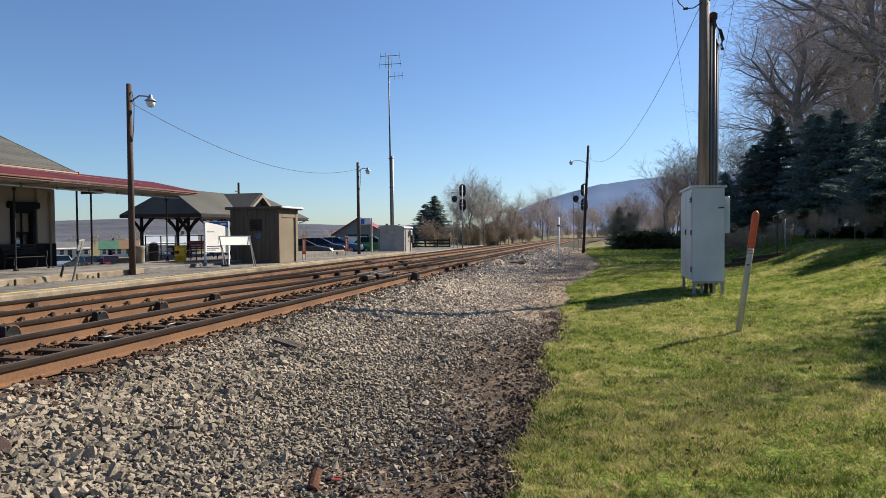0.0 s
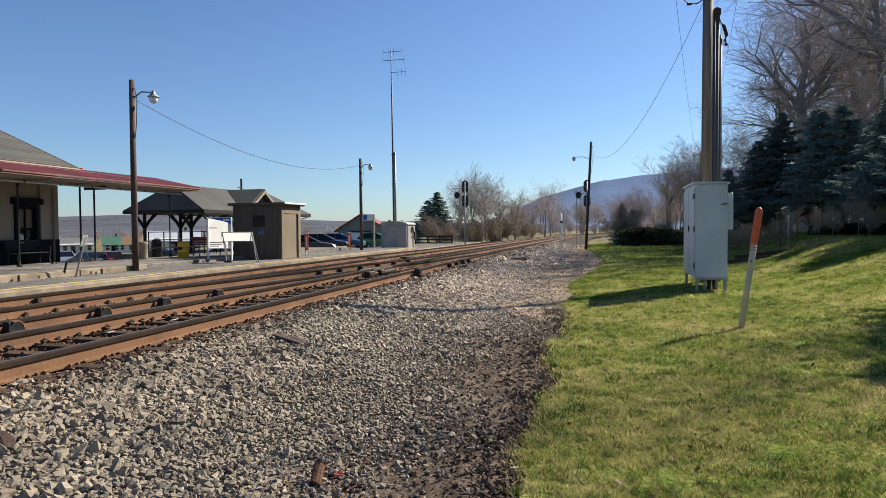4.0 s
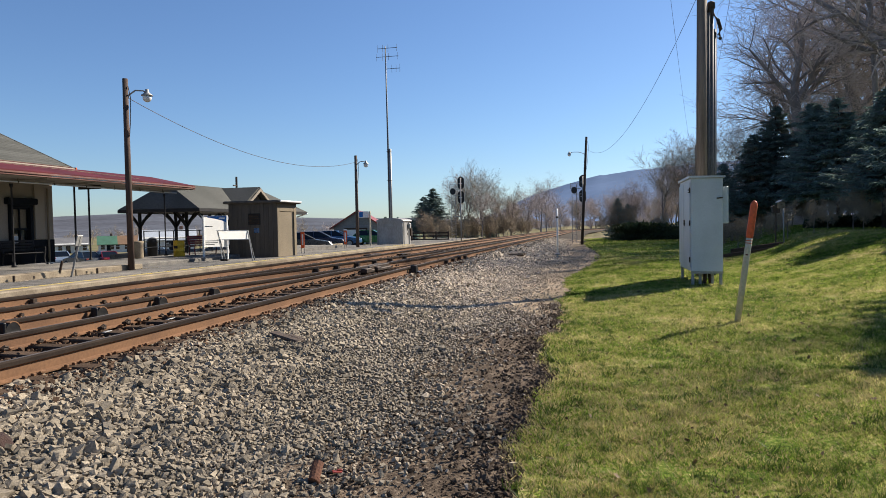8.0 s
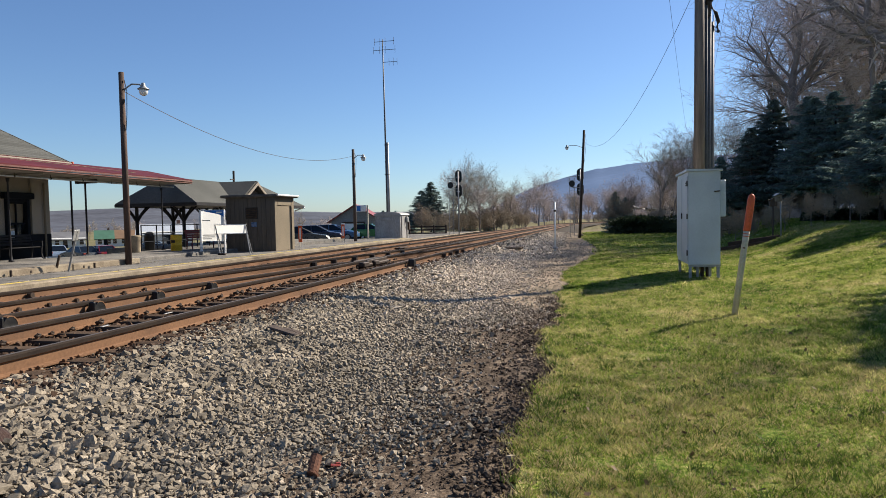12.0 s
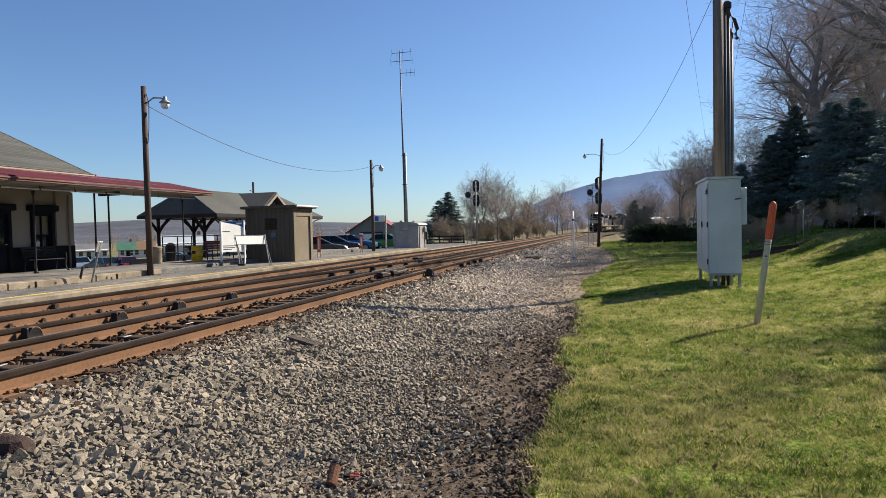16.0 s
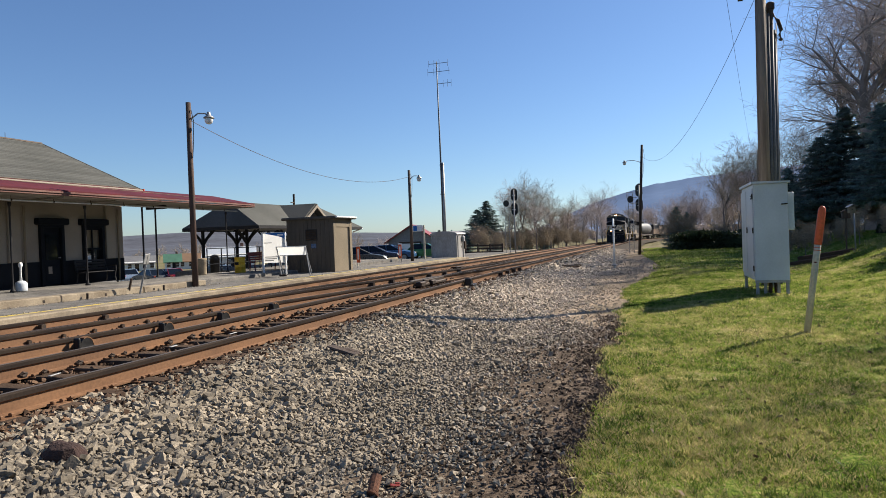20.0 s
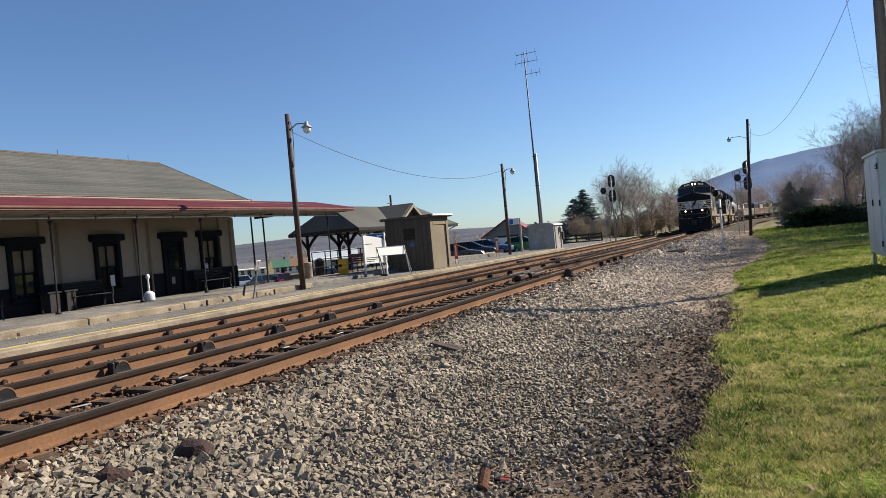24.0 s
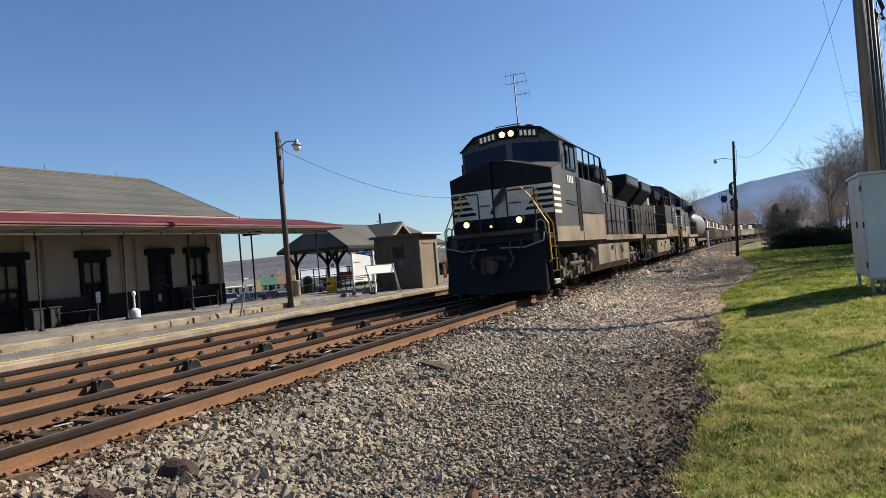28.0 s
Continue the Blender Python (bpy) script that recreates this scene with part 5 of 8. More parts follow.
def side_frame(x, half, material, parent):
    """One side of a bogie: a cast beam with drops at the axle boxes and coil springs."""
    t = S()
    out = [(-half - 0.75, 0.62), (-half - 0.45, 0.30), (-half + 0.45, 0.30), (-half + 0.62, 0.52), (-0.62, 0.52), (-0.45, 0.28), (0.45, 0.28), (0.62, 0.52), (half - 0.62, 0.52), (half - 0.45, 0.30), (half + 0.45, 0.30), (half + 0.75, 0.62), (half + 0.6, 0.98), (0.8, 0.92), (0, 1.02), (-0.8, 0.92), (-half - 0.6, 0.98)]
    t.prism(out, "x", x - 0.09, x + 0.09)
    s = 1 if x > 0 else -1
    for y in (-half, 0, half):
        t.box(x + s * 0.10, y, 0.34, 0.16, 0.42, 0.40, 0.05)
        t.tube([(x + s * 0.16, y, 0.53), (x + s * 0.24, y, 0.53)], 0.15, 12)
        for d in (-0.36, 0.36):
            t.tube([(x + s * 0.13, y + d, 0.55), (x + s * 0.13, y + d, 0.95)], 0.085, 8)
    t.tube([(x + s * 0.16, -half * 0.5, 0.75), (x + s * 0.16, half * 0.5, 0.75)], 0.07, 8)
    t.tube([(x + s * 0.2, half + 0.2, 0.9), (x + s * 0.22, half + 0.5, 1.2)], 0.05, 6)
    return part("side_frame", t, material, parent)


def locomotive(name, label, lamp):
    """A six-axle wide-nosed diesel; +y is its front, z = 0 the rail top."""
    t = thing(name, label, "locomotive", "locomotives")
    wheels = []
    lit = lamp is LAMP_ON
    for cy, half in ((6.95, 1.75), (-3.55, 1.6)):
        tr = part("bogie", S().box(0, cy, 0.62, 1.7, 2.2 * half, 0.3, 0.05).box(0, cy, 0.9, 1.2, 0.9, 0.42, 0.04), DUSTY, t)
        for x in (-1.12, 1.12):
            o = side_frame(x, half, DUSTY, tr)
            o.matrix_basis = pose(0, cy, 0)
        for d in (-half, 0, half):
            w = new("wheelset", WHEELS)
            w.parent = t
            w.matrix_basis = pose(0, cy + d, 0.53)
            wheels.append((w, cy + d))
        for x in (-1, 1):
            for d in (-0.5, 0.5):
                part("brake_rod", S().tube([(x * 1.28, cy + half * d, 1.0), (x * 1.3, cy + half * d, 0.55), (x * 1.26, cy + half * (d + 0.2), 0.4)], 0.045, 6), DUSTY, tr)
            part("brake_cylinder", S().box(x * 1.3, cy + 0.3, 0.86, 0.14, 0.5, 0.2, 0.03), DUSTY, tr)
            part("sand_pipe", S().tube([(x * 1.1, cy + half + 0.75, 1.2), (x * 1.0, cy + half + 0.7, 0.5), (x * 0.85, cy + half + 0.5, 0.18)], 0.028, 6), DUSTY, tr)
    part("underframe", S().box(0, 2.3, 1.28, 2.8, 16.0, 0.24, 0.03), DUSTY, t)
    part("walkway", S().box(0, 2.3, 1.52, 3.04, 16.2, 0.08, 0.02), LOCO, t)
    for x in (-1.53, 1.53):
        part("sill", S().box(x, -1.2, 1.40, 0.014, 8.8, 0.20), TANLIT, t, "side sill in a tan of dust and sun glare")
    tank = [(-1.52, 1.27), (-1.52, 0.58), (-1.25, 0.32), (1.25, 0.32), (1.52, 0.58), (1.52, 1.27)]
    ft = part("fuel_tank", S().prism(tank, "y", -1.6, 4.62), TANLIT, t, "fuel tank in a tan of dust and sun glare")
    part("tank_band", S().prism([(u * 1.008, v) for u, v in tank], "y", 1.55, 1.62), DUSTY, ft)
    for x in (-1, 1):
        part("filler", S().tube([(x * 1.47, 2.2, 1.12), (x * 1.57, 2.2, 1.12)], 0.09, 10).tube([(x * 1.5, 0.2, 1.2), (x * 1.56, 0.2, 0.9)], 0.03, 6), IRON, ft)
        part("air_tank", S().lathe([(0.03, -0.42), (0.14, -0.38), (0.17, -0.3), (0.17, 0.3), (0.14, 0.38), (0.03, 0.42)], 12, (x * 1.3, 4.72, 1.02), Matrix.Rotation(radians(90), 3, "X")), DUSTY, t, smooth=True)
    # front end: plough, pilot and platform ledge
    pil = part("pilot", S().box(0, 10.45, 0.9, 2.9, 0.14, 0.95, 0.03).box(0, 10.2, 1.5, 3.0, 0.8, 0.2, 0.02), LOCO, t, "black pilot plate")
    plow = S()
    plow.add([(-1.40, 10.62, 1.27), (0, 10.74, 1.27), (1.40, 10.62, 1.27), (-1.44, 10.78, 0.20), (0, 11.15, 0.18), (1.44, 10.78, 0.20), (-1.40, 10.5, 1.27), (1.40, 10.5, 1.27), (-1.44, 10.5, 0.20), (1.44, 10.5, 0.20), (0, 10.5, 1.27), (0, 10.5, 0.18)],
             [(0, 3, 4, 1), (1, 4, 5, 2), (0, 6, 8, 3), (2, 5, 9, 7), (0, 1, 10, 6), (1, 2, 7, 10), (3, 8, 11, 4), (4, 11, 9, 5), (6, 10, 11, 8), (10, 7, 9, 11)])
    part("plough", plow, LOCO, pil, "black snow plough")
    part("coupler", S().box(0, 11.0, 0.76, 0.3, 0.5, 0.28, 0.05).box(-0.1, 11.25, 0.70, 0.17, 0.3, 0.38, 0.05).box(0.13, 11.2, 0.70, 0.11, 0.22, 0.38, 0.04), DUSTY, pil)
    part("coupler_pocket", S().box(0, 10.74, 0.62, 0.75, 0.12, 0.56, 0.04), IRON, pil)
    for x in (-1, 1):
        part("hose", S().tube([(x * 0.45, 10.55, 1.55), (x * 0.5, 10.85, 1.35), (x * 0.62, 10.9, 1.05), (x * 0.5, 10.95, 0.85)], 0.028, 6).tube([(x * 0.75, 10.55, 1.6), (x * 0.82, 10.75, 1.45), (x * 0.78, 10.78, 1.32)], 0.024, 6), DUSTY, pil)
        part("cut_lever", S().tube([(x * 0.2, 10.72, 1.38), (x * 0.9, 10.72, 1.36), (x * 1.42, 10.70, 1.50), (x * 1.44, 10.66, 1.72)], 0.02, 6), STEEL, pil)
        part("bracket", S().box(x * 1.2, 10.58, 1.42, 0.2, 0.12, 0.3, 0.03), DUSTY, pil)
        part("corner_loop", S().tube([(x * 1.22, 10.62, 1.78), (x * 1.24, 10.62, 2.02), (x * 1.36, 10.58, 2.06), (x * 1.44, 10.54, 1.98), (x * 1.46, 10.52, 1.62)], 0.02, 6), STEEL, pil)
    part("text_bar", S().box(0, 10.53, 1.60, 0.30, 0.012, 0.07), LOCOWHITE, pil)
    part("platform_ledge", S().box(0, 10.3, 1.72, 2.46, 0.62, 0.13, 0.03), DUSTY, pil, "dusty grey front platform ledge")
    for x in (-0.77, 0.77):
        dl = part("ditch_light", S().tube([(x, 10.42, 2.10), (x, 10.62, 2.10)], 0.14, 16).box(x, 10.42, 1.84, 0.16, 0.16, 0.16, 0.02), LOCO, t)
        part("lens", S().tube([(x, 10.622, 2.10), (x, 10.64, 2.10)], 0.085, 16), LAMP_RIM if lit else lamp, dl, "round ditch light lens")
        if lit:
            part("bulb_glare", S().tube([(x, 10.64, 2.10), (x, 10.652, 2.10)], 0.062, 14), lamp, dl)
    # nose: two raked halves either side of a recessed middle, as wide as the cab
    def front_y(x):
        return 9.98 - 0.10 * abs(x)

    def nose_top(x):
        return 3.86 - 0.285 * max(0.0, abs(x) - 0.18)

    NW = 1.53
    nose = None
    for sgn in (-1, 1):
        a_, b_ = 0.20 * sgn, NW * sgn
        fv = [(a_, front_y(a_), 1.6), (b_, front_y(b_), 1.6), (b_, front_y(b_), nose_top(b_)), (a_, front_y(a_), nose_top(a_)), (a_, 8.72, 1.6), (b_, 8.72, 1.6), (b_, 8.72, 3.74), (a_, 8.72, 3.98)]
        ob = part("nose", S().add(fv, [(0, 1, 2, 3), (5, 4, 7, 6), (1, 5, 6, 2), (4, 0, 3, 7), (3, 2, 6, 7), (4, 5, 1, 0)]), LOCO, t, "black wide nose")
        nose = nose or ob
        side = [(front_y(NW) - 0.02, 1.6), (front_y(NW) - 0.02, nose_top(NW) - 0.02), (8.72, 3.72), (8.72, 1.6)]
        part("nose_side", S().prism(side, "x", sgn * (NW - 0.004), sgn * (NW + 0.012)), LOCOLIT, ob, "black side of the nose, lightened for dust and sun glare")
        part("nose_top", S().sheet([(a_, front_y(a_) - 0.02, nose_top(a_) + 0.004), (b_, front_y(b_) - 0.02, nose_top(b_) + 0.004), (b_, 8.73, 3.745), (a_, 8.73, 3.985)], -0.012 * sgn), LOCOLIT, ob)
    part("nose_door", S().box(0, 9.28, 1.6, 0.40, 1.12, 2.18), LOCO, nose, "recessed black nose door")

    def face(x0, x1, z0, z1, material, label="", d=0.006, name="white_band", skew=0.0):
        """A painted patch on one half of the nose; skew slants its inner end."""
        y0, y1 = front_y(x0) + d, front_y(x1) + d
        part(name, S().add([(x0, y0, z0), (x1, y1, z0), (x1, y1, z1), (x0 + skew, y0 - 0.10 * abs(skew), z1), (x0, y0 - 0.012, z0), (x1, y1 - 0.012, z0), (x1, y1 - 0.012, z1), (x0 + skew, y0 - 0.012, z1)],
                           [(0, 1, 2, 3), (4, 7, 6, 5), (0, 4, 5, 1), (2, 6, 7, 3), (1, 5, 6, 2), (0, 3, 7, 4)]), material, nose, label)

    for sgn in (-1, 1):
        face(0.21 * sgn, 1.525 * sgn, 2.26, 3.07, LOCOWHITE)
        for i, inner in enumerate((1.0, 0.92, 0.82, 0.72)):
            z = 2.88 - i * 0.165
            face(inner * sgn, 1.52 * sgn, z, z + 0.085, LOCO, "", 0.012, "black_stripe", 0.07 * sgn)
        for i in range(5):
            part("white_band", S().box(sgn * (NW + 0.014), 9.45, 2.24 + i * 0.175, 0.012, 0.72, 0.088), LOCOWHITE, nose)
        part("grab_iron", S().tube([(sgn * 0.30, 9.97, 2.62), (sgn * 0.32, 10.03, 2.62), (sgn * 0.62, 10.0, 2.62), (sgn * 0.64, 9.93, 2.62)], 0.015, 5), BLACK, nose)
    part("door_band", S().box(0, 9.846, 2.26, 0.40, 0.01, 0.81), LOCOWHITE, nose)
    emblem = [(-0.30, 2.38), (-0.20, 2.36), (-0.12, 2.54), (0.05, 2.66), (0.16, 2.86), (0.26, 3.06), (0.14, 3.10), (0.02, 2.96), (-0.12, 2.80), (-0.16, 2.62)]
    part("emblem", S().prism([(-u, w) for u, w in emblem], "y", 9.985, 9.992), BLACK, nose, "plain black slanting emblem")
    part("step_light", S().tube([(0.3, 9.96, 2.02), (0.3, 9.985, 2.02)], 0.035, 10), LAMP_RIM if lit else LAMP_OFF, nose)
    for x in (-1, 1):
        part("front_handrail", S().tube([(x * 0.42, 10.5, 1.84), (x * 0.42, 10.5, 2.90), (x * 0.45, 10.5, 2.93), (x * 1.17, 10.5, 2.93), (x * 1.2, 10.5, 2.90), (x * 1.2, 10.5, 1.84)], 0.022, 6), BLACK, t)
    for x in (-1, 1):
        for y_, top_, end in ((10.52, 2.97, 0.98), (10.06, 2.90, 0.72)):
            part("step_handrail", S().tube([(x * (0.62 if y_ > 10.2 else 1.0), y_, top_), (x * (0.86 if y_ > 10.2 else 1.15), y_ + 0.02, top_), (x * 1.12, y_ + 0.02, top_ - 0.3), (x * 1.42, y_, 2.12), (x * 1.52, y_ - 0.03, 1.95), (x * 1.535, y_ - 0.05, end), (x * 1.47, y_ - 0.05, end - 0.06)], 0.021, 6), YELLOW, t, "yellow step handrail")
        st = S()
        for i in range(4):
            st.box(x * 1.36, 10.05, 0.30 + i * 0.33, 0.3, 0.72, 0.04, 0.008)
        st.box(x * 1.20, 10.05, 0.3, 0.03, 0.75, 1.3).box(x * 1.40, 10.43, 0.28, 0.26, 0.03, 1.45).box(x * 1.36, 9.68, 0.3, 0.3, 0.03, 1.25)
        part("steps", st, LOCO, t)
        part("tread", S().box(x * 1.37, 10.05, 0.30, 0.33, 0.5, 0.13, 0.01), STEEL, t, "bright open step box")
        for y_ in (-5.5, -4.9):
            part("step_handrail", S().tube([(x * 1.40, y_, 2.85), (x * 1.46, y_, 2.7), (x * 1.52, y_, 1.9), (x * 1.53, y_, 0.75)], 0.021, 6), YELLOW, t, "yellow step handrail")
        rs = S()
        for i in range(4):
            rs.box(x * 1.36, -5.4, 0.32 + i * 0.33, 0.3, 0.6, 0.04, 0.008)
        rs.box(x * 1.22, -5.4, 0.3, 0.03, 0.62, 1.3)
        part("steps", rs, LOCO, t)
        wr = S()
        for i in range(9):
            y = -4.7 + i * 0.92
            wr.tube([(x * 1.50, y, 1.58), (x * 1.50, y, 2.78)], 0.02, 5)
        wr.tube([(x * 1.50, -4.7, 2.78), (x * 1.50, 2.9, 2.78)], 0.022, 5).tube([(x * 1.50, -4.7, 2.2), (x * 1.50, 2.9, 2.2)], 0.014, 5)
        part("walkway_handrail", wr, LOCO, t)
    # cab
    cabo = [(-1.54, 1.6), (1.54, 1.6), (1.54, 4.46), (1.04, 4.80), (0.30, 4.94), (-0.30, 4.94), (-1.04, 4.80), (-1.54, 4.46)]
    cb = part("cab", S().prism(cabo, "y", 6.7, 8.72), LOCOLIT, t, "black crew cab, lightened for dust and sun glare")
    part("roof_edge", S().prism([(-1.58, 4.42), (-1.07, 4.84), (-0.31, 4.985), (0.31, 4.985), (1.07, 4.84), (1.58, 4.42), (1.54, 4.44), (1.03, 4.79), (0.29, 4.93), (-0.29, 4.93), (-1.03, 4.79), (-1.54, 4.44)], "y", 6.6, 8.84), LOCO, cb)
    for x0, x1 in ((-1.47, -0.10), (0.10, 1.47)):
        sg = 1 if x0 > 0 else -1
        o_, i_ = max(abs(x0), abs(x1)) * sg, min(abs(x0), abs(x1)) * sg
        part("windscreen", S().add([(i_, 8.735, 3.80), (o_, 8.735, 3.76), (o_, 8.735, 4.36), (i_, 8.735, 4.50), (i_, 8.70, 3.80), (o_, 8.70, 3.76), (o_, 8.70, 4.36), (i_, 8.70, 4.50)], [(0, 1, 2, 3), (4, 7, 6, 5), (0, 4, 5, 1), (2, 6, 7, 3), (1, 5, 6, 2), (0, 3, 7, 4)]), SCREEN, cb, "windscreen pane with reflected sky blue in its dark tone")
        part("wiper", S().tube([((x0 + x1) / 2, 8.77, 3.80), ((x0 + x1) / 2 + 0.42, 8.77, 3.92)], 0.014, 5).tube([((x0 + x1) / 2 - 0.2, 8.76, 4.52), ((x0 + x1) / 2 - 0.16, 8.78, 4.40)], 0.012, 5).tube([((x0 + x1) / 2 + 0.3, 8.76, 4.50), ((x0 + x1) / 2 + 0.33, 8.78, 4.38)], 0.012, 5), BLACK, cb)
    for sgn in (-1, 1):
        nbd = part("number_board", S().box(sgn * 0.64, 8.76, 4.60, 0.60, 0.08, 0.25, 0.01, Matrix.Rotation(radians(8 * sgn), 3, "Y")), BLACK, cb)
        for k in range(4):
            dx = -0.20 + k * 0.133
            part("digit_bar", S().box(sgn * 0.64 + dx, 8.806, 4.645 - 0.14 * dx * sgn, 0.075, 0.012, 0.16), NUMBER, nbd)
        part("lamp_bracket", S().tube([(sgn * 1.0, 8.78, 4.72), (sgn * 1.15, 8.8, 4.62)], 0.02, 5), BLACK, cb)
    hl = part("headlight", S().box(0, 8.76, 4.64, 0.60, 0.16, 0.26, 0.04), LOCO, cb)
    for x in (-0.14, 0.14):
        part("lens", S().tube([(x, 8.84, 4.77), (x, 8.862, 4.77)], 0.092, 16), LAMP_RIM if lit else lamp, hl, "round headlight lens")
        if lit:
            part("bulb_glare", S().tube([(x, 8.862, 4.77), (x, 8.874, 4.77)], 0.066, 14), lamp, hl)
    part("roof_rail", S().tube([(-0.4, 8.7, 4.95), (-0.4, 8.75, 5.04), (0.35, 8.75, 5.04), (0.35, 8.7, 4.95)], 0.018, 5), BLACK, cb)
    for x in (-1, 1):
        part("side_window", S().box(x * 1.545, 7.98, 3.64, 0.02, 0.42, 0.66, 0.01).box(x * 1.545, 7.42, 3.64, 0.02, 0.52, 0.66, 0.01), DARKGLASS, cb)
        part("window_frame", S().box(x * 1.56, 7.68, 3.58, 0.03, 1.2, 0.05).box(x * 1.56, 7.68, 4.30, 0.03, 1.2, 0.05).box(x * 1.56, 7.72, 3.6, 0.03, 0.05, 0.72).box(x * 1.56, 8.22, 3.6, 0.03, 0.05, 0.72).box(x * 1.56, 7.12, 3.6, 0.03, 0.05, 0.72), LOCO, cb)
        part("sun_visor", S().box(x * 1.60, 7.68, 4.36, 0.10, 1.25, 0.03, 0.01), LOCO, cb)
        for k in range(4):
            part("digit_bar", S().box(x * 1.55, 8.15 - k * 0.19, 3.18, 0.012, 0.11, 0.22), LOCOWHITE, cb)
        part("cab_door", S().box(x * 1.545, 6.95, 1.72, 0.03, 0.36, 1.7, 0.01), LOCO, cb, "dark cab side door")
        part("grab_rail", S().tube([(x * 1.55, 8.5, 2.62), (x * 1.60, 8.45, 2.62), (x * 1.60, 7.3, 2.58), (x * 1.55, 7.25, 2.58)], 0.016, 5), BLACK, cb)
        part("lower_panel", S().prism([(9.78, 1.44), (9.78, 1.86), (6.72, 1.90), (6.72, 1.44)], "x", x * 1.50, x * 1.556), TANLIT, cb, "lower side panel in a tan of dust and sun glare")
        part("mirror", S().box(x * 1.66, 8.45, 3.7, 0.04, 0.14, 0.4, 0.01).tube([(x * 1.55, 8.45, 4.0), (x * 1.66, 8.45, 3.95)], 0.014, 5), BLACK, cb)
    part("horn", S().tube([(0.3, 7.0, 5.02), (0.3, 7.6, 5.05)], [0.04, 0.09], 8).tube([(0.1, 7.0, 5.02), (0.1, 7.5, 5.05)], [0.04, 0.08], 8).box(0.2, 7.0, 4.92, 0.4, 0.2, 0.1), STEEL, cb)
    part("antenna_dome", S().lathe([(0.22, 4.93), (0.2, 5.02), (0.1, 5.07)], 12, (-0.5, 8.2, 0)), BLACK, cb)
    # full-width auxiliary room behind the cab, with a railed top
    aux = part("auxiliary_room", S().box(0, 5.0, 1.6, 3.08, 3.38, 1.84, 0.03), LOCOLIT, t, "black full-width equipment room, lightened for dust and sun glare")
    part("upper_room", S().box(0, 5.0, 3.44, 2.1, 3.38, 0.82, 0.06), LOCO, aux)
    for x in (-1, 1):
        part("lower_panel", S().prism([(6.66, 1.44), (6.66, 2.26), (3.32, 2.34), (3.32, 1.44)], "x", x * 1.52, x * 1.562), TANLIT, aux, "lower side panel in a tan of dust and sun glare")
        part("panel_seam", S().box(x * 1.547, 6.68, 1.6, 0.02, 0.04, 1.8).box(x * 1.547, 5.0, 2.33, 0.02, 3.3, 0.025), LOCO, aux)
        rl_ = S()
        for i in range(5):
            rl_.tube([(x * 1.50, 6.6 - i * 0.88, 3.42), (x * 1.50, 6.6 - i * 0.88, 4.46)], 0.028, 6)
        rl_.tube([(x * 1.50, 6.65, 4.46), (x * 1.50, 3.0, 4.44), (x * 1.50, 2.1, 2.85)], 0.028, 6).tube([(x * 1.50, 6.6, 4.0), (x * 1.50, 3.08, 3.98)], 0.02, 5)
        part("roof_railing", rl_, LOCO, aux)
        for y_ in (6.2, 5.35, 4.5):
            part("vent_box", S().box(x * 1.2, y_, 3.44, 0.4, 0.42, 0.62, 0.04), LOCO, aux)
        for i in range(4):
            part("white_bar", S().box(x * 0.985, 2.75, 2.95 + i * 0.13, 0.012, 0.6, 0.07), LOCOWHITE, aux)
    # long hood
    hd = part("hood", S().prism([(-0.96, 1.6), (0.96, 1.6), (0.96, 3.95), (0.76, 4.18), (-0.76, 4.18), (-0.96, 3.95)], "y", -5.0, 3.31), LOCOLIT, t, "long black engine hood, lightened for dust and sun glare")
    for i in range(6):
        for x in (-1, 1):
            y = 2.35 - i * 0.98
            dr = part("access_door", S().box(x * 0.975, y, 1.7, 0.03, 0.90, 1.5, 0.01), LOCOLIT, hd)
            part("latch", S().box(x * 0.995, y + 0.3, 2.4, 0.02, 0.05, 0.14), STEEL, dr)
    for x in (-1, 1):
        part("lettering_bar", S().box(x * 0.972, 0.9, 3.36, 0.012, 0.35, 0.42).box(x * 0.972, 0.3, 3.36, 0.012, 0.45, 0.42), LOCOWHITE, hd, "plain pale lettering shapes")
        part("intake_grille", S().box(x * 0.972, -1.4, 3.3, 0.02, 1.3, 0.55), DUSTY, hd)
    part("exhaust", S().box(0, -0.6, 4.16, 0.5, 0.9, 0.2, 0.03), DUSTY, hd)
    part("brake_grid", S().prism([(-1.0, 3.5), (1.0, 3.5), (1.3, 3.75), (1.3, 4.22), (-1.3, 4.22), (-1.3, 3.75)], "y", 0.9, 3.2), LOCO, hd, "black dynamic brake housing")
    rad = part("radiator", S().prism([(-0.95, 3.2), (0.95, 3.2), (1.52, 3.84), (1.52, 4.28), (-1.52, 4.28), (-1.52, 3.84)], "y", -5.7, -2.3), LOCO, hd, "wide black radiator wings")
    part("grille", S().box(1.53, -4.0, 3.9, 0.02, 3.1, 0.3).box(-1.53, -4.0, 3.9, 0.02, 3.1, 0.3), LOCOLIT, rad)
    part("rear_hood", S().box(0, -5.35, 1.6, 1.84, 0.7, 1.7, 0.03), LOCO, hd)
    part("rear_pilot", S().box(0, -5.75, 0.45, 2.9, 0.12, 1.15, 0.03).box(0, -6.0, 0.78, 0.3, 0.5, 0.28, 0.05), LOCO, t)
    return t, wheels


# Tan for real dust, with sun glare on the black paint mixed in
TANLIT = mat("sunlit_dusty_tan", (0.26, 0.205, 0.15), (0.17, 0.135, 0.10), 0.8, 0.6, fine=18, bump=0.2)
lead, wheels1 = locomotive("locomotive", "black wide-nosed diesel locomotive with lit headlights and white bands", LAMP_ON)
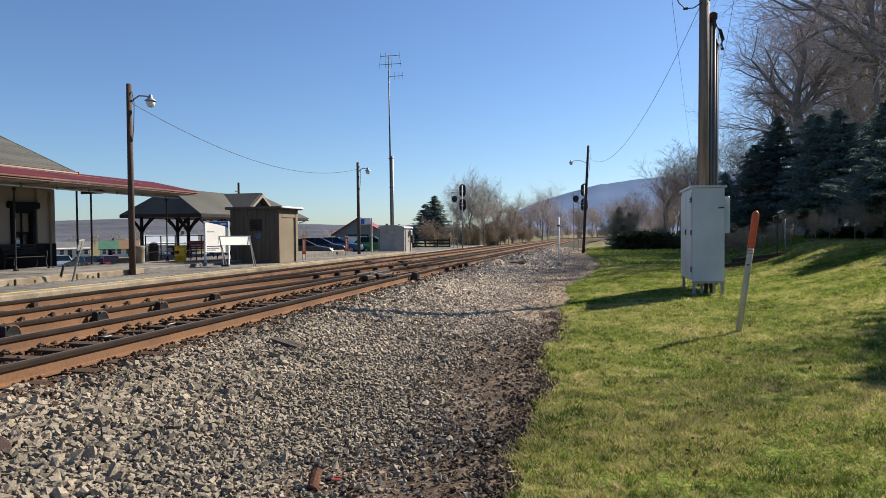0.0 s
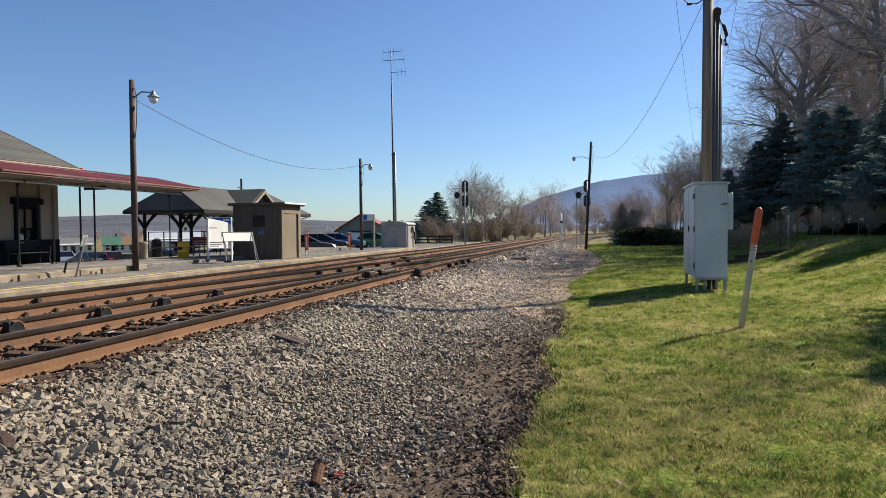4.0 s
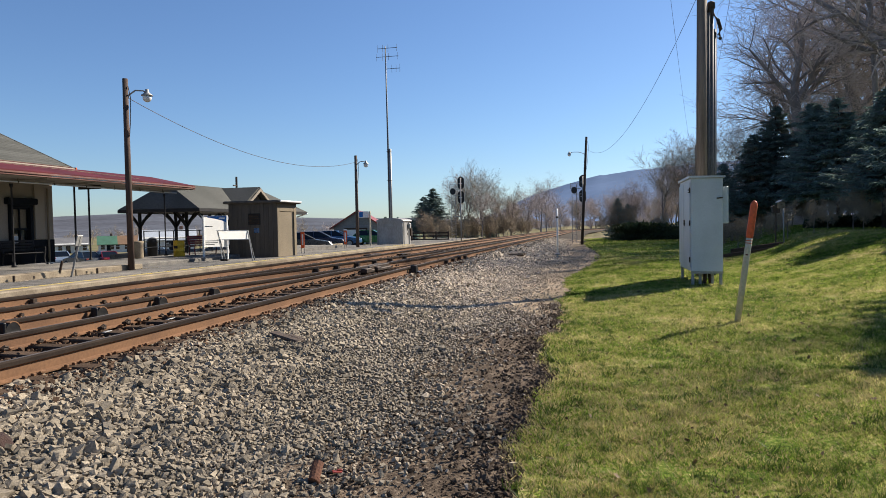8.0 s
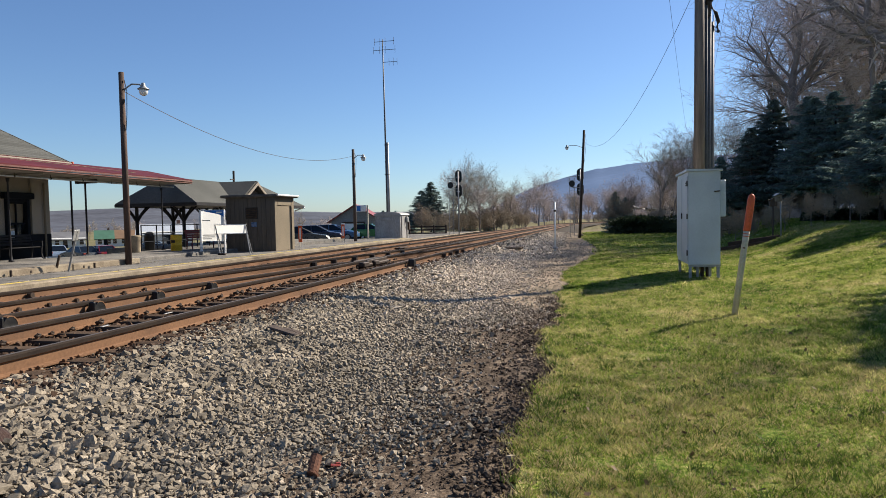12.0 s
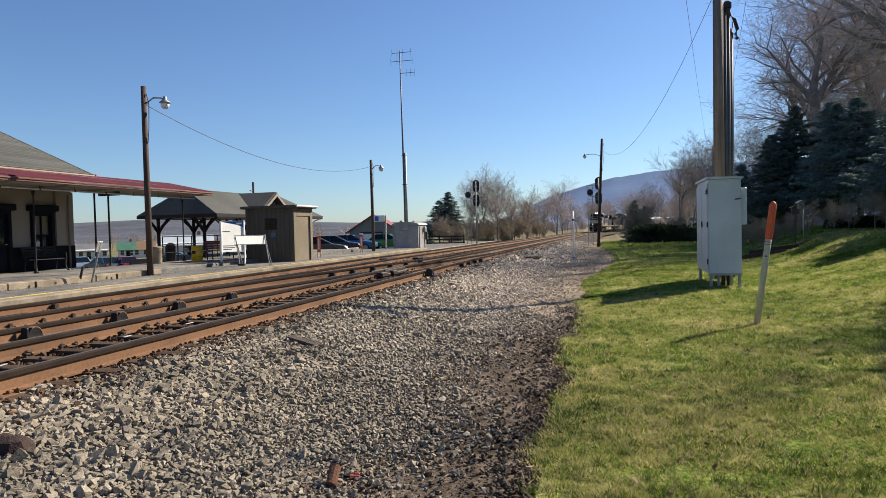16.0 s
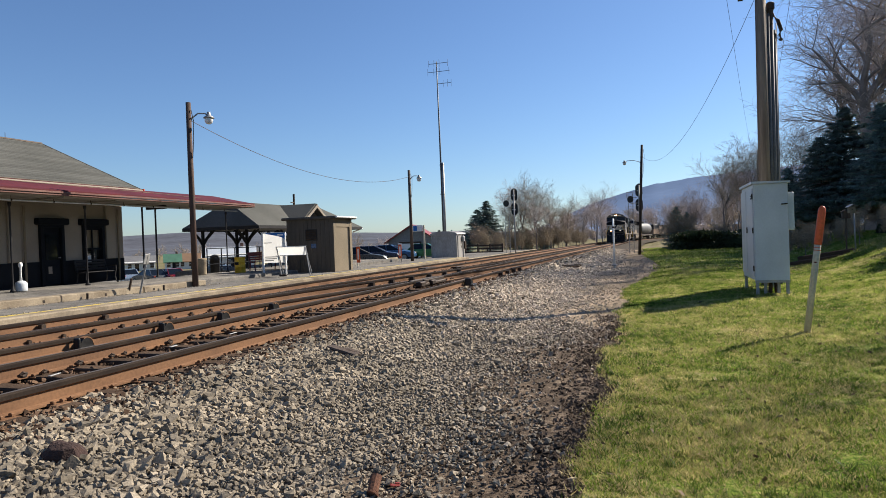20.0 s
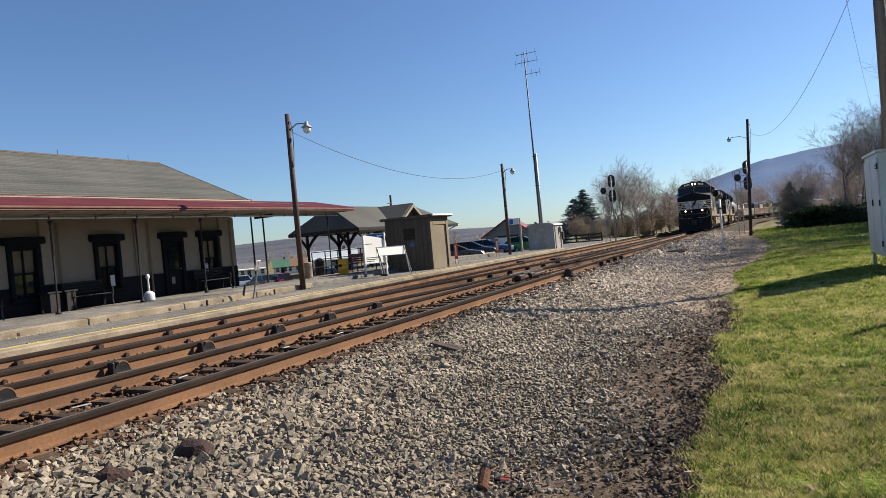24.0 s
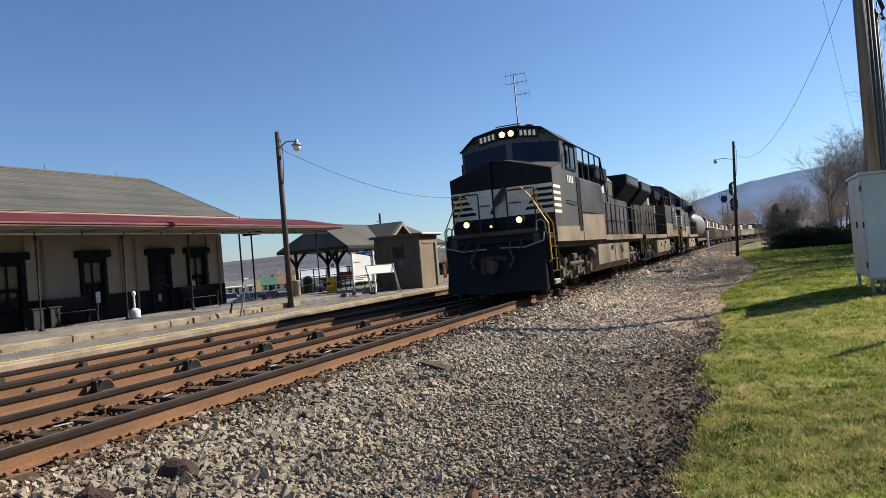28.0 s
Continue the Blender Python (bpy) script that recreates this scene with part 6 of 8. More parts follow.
second, wheels2 = locomotive("locomotive", "black diesel locomotive coupled behind the leading engine", LAMP_OFF)
third, wheels3 = locomotive("locomotive", "black diesel locomotive coupled third in the train", LAMP_OFF)


def bogie(t, cy):
    b = part("bogie", S().box(0, cy, 0.45, 2.1, 0.4, 0.35, 0.05), DUSTY, t)
    for x in (-1.0, 1.0):
        part("side_frame", S().prism([(cy - 1.2, 0.55), (cy - 1.0, 0.35), (cy - 0.7, 0.35), (cy - 0.45, 0.5), (cy - 0.3, 0.25), (cy + 0.3, 0.25), (cy + 0.45, 0.5), (cy + 0.7, 0.35), (cy + 1.0, 0.35), (cy + 1.2, 0.55), (cy + 0.9, 0.75), (cy + 0.4, 0.85), (cy - 0.4, 0.85), (cy - 0.9, 0.75)], "x", x - 0.07, x + 0.07), DUSTY, b)
    for d in (-0.88, 0.88):
        w = new("wheelset", WHEELS)
        w.parent = b
        w.matrix_basis = pose(0, cy + d, 0.45) @ Matrix.Scale(0.85, 4)


def tank_car():
    t = thing("tank_car", "dirty grey tank wagon behind the locomotives", "tank wagon")
    for cy in (5.4, -5.4):
        bogie(t, cy)
    part("frame", S().box(0, 0, 0.95, 2.6, 15.2, 0.25, 0.02), DUSTY, t)
    m = Matrix.Rotation(radians(90), 3, "X")
    part("tank", S().lathe([(0.2, -7.0), (0.9, -6.85), (1.3, -6.5), (1.42, -6.1), (1.42, 6.1), (1.3, 6.5), (0.9, 6.85), (0.2, 7.0)], 26, (0, 0, 2.65), m), TANK, t, "rounded grey tank", smooth=True)
    part("dome", S().lathe([(0.5, 3.9), (0.5, 4.35), (0.4, 4.45)], 14), TANK, t)
    part("walkway", S().box(0, 0, 4.1, 1.6, 2.4, 0.06).tube([(-0.8, -1.2, 4.1), (-0.8, -1.2, 4.9), (-0.8, 1.2, 4.9), (-0.8, 1.2, 4.1)], 0.025, 5).tube([(0.8, -1.2, 4.1), (0.8, -1.2, 4.9), (0.8, 1.2, 4.9), (0.8, 1.2, 4.1)], 0.025, 5), DUSTY, t)
    part("end_rail", S().tube([(-1.3, 7.4, 1.2), (-1.3, 7.4, 2.2), (1.3, 7.4, 2.2), (1.3, 7.4, 1.2)], 0.025, 5).tube([(-1.3, -7.4, 1.2), (-1.3, -7.4, 2.2), (1.3, -7.4, 2.2), (1.3, -7.4, 1.2)], 0.025, 5), LOCO, t)
    part("ladder", S().tube([(1.45, 0.2, 1.1), (1.45, 0.2, 4.1)], 0.025, 5).tube([(1.45, -0.2, 1.1), (1.45, -0.2, 4.1)], 0.025, 5), LOCO, t)
    return t


def gondola(material, load, label):
    t = thing("gondola_wagon", label, "goods wagon", "goods wagons")
    for cy in (5.7, -5.7):
        bogie(t, cy)
    part("underframe", S().box(0, 0, 0.92, 2.7, 16.2, 0.28, 0.02), DUSTY, t)
    for x in (-1.45, 1.45):
        w = part("side", S().box(x, 0, 1.15, 0.08, 16.0, 1.35, 0.01).box(x * 1.02, 0, 2.45, 0.16, 16.0, 0.12, 0.01), material, t)
        for i in range(14):
            part("rib", S().box(x * 1.045, -7.5 + i * 1.154, 1.15, 0.1, 0.12, 1.32, 0.01), material, w)
    for y in (-7.96, 7.96):
        part("end", S().box(0, y, 1.15, 2.82, 0.08, 1.4, 0.01), material, t)
    part("floor", S().box(0, 0, 1.18, 2.8, 15.8, 0.06), DUSTY, t)
    for y, l_, h, mm in load:
        part("load", S().box(0, y, 1.24, 2.4, l_, h, 0.06), mm, t, "stacked load")
    return t


tank = tank_car()
gon_a = gondola(GONDOLA, [(-5.0, 3.2, 2.4, BLACK), (-1.0, 3.6, 2.2, GONDOLA), (4.5, 4.4, 2.5, BLACK)], "rusty brown gondola wagon with dark stacked loads")
gon_b = gondola(GONGREY, [(-4.6, 4.6, 2.2, LUMBER), (1.2, 4.4, 2.5, BLACK), (5.8, 3.0, 2.3, LUMBER)], "grey brown gondola wagon with tan and dark loads")
TRAIN = [(lead, 11.3, 0), (second, 23.5, 180), (third, 46.1, 0), (tank, 60.2, 0)]
pos = 76.6
for i in range(9):
    car_ = (gon_a if i % 2 == 0 else gon_b)
    if i > 1:
        car_ = copy_thing(car_, pose(0, 0, 0))
    TRAIN.append((car_, pos, 0))
    pos += 17.1

# the front of the train along the line, by seconds
KNOTS = ((0.0, 384.0), (14.5, 190.0), (17.0, 153.0), (19.0, 126.5), (21.0, 102.0), (22.5, 85.5), (25.0, 55.9), (26.0, 43.2), (27.0, 29.9), (28.0, 16.1))


def front(t):
    return float(np.interp(t, [k[0] for k in KNOTS], [k[1] for k in KNOTS]))


def train_pose(s):
    x, y, a = line(s)
    return pose(x, y, rail_top(s), 0, 0, 180 - math.degrees(a))


# ---------------------------------------------------------------- houses and cars beyond the station
def house(x, y, z, w, d, h, rise, wall, roofm, label, rz=0, windows=3, group="far houses", win_rows=1, size=1.0):
    """A gabled house: ridge along its x, front towards -y."""
    t = thing("house", label, "house", group, at=pose(x, y, z, 0, 0, rz) @ Matrix.Scale(size, 4))
    part("wall", S().box(0, 0, -0.6, w, d, h + 0.6, 0.02).prism([(-d / 2, h), (d / 2, h), (0, h + rise - 0.1)], "x", -w / 2, w / 2), wall, t)
    part("roof", S().sheet([(-w / 2 - 0.3, -d / 2 - 0.4, h - 0.2), (w / 2 + 0.3, -d / 2 - 0.4, h - 0.2), (w / 2 + 0.3, 0, h + rise), (-w / 2 - 0.3, 0, h + rise)], 0.15).sheet([(-w / 2 - 0.3, 0, h + rise), (w / 2 + 0.3, 0, h + rise), (w / 2 + 0.3, d / 2 + 0.4, h - 0.2), (-w / 2 - 0.3, d / 2 + 0.4, h - 0.2)], 0.15), roofm, t)
    for r in range(win_rows):
        for i in range(windows):
            wx = -w / 2 + (i + 0.5) * w / windows
            wn_ = part("window", S().box(wx, -d / 2 - 0.02, 0.9 + 2.6 * r, 1.05, 0.08, 1.4, 0.02), WHITE, t)
            part("pane", S().box(wx, -d / 2 - 0.07, 0.98 + 2.6 * r, 0.85, 0.03, 0.58), PANE, wn_)
            part("pane", S().box(wx, -d / 2 - 0.07, 1.62 + 2.6 * r, 0.85, 0.03, 0.58), PANE, wn_)
    part("door", S().box(w * 0.08, -d / 2 - 0.03, 0, 0.95, 0.08, 2.05, 0.02), DARKGREEN, t)
    part("chimney", S().box(w * 0.25, 0.3, h + rise - 0.5, 0.5, 0.5, 1.1, 0.02), BRICKRED, t)
    return t


house(-84.3, 99.0, -2.2, 4.0, 7, 2.4, 1.9, HOUSEWALL, GREENROOF, "white house with a green roof beyond the parking lot", 41, 2, size=0.7)
house(-82.0, 101.0, -2.2, 6.0, 7, 2.4, 1.9, HOUSEWALL, BROWNROOF, "white house with a brown roof beyond the parking lot", 40, 3, size=0.7)
house(-89.2, 94.6, -2.2, 10.0, 7, 2.4, 1.6, HOUSEWALL, GREYROOF, "long white house at the edge of the lot", 44, 6, size=0.72)
house(-64.7, 89, -1.9, 7.6, 6, 2.3, 1.3, HOUSEWALL, PALEROOF, "small white house with a pale metal roof", 35, 3)
house(-57.5, 95, -1.9, 6, 5, 2.2, 1.2, HOUSEWALL, PALEROOF, "low white building with a pale roof", 35, 3)
rs = thing("red_roofed_shed", "grey gabled shed with a bright red metal roof", "shed", at=pose(-25.0, 67.5, -0.66, 0, 0, 14) @ Matrix.Scale(1.12, 4))
part("wall", S().box(0, 0, -0.3, 4.4, 6.5, 2.5, 0.02).prism([(-2.2, 2.2), (2.2, 2.2), (0, 3.45)], "y", -3.25, 3.25), GREYWALL, rs)
for s in (-1, 1):
    part("roof_side", S().sheet([(s * 2.6, -3.6, 1.95), (s * 2.6, 3.6, 1.95), (0, 3.6, 3.6), (0, -3.6, 3.6)], 0.1 * s), REDMETAL, rs)
part("door", S().box(-0.2, -3.27, -0.2, 1.9, 0.06, 2.0, 0.02), WHITE, rs)
part("door_frame", S().box(-1.2, -3.3, -0.2, 0.12, 0.1, 2.1).box(0.8, -3.3, -0.2, 0.12, 0.1, 2.1).box(-0.2, -3.3, 1.85, 2.1, 0.1, 0.12), IRON, rs)


def car(x, y, z, rz, paint, label):
    """A saloon or hatchback: lofted body and glasshouse on four wheels."""
    t = thing("car", label, "car", "parked cars", at=pose(x, y, z, 0, 0, rz))
    low = [(-2.2, 0.32), (-2.25, 0.62), (-2.15, 0.88), (-1.2, 0.98), (1.05, 0.96), (2.0, 0.80), (2.22, 0.58), (2.2, 0.30)]
    v, f = [], []
    for x_, k_ in ((-0.88, 0.94), (-0.80, 1.0), (0.80, 1.0), (0.88, 0.94)):
        for u, w in low:
            v.append((x_, u * (0.97 if abs(x_) > 0.85 else 1), 0.3 + (w - 0.3) * k_))
    n_ = len(low)
    for r in range(3):
        for i in range(n_):
            f.append((r * n_ + i, r * n_ + (i + 1) % n_, (r + 1) * n_ + (i + 1) % n_, (r + 1) * n_ + i))
    f += [tuple(range(n_)), tuple(range(3 * n_, 4 * n_))]
    part("body", S().add(v, f), paint, t)
    g = [(-1.75, 0.93), (-1.15, 1.40), (0.10, 1.44), (1.05, 0.95)]
    gv_ = [(sx * 0.78, u, w) if w < 1.2 else (sx * 0.62, u, w) for sx in (-1, 1) for u, w in g]
    part("glasshouse", S().add(gv_, [(0, 1, 5, 4), (1, 2, 6, 5), (2, 3, 7, 6), (0, 3, 2, 1), (4, 5, 6, 7), (0, 4, 7, 3)]), DARKGLASS, t)
    part("roof", S().box(0, -0.52, 1.40, 1.22, 1.25, 0.06, 0.025), paint, t)
    for sx in (-1, 1):
        for p_, q_, r_ in (((0.77, 1.02, 0.96), (0.62, 0.1, 1.44), 0.035), ((0.77, -1.72, 0.94), (0.62, -1.15, 1.41), 0.05), ((0.79, -0.3, 0.95), (0.63, -0.35, 1.43), 0.03)):
            part("pillar", S().tube([(sx * p_[0], p_[1], p_[2]), (sx * q_[0], q_[1], q_[2])], r_, 5), paint, t)
        part("headlight", S().box(sx * 0.62, 2.13, 0.62, 0.32, 0.12, 0.13, 0.03), FROST, t)
        part("tail_light", S().box(sx * 0.66, -2.2, 0.72, 0.26, 0.08, 0.16, 0.03), REDMETAL, t)
        for wy in (-1.35, 1.38):
            wh = part("wheel", S().tube([(sx * 0.70, wy, 0.32), (sx * 0.89, wy, 0.32)], 0.32, 18), TYRE, t)
            part("rim", S().tube([(sx * 0.885, wy, 0.32), (sx * 0.90, wy, 0.32)], 0.21, 14), STEEL, wh)
    for yb, zb in ((2.2, 0.35), (-2.22, 0.38)):
        part("bumper", S().box(0, yb, zb, 1.5, 0.1, 0.2, 0.04), paint, t)
    return t


car(-22.1, 49.6, -0.12, -72, BLUECAR, "dark blue parked saloon car")
car(-20.3, 42.4, -0.12, -66, GREYCAR, "dark grey car parked behind the platform wall")
car(-23.2, 56.0, -0.12, -80, MIDBLUE, "blue car parked beside the red-roofed shed")
car(-20.6, 58.6, -0.12, -82, GREENCAR, "bright green car parked near the red-roofed shed")
car(-52.5, 54.9, ground_z(-52.5, 54.9) + 0.07, 52, SILVERCAR, "silver blue hatchback in the lower lot")
car(-46.9, 51.9, ground_z(-46.9, 51.9) + 0.07, 68, GREYCAR, "dark grey car in the lower lot")
car(-45.6, 53.1, ground_z(-45.6, 53.1) + 0.07, 60, REDCAR, "dark red car in the lower lot")
car(-50.0, 66.0, ground_z(-50, 66) + 0.08, 60, SILVERCAR, "pale silver car in the lower lot")
car(-36.5, 48.5, ground_z(-36.5, 48.5) + 0.08, 60, GREYCAR, "grey car in the lower lot")


# ---------------------------------------------------------------- hills
def ridge(name, dist, deep, prof, material, label, seed):
    """A wooded ridge: a crest line given by bearing and rise in degrees, sloping to its foot."""
    bear = np.arange(prof[0][0], prof[-1][0] + 0.01, 0.4)
    rise = np.interp(bear, [p[0] for p in prof], [p[1] for p in prof])
    vs, fs = [], []
    rows = 9
    for j in range(rows):
        u = j / (rows - 1)
        for i, (b_, r_) in enumerate(zip(bear, rise)):
            d_ = dist - deep * (1 - u)
            h = dist * math.tan(radians(r_)) * (u ** 1.2) + 1.65 * u
            h *= 1 + 0.05 * noise.noise(Vector((i * 0.11, j * 0.5, seed))) + (0.010 * noise.noise(Vector((i * 1.3, j, seed))) if j == rows - 1 else 0)
            vs.append((d_ * math.sin(radians(b_)), d_ * math.cos(radians(b_)), h - 3))
    n_ = len(bear)
    for j in range(rows - 1):
        for i in range(n_ - 1):
            fs.append((j * n_ + i, j * n_ + i + 1, (j + 1) * n_ + i + 1, (j + 1) * n_ + i))
    me = raw_mesh(name, vs, fs, material)
    me.polygons.foreach_set("use_smooth", [True] * len(me.polygons))
    return tagged(new(name, me), label, "mountain", kind="structure")


ridge("mountain", 2600, 1300, [(-11, 0.4), (-8.2, 1.2), (-7.4, 1.75), (-5.4, 2.55), (-2.7, 3.4), (0, 4.05), (2.8, 4.4), (4.6, 4.5), (7.7, 4.75), (14, 4.9), (30, 4.4), (60, 3.0)], MOUNTAIN, "wooded mountain ridge on the horizon with blue haze in its colour", 4.0)
ridge("hill", 900, 420, [(-100, 1.2), (-60, 1.5), (-50, 1.7), (-44, 1.35), (-38, 1.55), (-33, 1.35), (-28, 1.15), (-22, 0.95), (-16, 0.9), (-9, 0.5), (-4, 0.4), (2, 0.3)], HILL, "low wooded hill across the valley, haze blue in its colour", 9.0)


# ---------------------------------------------------------------- trees
def bars(segs, sides):
    """Tapered bars from rows of x, y, z, x, y, z, r, r."""
    a = np.asarray(segs, float)
    p, q, r0, r1 = a[:, :3], a[:, 3:6], a[:, 6], a[:, 7]
    d = q - p
    d /= np.linalg.norm(d, axis=1, keepdims=True) + 1e-9
    ref = np.where(np.abs(d[:, 2:3]) > 0.9, [[1.0, 0, 0]], [[0, 0, 1.0]])
    u = np.cross(d, ref)
    u /= np.linalg.norm(u, axis=1, keepdims=True)
    w = np.cross(d, u)
    n_ = len(a)
    vs = np.zeros((n_, 2 * sides, 3))
    for k in range(sides):
        c, s = math.cos(2 * math.pi * k / sides), math.sin(2 * math.pi * k / sides)
        o = u * c + w * s
        vs[:, k] = p + o * r0[:, None]
        vs[:, sides + k] = q + o * r1[:, None]
    base = (np.arange(n_) * 2 * sides)[:, None]
    fs = [np.c_[base + k, base + (k + 1) % sides, base + sides + (k + 1) % sides, base + sides + k] for k in range(sides)]
    return vs.reshape(-1, 3), np.concatenate(fs)


def grow(rng, out, p, d, length, r, level, top, spread):
    """One limb of a bare tree and all that grows from it."""
    n_ = (6, 5, 4, 3, 2)[min(level, 4)]
    step = length / n_
    for i in range(n_):
        d = (d + Vector((rng.gauss(0, 1), rng.gauss(0, 1), rng.gauss(0, 0.7))) * (0.07, 0.16, 0.2, 0.24, 0.28)[min(level, 4)] + Vector((0, 0, (0.02, 0.07, 0.06, 0.03, 0.02)[min(level, 4)]))).normalized()
        q = p + d * step
        f0, f1 = 1 - 0.7 * i / n_, 1 - 0.7 * (i + 1) / n_
        out[min(level, 4)].append((*p, *q, max(r * f0, 0.006), max(r * f1, 0.005)))
        p = q
        if level < top and (level > 0 or i >= 2):
            for _ in range(1 if level == 0 and i < 3 else (2 if level < 3 else 2)):
                if level == 0 and rng.random() < 0.1:
                    continue
                side = d.orthogonal().normalized()
                side.rotate(Matrix.Rotation(rng.uniform(0, 2 * math.pi), 3, d))
                nd = (d * rng.uniform(0.55, 0.9) + side * spread * rng.uniform(0.6, 1.1)).normalized()
                grow(rng, out, p, nd, length * rng.uniform(0.42, 0.62), r * f1 * rng.uniform(0.5, 0.72), level + 1, top, spread)


def bare_tree(seed, h, r, label, top=4, spread=0.75, twig=TWIG, group="bare trees", name="bare_tree"):
    rng = random.Random(seed)
    out = [[] for _ in range(5)]
    grow(rng, out, Vector((0, 0, -0.3)), Vector((rng.gauss(0, 0.05), rng.gauss(0, 0.05), 1)).normalized(), h * 0.62, r, 0, top, spread)
    t = thing(name, label, "tree", group)
    v, f = bars(out[0], 8)
    o = new("trunk", raw_mesh("trunk", v, f, BARK))
    o.parent = t
    v, f = bars(out[1] + out[2], 5)
    if name == "brush":
        o["kind"] = "stuff"
    o = new("limb_frame", raw_mesh("limbs", v, f, BARK))
    o.parent = t
    o["kind"] = "stuff"
    if out[3]:
        v, f = bars(out[3] + out[4], 3)
        o = new("twig_crown", raw_mesh("twigs", v, f, twig))
        o.parent = t
        o["kind"] = "stuff"
    return t


def spruce(seed, h, base, label):
    """A spruce: a bare lower stem and whorls of drooping branches set with needle sprays."""
    rng = random.Random(seed)
    t = thing("spruce", label, "tree", "spruces")
    v, f = bars([(0, 0, -0.3, 0, 0, h * 0.5, 0.11, 0.07), (0, 0, h * 0.5, 0, 0, h, 0.07, 0.01)], 8)
    o = new("trunk", raw_mesh("trunk", v, f, DARKWOOD))
    o.parent = t
    tri, seg = [], []
    z = base
    while z < h - 0.1:
        u = (z - base) / (h - base)
        reach = (0.33 * h * (1 - u) ** 0.8 + 0.06) * (0.82 if u < 0.06 else 1)
        for k in range(rng.randint(7, 10)):
            a = rng.uniform(0, 2 * math.pi)
            L = reach * rng.uniform(0.55, 1.18)
            ca, sa = math.cos(a), math.sin(a)
            droop = rng.uniform(0.0, 0.45)
            tip = (ca * L, sa * L, z - droop * L + 0.18 * L)
            seg.append((0, 0, z, *tip, 0.025, 0.006))
            for m_ in range(int(6 + 20 * L)):
                g = rng.uniform(0.2, 1.04)
                w_ = 0.28 * L * (1.1 - g) * rng.gauss(0, 1)
                c = np.array((ca * L * g - sa * w_, sa * L * g + ca * w_, z - droop * L * g + 0.18 * L * g * g))
                for _ in range(2):
                    d_ = np.array((ca + rng.gauss(0, 0.6), sa + rng.gauss(0, 0.6), rng.gauss(-0.45, 0.35)))
                    d_ *= rng.uniform(0.14, 0.30) / np.linalg.norm(d_)
                    s_ = np.array((-d_[1], d_[0], rng.gauss(0, 0.06))) * 0.24
                    tri.append((c - s_, c + s_, c + d_))
        z += rng.uniform(0.10, 0.19)
    v, f = bars(seg, 3)
    o = new("branch_frame", raw_mesh("branches", v, f, BARK))
    o.parent = t
    o["kind"] = "stuff"
    tv = np.array(tri).reshape(-1, 3)
    o = new("needle_crown", raw_mesh("needles", tv, np.arange(len(tv)).reshape(-1, 3), NEEDLE))
    o.parent = t
    o["kind"] = "stuff"
    return t


def placed(src, used, x, y, z, s=1.0, sz=None, rz=0.0):
    """Puts the first tree of a kind, and after that its copies."""
    m = pose(x, y, z, 0, 0, rz) @ Matrix.Diagonal((s, s, sz or s, 1))
    if src not in used:
        used.add(src)
        src.matrix_basis = m
        return src
    c = copy_thing(src, pose(0, 0, 0))
    c.matrix_basis = m
    return c


USED = set()
rng = random.Random(11)
big = [bare_tree(3, 17.0, 0.40, "tall leafless tree on the wooded bank"), bare_tree(8, 17.0, 0.38, "spreading leafless tree on the wooded bank", 4, 0.9), bare_tree(21, 17.0, 0.30, "slender leafless tree in the woods", 4, 0.55)]
mid = [bare_tree(31, 9.5, 0.16, "young leafless tree in a pale thicket", 4, 0.6, PALE_TWIG, "thicket trees"), bare_tree(44, 9.5, 0.15, "leafless bushy tree in the thicket", 4, 0.85, TWIG, "thicket trees")]
brush = [bare_tree(52, 3.4, 0.05, "tangled pale leafless brush at the wood edge", 4, 1.0, PALE_TWIG, "brush", "brush"), bare_tree(57, 3.4, 0.05, "dark leafless brush at the wood edge", 4, 1.1, TWIG, "brush", "brush")]
slim = [bare_tree(71, 12.0, 0.15, "slim upright leafless tree with pale bark", 4, 0.5, PALE_TWIG, "slim trees"), bare_tree(75, 12.0, 0.13, "slim leafless tree with fine twigs", 4, 0.42, TWIG, "slim trees")]
spr = [spruce(61, 7.6, 2.1, "dark green spruce with a bare lower stem at the lawn edge"), spruce(67, 7.6, 1.9, "dense dark green spruce at the lawn edge")]

# spruce row along the lawn
for i, (x, y, s) in enumerate(((6.9, 39.5, 0.66), (8.0, 37.2, 0.80), (9.3, 38.4, 0.98), (10.6, 36.0, 0.90), (12.0, 37.4, 0.98), (13.2, 35.0, 0.98), (14.6, 36.4, 1.0), (16.0, 34.2, 1.0), (17.6, 35.2, 1.0), (19.2, 33.0, 0.98), (11.4, 39.6, 1.0), (14.0, 39.0, 0.92), (17.2, 38.0, 0.86), (21.0, 33.6, 0.85), (22.8, 31.4, 0.85))):
    far_ = 1.0 + 0.34 * smooth((0.40 - x / y) / 0.16)
    x, y, s = x * far_, y * far_, s * far_
    placed(spr[i % 2], USED, x, y, lawn_z(x, y), s, s * 0.9, i * 67)
# spruces mostly right of the view, added to throw shade on the lawn
for i, (x, y, s) in enumerate(((16.6, 28.6, 0.84), (18.0, 26.8, 0.9), (13.3, 30.4, 0.98), (15.2, 29.0, 1.02), (9.9, 15.6, 0.95), (11.6, 17.4, 1.05))):
    placed(spr[i % 2], USED, x, y, lawn_z(x, y), s, None, i * 97)
